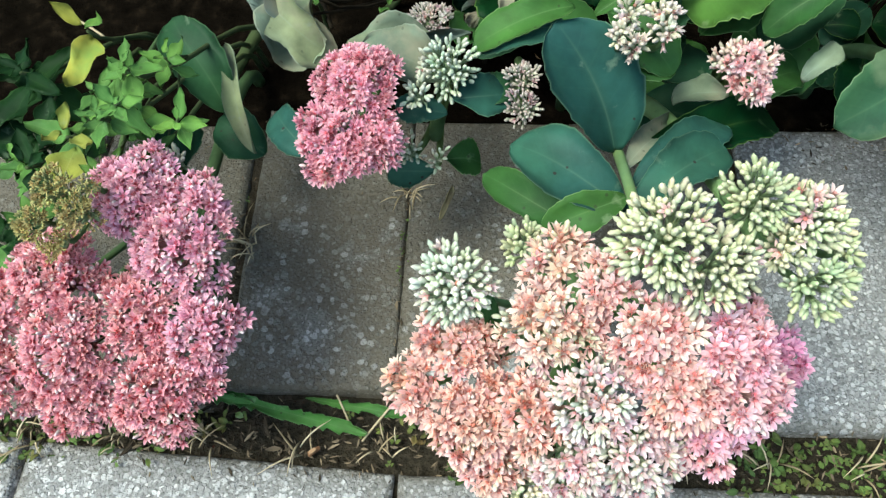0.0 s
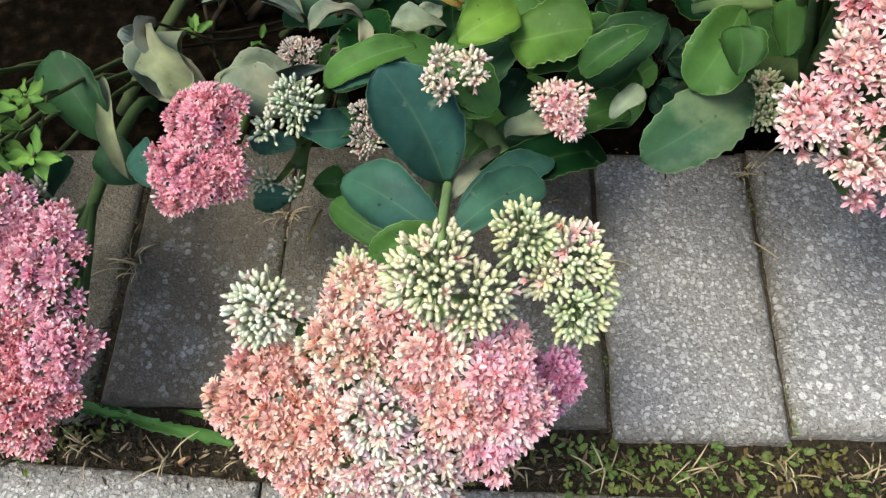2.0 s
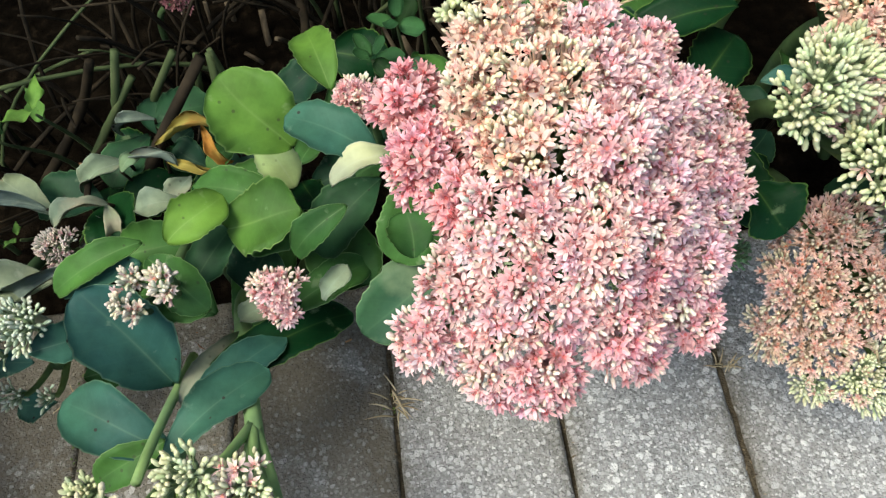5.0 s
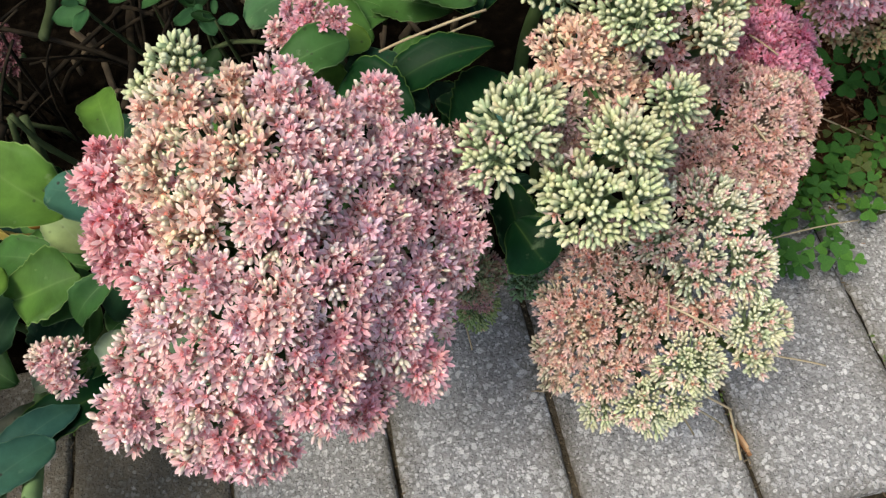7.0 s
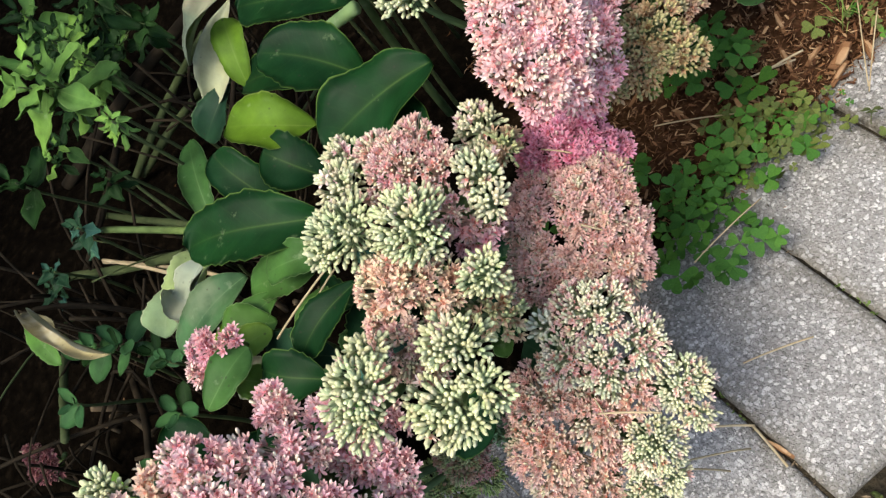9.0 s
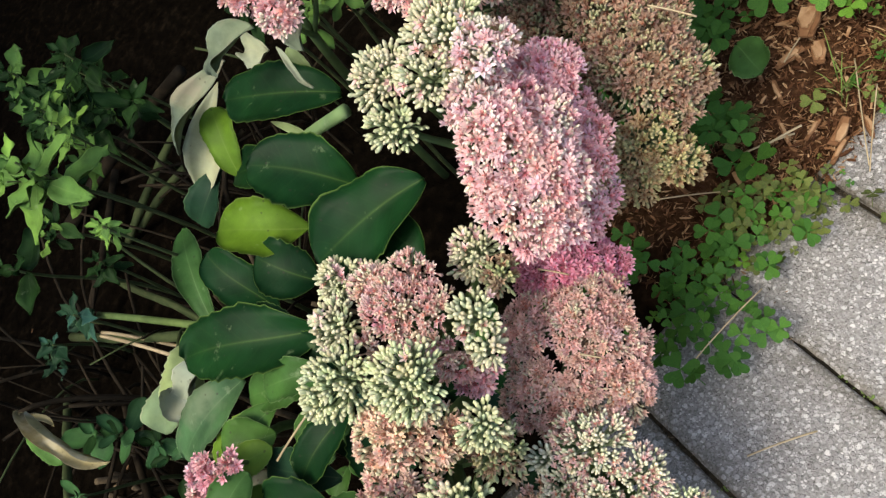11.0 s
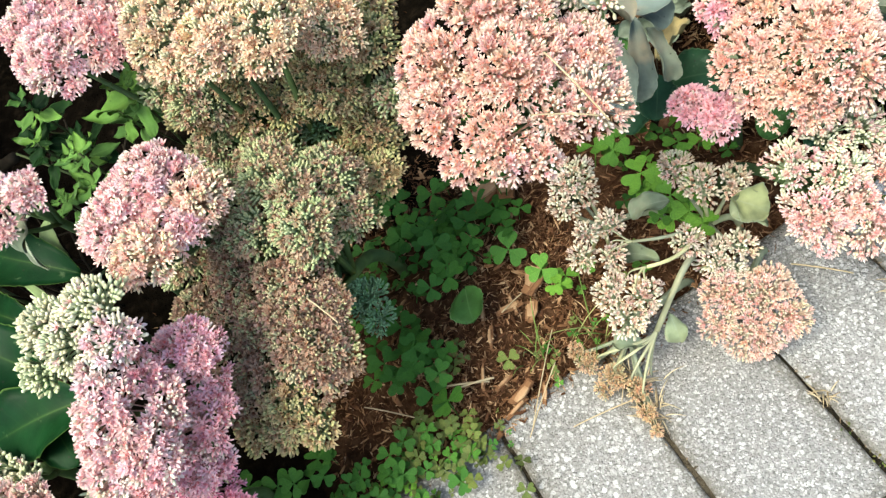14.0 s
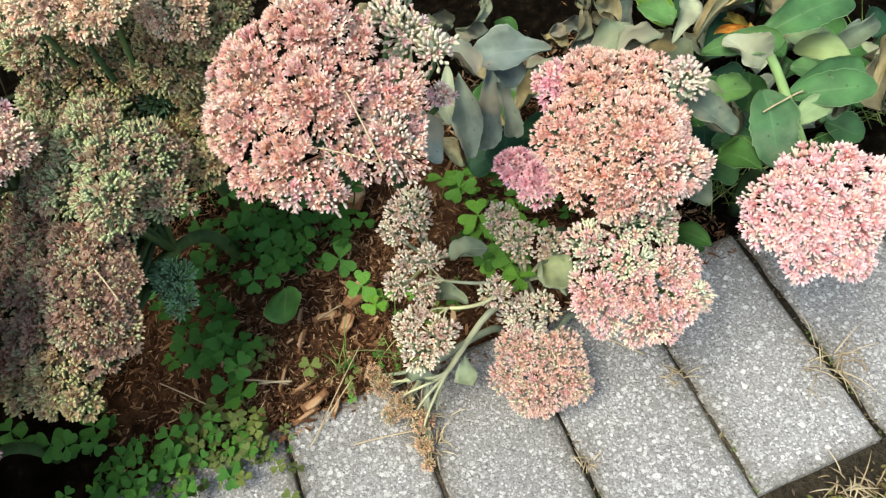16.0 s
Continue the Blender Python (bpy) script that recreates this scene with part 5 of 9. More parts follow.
p = plant("dusty pink stonecrop flower head beside the mulch", 0.63, 0.25)
lobe(p, 0.625, 0.149, 0.178, 0.0320, "dustypink")
lobe(p, 0.609, 0.170, 0.180, 0.0235, "dustypink")
lobe(p, 0.590, 0.146, 0.172, 0.0265, "dustypink")
lobe(p, 0.619, 0.127, 0.160, 0.0216, "dustypink")
lobe(p, 0.635, 0.138, 0.160, 0.0160, "dustypink")
lobe(p, 0.601, 0.137, 0.168, 0.0201, "dustypink")
lobe(p, 0.646, 0.189, 0.180, 0.0276, "magenta")
lobe(p, 0.660, 0.176, 0.165, 0.0158, "magenta")
lobe(p, 0.633, 0.198, 0.178, 0.0171, "magenta")
stalk(p, 0.005)

p = plant("cream and salmon stonecrop flower head on the pavers", 0.57, 0.23)
lobe(p, 0.586, 0.105, 0.176, 0.0232, "creamp")
lobe(p, 0.592, 0.083, 0.166, 0.0186, "creamp")
lobe(p, 0.563, 0.101, 0.171, 0.0163, "creamp")
lobe(p, 0.576, 0.086, 0.168, 0.0187, "creamp")
lobe(p, 0.568, 0.120, 0.172, 0.0111, "white")
lobe(p, 0.537, 0.105, 0.150, 0.0234, "salmon")
lobe(p, 0.525, 0.087, 0.138, 0.0285, "salmon")
lobe(p, 0.557, 0.077, 0.142, 0.0267, "salmon")
lobe(p, 0.594, 0.059, 0.147, 0.0171, "creamg")
lobe(p, 0.590, 0.047, 0.138, 0.0096, "creamg")
lobe(p, 0.563, 0.054, 0.136, 0.0180, "creamg")
lobe(p, 0.530, 0.067, 0.115, 0.0244, "salmon")
lobe(p, 0.544, 0.048, 0.108, 0.0178, "creamg")
lobe(p, 0.525, 0.055, 0.098, 0.0148, "creamg")
lobe(p, 0.578, 0.072, 0.150, 0.0152, "salmon")
lobe(p, 0.510, 0.077, 0.112, 0.0178, "salmon")
lobe(p, 0.559, 0.045, 0.110, 0.0114, "creamg")
leaf(p, (0.559, 0.120, 0.130), (0.552, 0.146, 0.130), 0.0185, "dark", 0.12, 0)
stalk(p, 0.006)

p = plant("low faded stonecrop heads with green buds on pavers", 0.5, 0.22)
lobe(p, 0.476, 0.140, 0.100, 0.0198, "dusty", 1, 0.8)
lobe(p, 0.444, 0.147, 0.085, 0.0164, "dkgreen2", 0.85, 0.75)
lobe(p, 0.474, 0.134, 0.085, 0.0175, "dkgreen2", 0.85, 0.75)
lobe(p, 0.454, 0.135, 0.075, 0.0137, "dkgreen2", 0.85, 0.75)
stalk(p, 0.004)

p = plant("tall pale pink stonecrop flower head with green buds", 0.69, 0.31)
lobe(p, 0.652, 0.268, 0.293, 0.0200, "greenp")
lobe(p, 0.686, 0.247, 0.305, 0.0224, "greenp")
lobe(p, 0.689, 0.227, 0.297, 0.0195, "whitep")
lobe(p, 0.638, 0.250, 0.283, 0.0160, "green")
lobe(p, 0.667, 0.243, 0.298, 0.0184, "greenp")
lobe(p, 0.669, 0.219, 0.285, 0.0156, "whitep")
lobe(p, 0.666, 0.197, 0.284, 0.0207, "pale")
lobe(p, 0.702, 0.228, 0.252, 0.0259, "pinkl")
lobe(p, 0.682, 0.216, 0.270, 0.0200, "pinkl")
lobe(p, 0.698, 0.213, 0.230, 0.0216, "pinkl")
lobe(p, 0.668, 0.182, 0.265, 0.0251, "pale")
lobe(p, 0.687, 0.196, 0.232, 0.0238, "pink")
lobe(p, 0.648, 0.184, 0.262, 0.0203, "pale")
lobe(p, 0.654, 0.173, 0.248, 0.0215, "pale")
lobe(p, 0.674, 0.185, 0.215, 0.0214, "pinkl")
lobe(p, 0.651, 0.195, 0.270, 0.0156, "pale")
lobe(p, 0.683, 0.198, 0.262, 0.0211, "pale")
leaf(p, (0.598, 0.307, 0.210), (0.563, 0.352, 0.247), 0.0370, "darkg", 0.1, 0)
leaf(p, (0.556, 0.335, 0.190), (0.510, 0.374, 0.210), 0.0357, "olive", 0.1, 0)
leaf(p, (0.628, 0.262, 0.220), (0.551, 0.292, 0.210), 0.0407, "darkg", 0.08, 0)
leaf(p, (0.537, 0.308, 0.180), (0.517, 0.342, 0.200), 0.0314, "darkg", 0.12, 0)
leaf(p, (0.495, 0.335, 0.160), (0.491, 0.387, 0.195), 0.0272, "darkg", 0.12, 0)
leaf(p, (0.631, 0.388, 0.200), (0.574, 0.452, 0.220), 0.0351, "darkg", 0.12, 0)
leaf(p, (0.537, 0.434, 0.180), (0.561, 0.472, 0.210), 0.0241, "olive", 0.12, 0)
leaf(p, (0.583, 0.384, 0.180), (0.533, 0.437, 0.180), 0.0284, "darkg", 0.12, 0)
leaf(p, (0.626, 0.350, 0.220), (0.588, 0.385, 0.200), 0.0096, "stem", 0.12, 0)
leaf(p, (0.447, 0.376, 0.150), (0.473, 0.456, 0.170), 0.0212, "mid", 0.12, 0)
leaf(p, (0.566, 0.310, 0.190), (0.599, 0.299, 0.200), 0.0211, "darkg", 0.12, 0)
leaf(p, (0.527, 0.469, 0.170), (0.480, 0.470, 0.150), 0.0266, "dark", 0.12, 0)
leaf(p, (0.586, 0.323, 0.200), (0.599, 0.241, 0.200), 0.0271, "darkg", 0.12, 0)
stalk(p, 0.006)

p = plant("large-leaved stonecrop stem low in the dark bed", 0.54, 0.3)
lobe(p, 0.554, 0.258, 0.228, 0.0151, "greenp")
lobe(p, 0.568, 0.244, 0.222, 0.0137, "greenp")
leaf(p, (0.523, 0.272, 0.190), (0.440, 0.326, 0.200), 0.0368, "darkg", 0.1, 0)
leaf(p, (0.451, 0.310, 0.165), (0.382, 0.311, 0.155), 0.0328, "blue2", 0.12, 0)
leaf(p, (0.510, 0.247, 0.180), (0.497, 0.282, 0.185), 0.0242, "darkg", 0.12, 0)
leaf(p, (0.454, 0.280, 0.160), (0.399, 0.282, 0.150), 0.0260, "olive", 0.12, 0)
leaf(p, (0.526, 0.261, 0.180), (0.490, 0.278, 0.180), 0.0314, "darkg", 0.12, 0)
leaf(p, (0.499, 0.266, 0.170), (0.451, 0.292, 0.170), 0.0252, "mid", 0.12, 0)
leaf(p, (0.436, 0.323, 0.150), (0.387, 0.326, 0.150), 0.0275, "dark", 0.12, 0)
leaf(p, (0.465, 0.274, 0.170), (0.420, 0.269, 0.170), 0.0215, "mid", 0.12, 0)
leaf(p, (0.400, 0.377, 0.150), (0.368, 0.351, 0.140), 0.0290, "palegreen", 0.12, 0)
leaf(p, (0.510, 0.281, 0.190), (0.492, 0.316, 0.190), 0.0213, "darkg", 0.12, 0)
leaf(p, (0.465, 0.349, 0.160), (0.366, 0.488, 0.150), 0.0064, "stemd", 0.12, 0)
stalk(p, 0.005)

p = plant("rounded pink stonecrop flower head above faded blooms", 0.74, 0.39)
lobe(p, 0.740, 0.314, 0.297, 0.0304, "pale")
lobe(p, 0.755, 0.297, 0.286, 0.0248, "palecream")
lobe(p, 0.703, 0.313, 0.288, 0.0249, "pale")
lobe(p, 0.719, 0.275, 0.290, 0.0223, "palecream")
lobe(p, 0.722, 0.315, 0.295, 0.0234, "pale")
lobe(p, 0.736, 0.282, 0.284, 0.0199, "pale")
lobe(p, 0.707, 0.278, 0.284, 0.0142, "palecream")
lobe(p, 0.750, 0.292, 0.272, 0.0147, "palecream")
stalk(p, 0.006)

p = plant("pale pink stonecrop flower head on a leafy stem", 0.64, 0.45)
lobe(p, 0.635, 0.393, 0.305, 0.0149, "pale")
lobe(p, 0.666, 0.369, 0.303, 0.0157, "pale")
lobe(p, 0.641, 0.361, 0.298, 0.0151, "pale")
lobe(p, 0.650, 0.389, 0.300, 0.0123, "whitep")
leaf(p, (0.625, 0.408, 0.270), (0.585, 0.421, 0.260), 0.0250, "grey", 0.12, 0)
leaf(p, (0.650, 0.395, 0.270), (0.636, 0.366, 0.260), 0.0150, "grey", 0.12, 0)
leaf(p, (0.626, 0.404, 0.250), (0.622, 0.388, 0.220), 0.0058, "pale", 0.12, 0)
leaf(p, (0.594, 0.451, 0.240), (0.518, 0.480, 0.200), 0.0243, "grey", 0.12, 0)
stalk(p, 0.004)

p = plant("faded sage-green and tan stonecrop flower head", 0.82, 0.37)
lobe(p, 0.794, 0.311, 0.250, 0.0297, "sage")
lobe(p, 0.798, 0.265, 0.243, 0.0238, "sage")
lobe(p, 0.771, 0.292, 0.236, 0.0238, "sage")
lobe(p, 0.804, 0.291, 0.248, 0.0229, "sage")
lobe(p, 0.820, 0.297, 0.240, 0.0187, "sage")
lobe(p, 0.802, 0.255, 0.230, 0.0120, "sage")
lobe(p, 0.768, 0.268, 0.213, 0.0329, "tan")
lobe(p, 0.742, 0.257, 0.200, 0.0282, "tan")
lobe(p, 0.753, 0.224, 0.200, 0.0300, "tan")
lobe(p, 0.729, 0.207, 0.180, 0.0274, "tanolive")
lobe(p, 0.722, 0.228, 0.190, 0.0221, "tan")
lobe(p, 0.768, 0.240, 0.205, 0.0248, "tan")
lobe(p, 0.711, 0.203, 0.165, 0.0192, "tanolive")
lobe(p, 0.748, 0.207, 0.178, 0.0187, "tan")
lobe(p, 0.738, 0.318, 0.200, 0.0208, "sage")
lobe(p, 0.795, 0.272, 0.134, 0.0181, "dkgreen", 1.0, 1.0)
lobe(p, 0.795, 0.257, 0.128, 0.0144, "dkgreen", 1.0, 1.0)
leaf(p, (0.763, 0.318, 0.200), (0.748, 0.338, 0.200), 0.0105, "blue", 0.12, 0)
stalk(p, 0.006)

p = plant("broad ochre-cream stonecrop flower head fading to brown", 0.83, 0.43)
lobe(p, 0.803, 0.364, 0.350, 0.0320, "ochrec")
lobe(p, 0.826, 0.323, 0.347, 0.0274, "ochrec")
lobe(p, 0.801, 0.343, 0.335, 0.0192, "ochrec")
lobe(p, 0.850, 0.314, 0.343, 0.0272, "ochrec")
lobe(p, 0.882, 0.330, 0.310, 0.0262, "ochrec")
lobe(p, 0.789, 0.377, 0.287, 0.0271, "sage")
lobe(p, 0.818, 0.369, 0.290, 0.0249, "tanolive")
lobe(p, 0.829, 0.363, 0.263, 0.0295, "tanolive")
lobe(p, 0.863, 0.339, 0.270, 0.0305, "tanolive")
lobe(p, 0.895, 0.331, 0.280, 0.0242, "tanolive")
lobe(p, 0.867, 0.329, 0.210, 0.0254, "tanolive")
lobe(p, 0.839, 0.333, 0.200, 0.0235, "tanolive")
lobe(p, 0.776, 0.401, 0.290, 0.0222, "sage")
lobe(p, 0.895, 0.320, 0.240, 0.0182, "sage")
lobe(p, 0.829, 0.370, 0.220, 0.0182, "dkgreen")
lobe(p, 0.851, 0.363, 0.340, 0.0292, "ochrec")
lobe(p, 0.808, 0.422, 0.340, 0.0315, "ochrec")
lobe(p, 0.897, 0.385, 0.300, 0.0321, "ochrec")
lobe(p, 0.767, 0.466, 0.340, 0.0294, "pale")
lobe(p, 0.767, 0.385, 0.235, 0.0224, "sage")
lobe(p, 0.759, 0.347, 0.230, 0.0256, "sage")
lobe(p, 0.800, 0.339, 0.240, 0.0274, "sage")
lobe(p, 0.786, 0.296, 0.230, 0.0288, "sage")
lobe(p, 0.828, 0.296, 0.235, 0.0242, "sage")
lobe(p, 0.826, 0.275, 0.215, 0.0193, "sage")
lobe(p, 0.750, 0.319, 0.215, 0.0254, "sage")
lobe(p, 0.789, 0.280, 0.210, 0.0225, "sage")
lobe(p, 0.703, 0.344, 0.200, 0.0241, "sage")
lobe(p, 0.740, 0.292, 0.210, 0.0294, "tan")
lobe(p, 0.717, 0.263, 0.200, 0.0297, "tan")
lobe(p, 0.756, 0.252, 0.205, 0.0292, "tan")
lobe(p, 0.699, 0.235, 0.185, 0.0257, "tan")
lobe(p, 0.725, 0.210, 0.178, 0.0276, "tanolive")
lobe(p, 0.762, 0.213, 0.187, 0.0238, "tan")
lobe(p, 0.778, 0.238, 0.200, 0.0218, "tan")
lobe(p, 0.702, 0.295, 0.200, 0.0230, "tan")
lobe(p, 0.731, 0.189, 0.165, 0.0167, "tanolive")
lobe(p, 0.695, 0.213, 0.165, 0.0185, "tanolive")
lobe(p, 0.778, 0.392, 0.270, 0.0230, "tanolive")
lobe(p, 0.806, 0.368, 0.262, 0.0228, "tanolive")
lobe(p, 0.844, 0.371, 0.270, 0.0264, "tanolive")
lobe(p, 0.863, 0.354, 0.240, 0.0233, "tanolive")
lobe(p, 0.855, 0.300, 0.205, 0.0194, "tanolive")
lobe(p, 0.838, 0.358, 0.220, 0.0160, "dkgreen")
lobe(p, 0.808, 0.394, 0.290, 0.0224, "sage")
lobe(p, 0.884, 0.365, 0.260, 0.0229, "tanolive")
lobe(p, 0.870, 0.330, 0.220, 0.0195, "tanolive")
lobe(p, 0.913, 0.352, 0.280, 0.0205, "tanolive")
lobe(p, 0.731, 0.411, 0.347, 0.0290, "pale")
lobe(p, 0.761, 0.406, 0.340, 0.0240, "coralp")
lobe(p, 0.722, 0.466, 0.340, 0.0258, "pale")
stalk(p, 0.006)

p = plant("big salmon-pink stonecrop flower head above the mulch", 0.98, 0.33)
lobe(p, 0.947, 0.224, 0.343, 0.0280, "salmonb")
lobe(p, 0.917, 0.220, 0.333, 0.0277, "salmonb")
lobe(p, 0.937, 0.194, 0.330, 0.0289, "salmonb")
lobe(p, 0.903, 0.203, 0.320, 0.0244, "salmonb")
lobe(p, 0.916, 0.180, 0.312, 0.0240, "salmonb")
lobe(p, 0.963, 0.215, 0.330, 0.0171, "salmonb")
lobe(p, 0.927, 0.164, 0.295, 0.0142, "salmonw")
lobe(p, 0.912, 0.168, 0.300, 0.0113, "salmonw")
lobe(p, 0.968, 0.193, 0.310, 0.0259, "salmonb")
lobe(p, 0.964, 0.172, 0.302, 0.0221, "salmonw")
lobe(p, 0.945, 0.174, 0.302, 0.0182, "salmonw")
lobe(p, 0.898, 0.184, 0.300, 0.0144, "salmonb")
leaf(p, (0.989, 0.249, 0.230), (0.995, 0.215, 0.210), 0.0200, "greyblue", 0.12, 0)
leaf(p, (1.020, 0.286, 0.240), (1.041, 0.264, 0.220), 0.0229, "greyblue", 0.12, 0)
leaf(p, (1.099, 0.277, 0.200), (1.049, 0.300, 0.200), 0.0283, "greyblue", 0.12, 0)
leaf(p, (1.041, 0.308, 0.180), (1.030, 0.282, 0.120), 0.0237, "greyblue", 0.12, 0)
leaf(p, (1.065, 0.313, 0.170), (1.048, 0.281, 0.120), 0.0240, "greyblue", 0.12, 0)
leaf(p, (1.058, 0.303, 0.200), (1.073, 0.277, 0.180), 0.0240, "greyblue", 0.12, 0)
leaf(p, (1.034, 0.309, 0.190), (1.023, 0.293, 0.150), 0.0182, "pale", 0.12, 0)
leaf(p, (0.983, 0.250, 0.200), (0.972, 0.251, 0.180), 0.0107, "greyblue", 0.12, 0)
leaf(p, (1.062, 0.287, 0.180), (1.063, 0.268, 0.140), 0.0189, "greyblue", 0.12, 0)
lobe(p, 0.999, 0.241, 0.300, 0.0157, "dustycream", 1.2, 1.0)
lobe(p, 1.008, 0.222, 0.298, 0.0129, "dustycream", 1.2, 1.0)
lobe(p, 0.994, 0.261, 0.300, 0.0128, "dustycream", 1.2, 1.0)
lobe(p, 1.010, 0.243, 0.240, 0.0091, "pale", 1, 0.9)
stalk(p, 0.006)

p = plant("salmon-pink stonecrop flower head with grey-green leaves", 1.12, 0.28)
lobe(p, 1.102, 0.207, 0.238, 0.0292, "salmonb")
lobe(p, 1.080, 0.224, 0.232, 0.0168, "pink")
lobe(p, 1.108, 0.170, 0.234, 0.0340, "salmonb")
lobe(p, 1.080, 0.190, 0.224, 0.0299, "salmonb")
lobe(p, 1.110, 0.145, 0.223, 0.0259, "salmonw")
lobe(p, 1.088, 0.161, 0.212, 0.0269, "salmonb")
lobe(p, 1.072, 0.177, 0.200, 0.0195, "salmonb")
lobe(p, 1.130, 0.145, 0.212, 0.0119, "salmonw")
lobe(p, 1.129, 0.204, 0.235, 0.0171, "salmonb")
lobe(p, 1.044, 0.216, 0.180, 0.0150, "pinkl")
lobe(p, 1.052, 0.201, 0.178, 0.0178, "pinkl")
lobe(p, 1.146, 0.189, 0.235, 0.0148, "dustycream")
leaf(p, (1.151, 0.197, 0.200), (1.173, 0.168, 0.190), 0.0250, "grey", 0.12, 0)
leaf(p, (1.134, 0.171, 0.170), (1.143, 0.143, 0.160), 0.0218, "grey", 0.12, 0)
leaf(p, (1.122, 0.167, 0.160), (1.104, 0.187, 0.150), 0.0211, "grey", 0.12, 0)
leaf(p, (1.176, 0.142, 0.180), (1.165, 0.169, 0.170), 0.0186, "mid", 0.12, 0)
leaf(p, (1.135, 0.169, 0.100), (1.154, 0.150, 0.090), 0.0162, "mid", 0.12, 0)
leaf(p, (1.141, 0.184, 0.100), (1.140, 0.180, 0.150), 0.0063, "stem", 0.12, 0)
stalk(p, 0.005)

p = plant("cream and pink stonecrop flower head touching the pavers", 1.08, 0.25)
lobe(p, 1.090, 0.148, 0.172, 0.0227, "creamp")
lobe(p, 1.105, 0.142, 0.170, 0.0177, "creamp")
lobe(p, 1.065, 0.145, 0.168, 0.0191, "creamp")
lobe(p, 1.079, 0.127, 0.162, 0.0232, "creamp")
lobe(p, 1.102, 0.114, 0.155, 0.0218, "pinkcream")
lobe(p, 1.058, 0.116, 0.157, 0.0244, "pinkcream")
lobe(p, 1.080, 0.096, 0.147, 0.0216, "pinkcream")
lobe(p, 1.110, 0.097, 0.145, 0.0126, "creamp")
lobe(p, 1.079, 0.111, 0.155, 0.0209, "pinkcream")
lobe(p, 1.097, 0.097, 0.148, 0.0174, "pinkcream")
leaf(p, (1.045, 0.187, 0.100), (1.058, 0.166, 0.090), 0.0286, "grey", 0.12, 0)
leaf(p, (1.156, 0.146, 0.100), (1.138, 0.167, 0.100), 0.0161, "mid", 0.12, 0)
stalk(p, 0.005)

p = plant("pale pink stonecrop flower head over a paver joint", 1.24, 0.22)
lobe(p, 1.177, 0.100, 0.204, 0.0319, "pale")
lobe(p, 1.203, 0.107, 0.206, 0.0200, "pale")
lobe(p, 1.194, 0.083, 0.200, 0.0253, "pale")
lobe(p, 1.162, 0.103, 0.188, 0.0198, "pale")
lobe(p, 1.171, 0.082, 0.185, 0.0213, "pale")
lobe(p, 1.192, 0.125, 0.200, 0.0133, "pinkcream")
lobe(p, 1.187, 0.068, 0.180, 0.0160, "pale")
lobe(p, 1.221, 0.091, 0.200, 0.0192, "pale")
leaf(p, (1.196, 0.183, 0.200), (1.187, 0.138, 0.180), 0.0271, "blue2", 0.12, 0)
leaf(p, (1.213, 0.175, 0.190), (1.258, 0.154, 0.200), 0.0202, "mid2", 0.15, 0)
leaf(p, (1.212, 0.177, 0.195), (1.268, 0.176, 0.190), 0.0178, "mid2", 0.12, 0)
leaf(p, (1.222, 0.223, 0.200), (1.289, 0.222, 0.200), 0.0258, "mid2", 0.1, 0)
leaf(p, (1.195, 0.221, 0.215), (1.201, 0.195, 0.200), 0.0313, "pale", 0.15, 0)
leaf(p, (1.182, 0.227, 0.200), (1.229, 0.208, 0.205), 0.0167, "mid2", 0.2, 0)
leaf(p, (1.203, 0.264, 0.170), (1.265, 0.265, 0.170), 0.0137, "withered", 0.4, 0)
leaf(p, (1.221, 0.267, 0.165), (1.249, 0.264, 0.165), 0.0138, "rust", 0.3, 0)
leaf(p, (1.238, 0.312, 0.120), (1.293, 0.319, 0.130), 0.0225, "withered", 0.2, 0)
leaf(p, (1.263, 0.321, 0.110), (1.284, 0.301, 0.110), 0.0164, "crisp", 0.3, 0)
leaf(p, (1.220, 0.375, 0.120), (1.217, 0.321, 0.130), 0.0257, "bright", 0.12, 0)
leaf(p, (1.149, 0.323, 0.130), (1.191, 0.319, 0.140), 0.0290, "grey", 0.12, 0)
leaf(p, (1.183, 0.311, 0.120), (1.218, 0.318, 0.130), 0.0312, "withered", 0.2, 0)
leaf(p, (1.332, 0.230, 0.120), (1.309, 0.180, 0.120), 0.0289, "withered", 0.2, 0)
leaf(p, (1.277, 0.252, 0.140), (1.305, 0.226, 0.140), 0.0215, "grey", 0.2, 0)
leaf(p, (1.185, 0.258, 0.140), (1.197, 0.213, 0.130), 0.0368, "grey", 0.12, 0)
leaf(p, (1.216, 0.260, 0.110), (1.220, 0.220, 0.100), 0.0258, "withered", 0.2, 0)
leaf(p, (1.284, 0.217, 0.150), (1.277, 0.253, 0.150), 0.0243, "palegreen", 0.12, 0)
leaf(p, (1.214, 0.232, 0.150), (1.193, 0.235, 0.140), 0.0242, "mid", 0.12, 0)
leaf(p, (1.226, 0.226, 0.160), (1.210, 0.204, 0.150), 0.0235, "mid", 0.12, 0)
leaf(p, (1.260, 0.200, 0.150), (1.265, 0.178, 0.140), 0.0140, "palegreen", 0.12, 0)
leaf(p, (1.215, 0.440, 0.060), (1.223, 0.401, 0.060), 0.0262, "withered", 0.3, 0)
leaf(p, (1.330, 0.339, 0.080), (1.369, 0.340, 0.080), 0.0294, "mid", 0.12, 0)
leaf(p, (1.192, 0.289, 0.160), (1.154, 0.286, 0.160), 0.0256, "grey", 0.12, 0)
leaf(p, (1.189, 0.270, 0.170), (1.221, 0.305, 0.170), 0.0180, "pale", 0.12, 0)
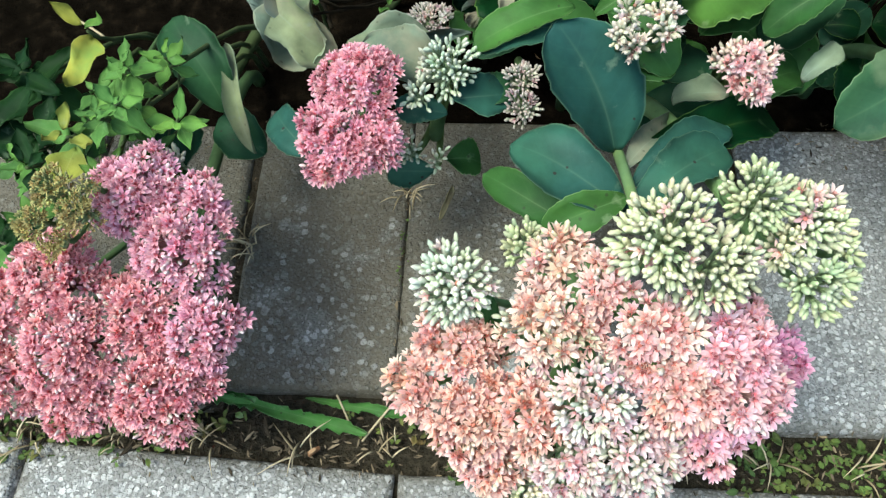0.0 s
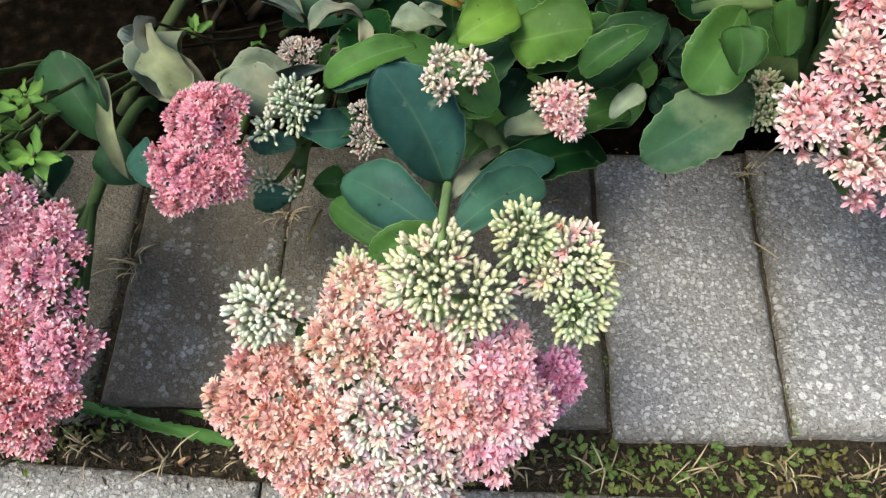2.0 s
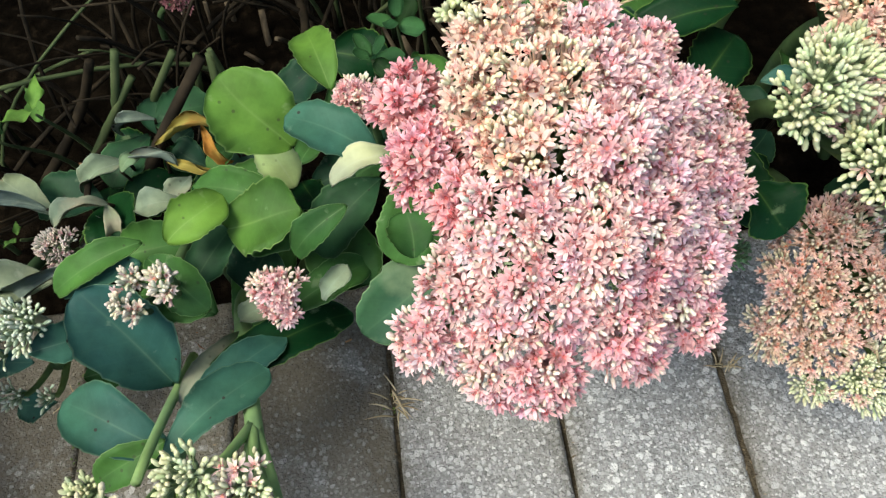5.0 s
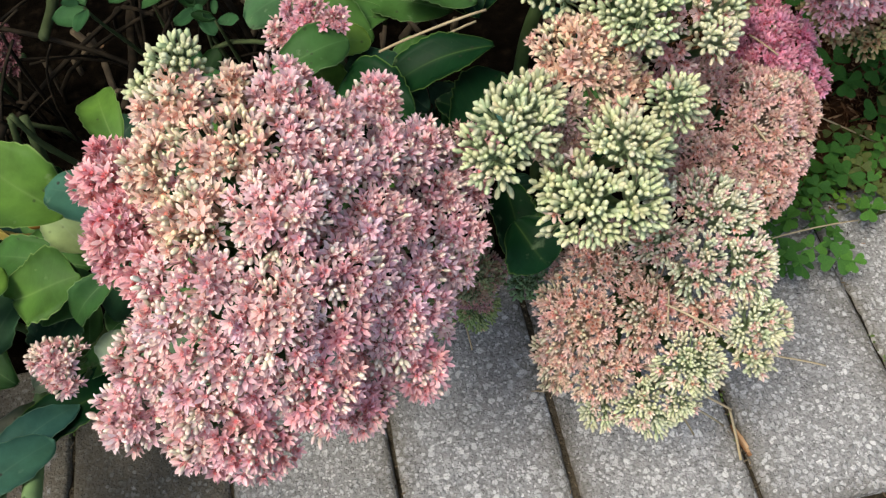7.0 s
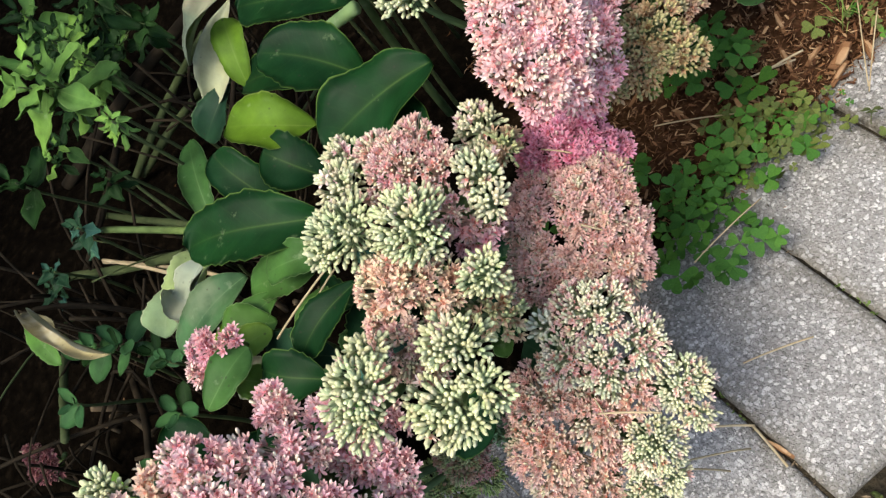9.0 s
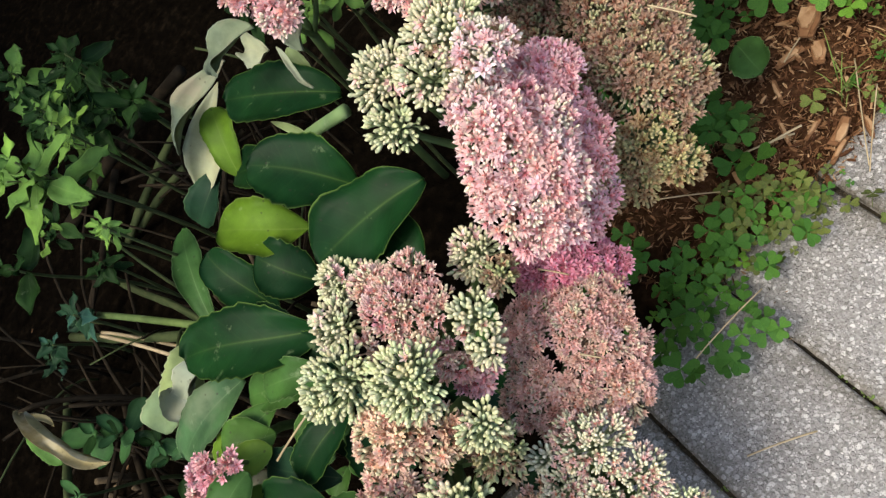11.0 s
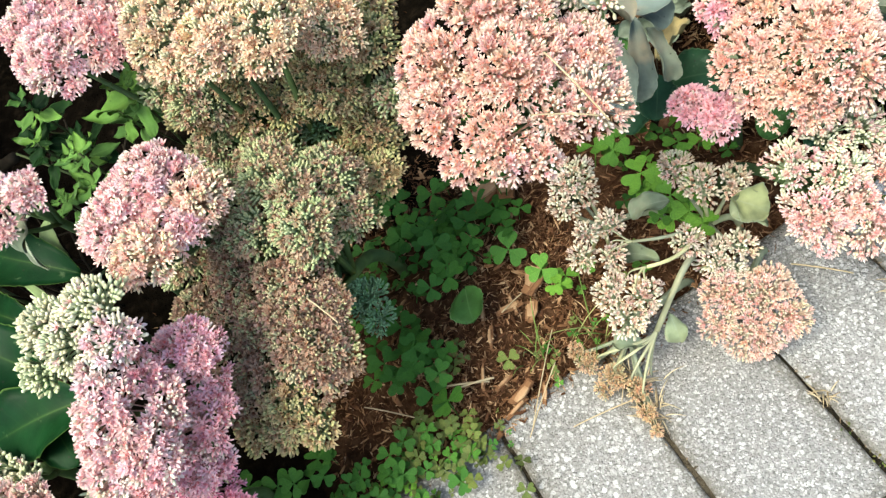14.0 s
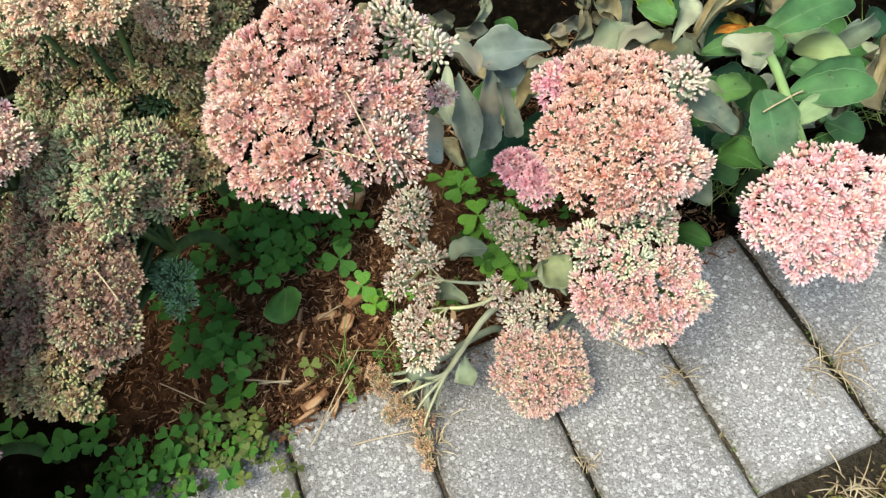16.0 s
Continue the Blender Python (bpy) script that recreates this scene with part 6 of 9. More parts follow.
leaf(p, (1.191, 0.155, 0.160), (1.173, 0.180, 0.160), 0.0169, "mid", 0.12, 0)
leaf(p, (1.170, 0.241, 0.170), (1.192, 0.195, 0.150), 0.0279, "grey", 0.15, 0)
leaf(p, (1.283, 0.202, 0.170), (1.256, 0.226, 0.170), 0.0169, "palegreen", 0.12, 0)
leaf(p, (1.205, 0.158, 0.190), (1.232, 0.159, 0.195), 0.0139, "palegreen", 0.12, 0)
leaf(p, (1.206, 0.144, 0.180), (1.207, 0.193, 0.215), 0.0069, "stem", 0.12, 0)
leaf(p, (1.223, 0.183, 0.180), (1.240, 0.171, 0.170), 0.0168, "mid2", 0.12, 0)
leaf(p, (1.205, 0.199, 0.180), (1.186, 0.214, 0.170), 0.0210, "mid2", 0.12, 0)
leaf(p, (1.336, 0.232, 0.150), (1.300, 0.233, 0.150), 0.0203, "grey", 0.12, 0)
leaf(p, (1.192, 0.324, 0.160), (1.203, 0.294, 0.160), 0.0194, "mid2", 0.12, 0)
leaf(p, (1.282, 0.172, 0.160), (1.318, 0.211, 0.160), 0.0153, "withered", 0.12, 0)
leaf(p, (1.248, 0.191, 0.170), (1.264, 0.175, 0.150), 0.0151, "withered", 0.12, 0)
leaf(p, (1.218, 0.159, 0.170), (1.197, 0.170, 0.170), 0.0181, "mid2", 0.12, 0)
stalk(p, 0.006)

def fan(p, start, over, fork, width, tips):
    """A pale bent stem that divides into thin stalks."""
    start, over, fork = np.array(start), np.array(over), np.array(fork)
    line = bezier(start, start + (over - start) * 0.7, over, fork, 12)
    v, t = tube(line, np.linspace(width, width * 0.8, 12), 8)
    build("stem", v, t, LEAF["stempale"], p["root"], "", p["base"], [("leafmap", np.tile((0.5, 0.5, 0.5), (len(v), 1)))])
    for q in tips:
        q = np.array(q)
        line = bezier(fork, fork + (fork - over) * 0.25, q + np.array([0, 0, 0.012]), q, 8)
        v, t = tube(line, np.linspace(width * 0.55, width * 0.3, 8), 6)
        build("branch", v, t, LEAF["stempale"], p["root"], "", p["base"], [("leafmap", np.tile((0.5, 0.5, 0.5), (len(v), 1)))])


p = plant("drying stonecrop spray with cream buds over mulch", 1.03, 0.26)
lobe(p, 0.972, 0.279, 0.090, 0.0207, "greyw2", 1.16, 1.0)
lobe(p, 0.982, 0.286, 0.092, 0.0136, "greyw2", 1.16, 1.0)
lobe(p, 0.958, 0.270, 0.085, 0.0135, "greyw2", 1.16, 1.0)
lobe(p, 0.956, 0.239, 0.085, 0.0113, "greyw2", 1.16, 1.0)
lobe(p, 0.975, 0.236, 0.085, 0.0122, "greyw2", 1.16, 1.0)
lobe(p, 0.943, 0.227, 0.080, 0.0122, "greyw2", 1.16, 1.0)
lobe(p, 0.961, 0.213, 0.080, 0.0120, "greyw2", 1.16, 1.0)
leaf(p, (1.016, 0.219, 0.090), (0.988, 0.229, 0.085), 0.0207, "grey", 0.12, 0)
leaf(p, (0.988, 0.199, 0.060), (0.971, 0.222, 0.060), 0.0176, "grey", 0.12, 0)
stalk(p, 0.003, "stemdry")

p = plant("withering stonecrop spray with tan heads on pavers", 1.01, 0.2)
lobe(p, 0.943, 0.182, 0.095, 0.0163, "greyw2", 1.16, 1.0)
lobe(p, 0.956, 0.168, 0.093, 0.0161, "greyw2", 1.16, 1.0)
lobe(p, 0.940, 0.164, 0.088, 0.0170, "greyw2", 1.16, 1.0)
lobe(p, 0.903, 0.182, 0.022, 0.0103, "dryb", 1.1, 0.8)
lobe(p, 0.912, 0.162, 0.020, 0.0110, "dryb", 1.1, 0.8)
lobe(p, 0.921, 0.143, 0.018, 0.0100, "dryb", 1.1, 0.8)
lobe(p, 0.901, 0.159, 0.016, 0.0085, "dryb", 1.1, 0.8)
lobe(p, 0.916, 0.127, 0.014, 0.0083, "dryb", 1.1, 0.8)
lobe(p, 0.901, 0.192, 0.030, 0.0077, "dryb", 1.1, 0.8)
lobe(p, 0.914, 0.112, 0.010, 0.0057, "dryb", 1.1, 0.8)
leaf(p, (0.944, 0.160, 0.040), (0.926, 0.176, 0.035), 0.0174, "grey", 0.12, 0)
leaf(p, (0.970, 0.165, 0.050), (0.966, 0.150, 0.030), 0.0172, "grey", 0.12, 0)
stalk(p, 0.0032, "stemdry")
fan(p, (1.008, 0.184, 0.066), (0.992, 0.174, 0.08), (0.955, 0.160, 0.048), 0.0027, ((0.910, 0.178, 0.026), (0.915, 0.166, 0.020), (0.922, 0.153, 0.016), (0.936, 0.148, 0.014), (0.922, 0.140, 0.012)))
fan(p, (1.017, 0.188, 0.080), (0.992, 0.178, 0.086), (0.972, 0.186, 0.088), 0.0016, ((0.958, 0.190, 0.083), (0.956, 0.178, 0.084), (0.962, 0.170, 0.084)))
fan(p, (1.012, 0.195, 0.080), (0.994, 0.200, 0.084), (0.978, 0.212, 0.082), 0.0014, ((0.966, 0.222, 0.078), (0.971, 0.230, 0.079), (0.956, 0.216, 0.076)))

p = plant("faded cream stonecrop buds among clover", 1.07, 0.215)
lobe(p, 1.034, 0.231, 0.105, 0.0144, "greyw2", 1.16, 1.0)
lobe(p, 1.039, 0.208, 0.104, 0.0166, "greyw2", 1.16, 1.0)
lobe(p, 1.056, 0.197, 0.100, 0.0149, "greyw2", 1.16, 1.0)
lobe(p, 1.007, 0.186, 0.085, 0.0133, "greyw2", 1.16, 1.0)
lobe(p, 1.022, 0.168, 0.068, 0.0185, "dustycream", 0.92, 0.9)
lobe(p, 1.036, 0.166, 0.072, 0.0134, "greyw2", 1.16, 1.0)
leaf(p, (1.039, 0.181, 0.090), (1.061, 0.176, 0.090), 0.0305, "grey", 0.12, 0)
stalk(p, 0.003, "stemdry")

p = plant("small salmon stonecrop head lying on the pavers", 1.07, 0.185)
lobe(p, 1.011, 0.147, 0.058, 0.0217, "salmon", 1.04, 0.98)
lobe(p, 1.029, 0.130, 0.055, 0.0256, "salmon", 1.04, 0.98)
lobe(p, 1.011, 0.120, 0.046, 0.0248, "salmon", 1.04, 0.98)
lobe(p, 1.032, 0.115, 0.048, 0.0189, "salmon", 1.04, 0.98)
lobe(p, 0.995, 0.138, 0.046, 0.0168, "salmon", 1.04, 0.98)
stalk(p, 0.003, "stemdry")

# ---- bed, weeds and litter ----


def dead_stem(p, width=0.0028):
    kids = [o for o in p["root"].children if o.name.startswith("leaf")]
    tips = [np.array(p["base"]) + np.mean([v.co[:] for v in list(o.data.vertices)[:7]], axis=0) for o in kids]
    mid = np.mean(tips, axis=0)
    line = bezier(p["base"], p["base"] + np.array([0, 0, 0.6 * mid[2]]), (p["base"] + mid) / 2 + np.array([0, 0, 0.5 * mid[2]]), mid, 10)
    v, t = tube(line, np.linspace(width, width * 0.7, 10), 7)
    build("stem", v, t, SHADED_STALK, p["root"], "", p["base"])
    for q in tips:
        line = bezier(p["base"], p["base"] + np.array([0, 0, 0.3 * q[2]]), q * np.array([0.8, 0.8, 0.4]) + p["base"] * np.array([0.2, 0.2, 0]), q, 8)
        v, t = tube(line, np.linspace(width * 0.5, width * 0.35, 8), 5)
        build("branch", v, t, SHADED_STALK, p["root"], "", p["base"])


# Some mixes hold leaves whose colour carries the bed's shade.
HERB = {"herb": ("herb", "herb"), "herb_shaded": ("herb_shaded", "herb_shaded"), "herby": ("yellow", "herb"), "herbshade": ("herb_shaded", "herb"), "clv": ("mint", "herb_shaded"), "bluelf": ("dark", "blue")}


def herb(x, y, z, n, spread, size, kind, label):
    """A leafy shoot: a thin stem up to x, y, z that forks into rosettes of crossed leaf pairs."""
    rng = np.random.default_rng(int(abs(x * 7919 + y * 104729 + z * 9973) * 1000) % 100000)
    base = np.array([x + rng.uniform(-0.02, 0.02), max(y, 0.22) + rng.uniform(0.01, 0.05), -0.012])
    top = np.array([x, y, z])
    ob = root("herb_shoot", base, label, "plant", "herb shoots in the bed")
    line = bezier(base, base + np.array([0, 0, 0.5 * z]), top - np.array([0, -0.01, 0.3 * z]), top - np.array([0, 0, 0.004]), 9)
    v, t = tube(line, np.linspace(0.0022, 0.001, 9), 6)
    build("stem", v, t, STEM_OLD, ob, "", base)
    mats = HERB[kind]
    tips = max(1, round(n / 8))
    for j in range(tips):
        w = 2.4 * j + rng.uniform(-0.4, 0.4)
        rad = spread * math.sqrt(j / tips)
        away = np.array([math.cos(w), math.sin(w), 0])
        c = top + away * rad + np.array([0, 0, (-0.6 * rad + rng.uniform(-0.4, 0.1) * spread) * (j > 0)])
        axis = unit(np.array([0, -0.3, 1.0]) + away * (0.5 * j / tips) + rng.normal(0, 0.15, 3))
        e1 = unit(np.cross(axis, (0.9, 0.3, 0.1)))
        e2 = np.cross(axis, e1)
        if j:
            foot = line[5] + (top - line[5]) * rng.uniform(0, 0.6)
            tv, tt = tube(bezier(foot, foot + (c - foot) * 0.5 - np.array([0, 0, 0.002]), c - axis * 0.008, c - axis * 0.002, 5), 0.0007, 4)
            build("branch", tv, tt, STEM_OLD, ob, "", base)
        turn = rng.uniform(0, 6.28)
        for i in range(math.ceil(n / tips)):
            tier = i // 2
            a = turn + 1.57 * tier + math.pi * (i % 2) + rng.uniform(-0.3, 0.3)
            rise = (0.9, 0.35, 0.0, -0.3, -0.45)[min(tier, 4)] + rng.uniform(-0.2, 0.2)
            d = unit((e1 * math.cos(a) + e2 * math.sin(a)) + axis * rise)
            s0 = c - axis * (0.3 * size * tier) + d * 0.0012
            ln = size * (0.62, 1.0, 1.25, 1.35, 1.3)[min(tier, 4)] * rng.uniform(0.8, 1.2)
            lv, lt, lm = leaf_arrays(s0, s0 + d * ln, ln * rng.uniform(0.5, 0.66), -0.06, rng.uniform(-20, 20), kind != "clv", 0.9, 0.0006, 9 if kind == "clv" else 11, 5, i + 31 * j, 0.14 if kind != "clv" else 0.05, crumple=0.035 if kind != "clv" else 0.0, ovate=kind != "clv")
            build("leaf", lv, lt, LEAF[mats[0] if rng.uniform() < 0.72 else mats[1]], ob, "", base, [("leafmap", lm)])


def heart():
    """Outline of half a clover leaflet from its foot at the origin along x to the notch at the far end."""
    return [(0.0, 0.0), (0.16, 0.12), (0.34, 0.31), (0.52, 0.47), (0.72, 0.55), (0.89, 0.5), (0.985, 0.36), (0.99, 0.2), (0.93, 0.07), (0.83, 0.0)]


def trefoil(kind, seed):
    rng = np.random.default_rng(seed)
    vs, ts, ms = [], [], []
    pts = heart()
    for k in range(3):
        w = 2 * math.pi * k / 3 + rng.uniform(-0.12, 0.12)
        dip = rng.uniform(-0.15, 0.12)
        for layer in (0.0, -0.05):
            o = len(vs)
            spine = np.linspace(0.04, 0.82, len(pts))
            for sgn in (1, -1):
                for (x, y), sx in zip(pts, spine):
                    for q, m in ((0.0, 0.15), (0.55, 0.5), (1.0, 0.97)):
                        px, py = sx + (x - sx) * q, sgn * y * q
                        pz = 0.10 * abs(py) + dip * px * px + layer * (1 - 0.7 * q)
                        vs.append((px * math.cos(w) - py * math.sin(w), px * math.sin(w) + py * math.cos(w), pz))
                        ms.append((px, m, 0.5))
            m = len(pts)
            for half in range(2):
                for i in range(m - 1):
                    for j in range(2):
                        q = o + half * m * 3 + i * 3 + j
                        tr = [(q, q + 3, q + 1), (q + 1, q + 3, q + 4)]
                        ts += tr if (half == 0) == (layer == 0) else [(a, c, b) for a, b, c in tr]
    v, t = tube([(0, 0, -0.02), (0.05, 0.08, -0.7), (0.0, 0.2, -1.4)], [0.035, 0.04, 0.045], 5)
    o = len(vs)
    vs += [tuple(q) for q in v]
    ts += [tuple(int(a) + o for a in q) for q in t]
    ms += [(0.5, 0.5, 0.5)] * len(v)
    ob = build("clover_leaf", vs, ts, LEAF[kind], attrs=[("leafmap", ms)])
    me = ob.data
    bpy.data.objects.remove(ob)
    return me


TREFOIL = {k: [trefoil(k, 11 * i + 3) for i in range(4)] for k in ("clover", "clover2", "weed")}


def clover_plant(x, y, label):
    return root("clover", (x, y, -0.012), label, "plant", "clover on the mulch")


def clover_leaf(c, x, y, z, size, kind):
    rng = random.Random(int(abs(x * 7919 + y * 104729) * 1000))
    ob = new("clover_leaf", rng.choice(TREFOIL[kind]))
    ob.parent = c
    ob.location = Vector((x, y, z)) - c.location
    ob.rotation_euler = (rng.uniform(-0.35, 0.65), rng.uniform(-0.45, 0.45), rng.uniform(0, 6.28))
    s = size * 0.6 * rng.uniform(0.8, 1.25)
    ob.scale = (s, s, s)


def straw(a, b, r, label):
    a, b = np.asarray(a), np.asarray(b)
    m = (a + b) / 2 + np.array([0.02, 0.03, 0.05]) * np.linalg.norm(b - a)
    v, t = tube(bezier(a, a * 0.6 + m * 0.4, m * 0.5 + b * 0.5, b, 7), r, 5)
    tagged(build("straw", v, t, STRAW, offset=a), label, "straw", "loose straws")


def shred(rng, p, ln, wd, th, yaw, pitch, ends=(0.3, 0.2)):
    """A splinter: a tapered, slightly bent six-sided bar."""
    f = np.array([math.cos(yaw) * math.cos(pitch), math.sin(yaw) * math.cos(pitch), math.sin(pitch)])
    s = unit(np.cross(f, (0, 0, 1)))
    u = np.cross(s, f)
    vs = []
    for k, w in ((-0.5, ends[0]), (-0.05, 1.0), (0.5, ends[1])):
        c = p + f * (k * ln) + s * rng.uniform(-0.15, 0.15) * wd
        for a, b in ((-1, -0.6), (1, -0.8), (0.9, 0.8), (-0.8, 1)):
            vs.append(c + s * (a * wd * 0.5 * w) + u * (b * th * 0.5))
    ts = []
    for i in range(2):
        for k in range(4):
            q, r = i * 4 + k, i * 4 + (k + 1) % 4
            ts += [(q, r, q + 4), (r, r + 4, q + 4)]
    ts += [(0, 2, 1), (0, 3, 2), (8, 9, 10), (8, 10, 11)]
    return np.array(vs), np.array(ts)


def chip(x, y, z, ln, wd, ang, label):
    rng = np.random.default_rng(int(abs(x * 9973 + y * 7919) * 1000))
    pieces = [shred(rng, np.array([x, y, z]) + np.array([0, 0, 0.0012 * i]) + rng.normal(0, 0.1 * wd, 3) * np.array([1, 1, 0]), ln * q, wd * (0.75 if i else 1), max(0.0015, wd * 0.2), radians(ang), rng.uniform(-0.06, 0.06), (rng.uniform(0.5, 0.9), rng.uniform(0.5, 0.9))) for i, q in enumerate((1, 0.8, 0.6))]
    v, t = joined(pieces)
    tagged(build("wood_chip", v, t, CHIP, offset=(x, y, z), smooth=False), label, "wood chip", "wood chips in the mulch")


def blades(x, y, n, size, flat, seed):
    rng = np.random.default_rng(seed)
    out = []
    for i in range(n):
        a = rng.uniform(0, 6.28)
        ln = size * rng.uniform(0.4, 1.2)
        s = np.array([x, y, 0.0]) + np.array([rng.normal(0, 0.22), rng.normal(0, 0.22), 0]) * size
        up = rng.uniform(0.05, 0.3) if flat else rng.uniform(0.5, 1.3)
        e = s + np.array([math.cos(a), math.sin(a), up]) * ln
        m = (s + e) / 2 + np.array([0, 0, 0.25 * ln])
        out.append(tube(bezier(s - np.array([0, 0, 0.004]), s * 0.4 + m * 0.6, m, e, 5), np.array([0.0004, 0.0006, 0.0005, 0.0004, 0.0001]), 4))
    return joined(out)


def tuft(x, y, n, size, label):
    v, t = blades(x, y, n, size, True, int(abs(x * 7919 + y * 997) * 1000))
    tagged(build("dry_grass", v, t, STRAW, offset=(x, y, 0)), label, "dry grass", kind="stuff")


def grass(x, y, n, size, label):
    v, t = blades(x, y, n, size, False, int(abs(x * 7919 + y * 997) * 1000))
    tagged(build("grass", v, t, GRASS, offset=(x, y, 0)), label, "grass", kind="stuff")


def fibre_bit(rng, p, ln, wd, yaw, pitch):
    """A thin torn fibre of bark: a tapered four-sided sliver."""
    f = np.array([math.cos(yaw) * math.cos(pitch), math.sin(yaw) * math.cos(pitch), math.sin(pitch)])
    s = unit(np.cross(f, (0, 0, 1)))
    u = np.cross(s, f)
    m = p + s * rng.uniform(-0.12, 0.12) * ln
    vs = [p - f * ln * 0.5, m + s * wd * 0.5, m + u * wd * 0.4, m - s * wd * 0.5, m - u * wd * 0.4, p + f * ln * 0.5]
    ts = []
    for k in range(4):
        n = (k + 1) % 4
        ts += [(0, 1 + n, 1 + k), (5, 1 + k, 1 + n)]
    return np.array(vs), np.array(ts)


def mulch():
    """Shredded bark: mostly thin fibres and crumbs, with some flat splinters."""
    rng = np.random.default_rng(77)
    out = []

    def lay(n, x0, x1, y0, y1, keep, big=1.0, flat=0.25):
        for i in range(n):
            x, y = rng.uniform(x0, x1), rng.uniform(y0, y1)
            if keep < rng.uniform():
                continue
            at = np.array([x, y, rng.uniform(-0.012, 0.003)])
            if rng.uniform() > flat:
                ln = rng.uniform(0.002, 0.010) * big * (2.0 if rng.uniform() < 0.08 else 1)
                out.append(fibre_bit(rng, at, ln, rng.uniform(0.0004, 0.0012), rng.uniform(0, 6.28), rng.normal(0, 0.3)))
            else:
                ln = rng.uniform(0.0025, 0.009) * big * (1.7 if rng.uniform() < 0.07 else 1)
                out.append(shred(rng, at, ln, ln * rng.uniform(0.12, 0.4), rng.uniform(0.0005, 0.0014), rng.uniform(0, 6.28), rng.normal(0, 0.25), (rng.uniform(0.2, 0.9), rng.uniform(0.2, 0.9))))

    lay(17000, 0.68, 1.22, 0.178, 0.48, 0.9)
    lay(4500, 0.78, 0.96, 0.18, 0.34, 1.0, 0.8, 0.4)
    lay(1200, 0.70, 1.7, 0.45, 1.2, 0.8, 1.2)
    lay(120, -0.3, 0.7, 0.2, 0.9, 0.5)
    lay(300, -0.3, 1.3, 0.15, 0.2, 0.6, 0.6)
    v, t = joined(out)
    v[:, 2] = np.maximum(v[:, 2], -0.016)
    tagged(build("mulch", v, t, CHIP, smooth=False), "loose reddish-brown shredded wood mulch", "mulch", kind="stuff")


mulch()


def litter():
    """Crumbs of dry stalk, moss and soil in the gap between the two rows of pavers and along the joints."""
    rng = np.random.default_rng(52)
    out = []
    for i in range(6800):
        x, y = rng.uniform(-0.3, 1.55), rng.normal(-0.016, 0.010)
        y -= 0.010 * max(0.0, x)
        z = rng.uniform(-0.011, -0.001)
        big = 1.0
        if i % 7 < 2:
            k = rng.integers(-2, 14)
            x, y = 0.102 * k + rng.normal(0, 0.0016), rng.uniform(0.0, 0.198)
            if noise.noise((k * 3.7, y * 24, 0.4)) < -0.05:
                continue
            if rng.uniform() < 0.25:
                x += rng.normal(0, 0.006)
            z, big = rng.uniform(-0.004, 0.0008), 0.55
        elif i % 7 == 2:
            x, y, z, big = rng.uniform(-0.3, 0.75), 0.197 - abs(rng.normal(0, 0.02)), 0.0012, 0.5
            if noise.noise((x * 11, y * 30, 2.4)) < 0.05:
                continue
        ln = rng.uniform(0.0015, 0.0055) * big * (1.8 if rng.uniform() < 0.1 else 1)
        out.append(shred(rng, np.array([x, y, z]), ln, ln * rng.uniform(0.1, 0.45), rng.uniform(0.0004, 0.0016) * big, rng.uniform(0, 6.28), rng.normal(0, 0.2)))
    v, t = joined(out)
    tagged(build("litter", v, t, LITTER, smooth=False), "brown crumbs and dry bits in the paving joints", "litter", kind="stuff")


litter()


def gap_weeds():
    """Low creeping weeds in the gap between the two rows of pavers, and moss in the joints."""
    rng = np.random.default_rng(31)
    vs, ts, ms, o = [], [], [], 0
    for i in range(4800):
        x = rng.uniform(-0.25, 1.5)
        y = rng.normal(-0.014, 0.009)
        ln, z = rng.uniform(0.002, 0.0065), rng.uniform(-0.010, 0.0)
        if i % 4 == 0:
            k = rng.integers(-2, 14)
            x, y = 0.102 * k + rng.normal(0, 0.0015), rng.uniform(0.0, 0.195)
            if noise.noise((k * 5.3, y * 17, 3.9)) < 0.16:
                continue
            ln, z = rng.uniform(0.0012, 0.003), rng.uniform(-0.004, 0.0012)
        elif y < -0.033 or y > 0.001 or noise.noise((x * 14, y * 30, 0.7)) < -0.32:
            continue
        else:
            y -= 0.012 * max(0.0, x)
        a = rng.uniform(0, 6.28)
        s = np.array([x, y, z])
        v, t, m = leaf_arrays(s, s + np.array([math.cos(a) * ln, math.sin(a) * ln, rng.uniform(-0.2, 0.6) * ln]), ln * rng.uniform(0.4, 0.7), 0.1, rng.uniform(-40, 40), False, 0.9, 0.0003, 5, 3, i, 0.1)
        vs.append(v)
        ts.append(t + o)
        ms.append(m)
        o += len(v)
    ob = build("gap_weeds", np.concatenate(vs), np.concatenate(ts), LEAF["weed"], attrs=[("leafmap", np.concatenate(ms))])
    tagged(ob, "tiny olive weeds and moss between grey pavers", "weeds", kind="stuff")


gap_weeds()


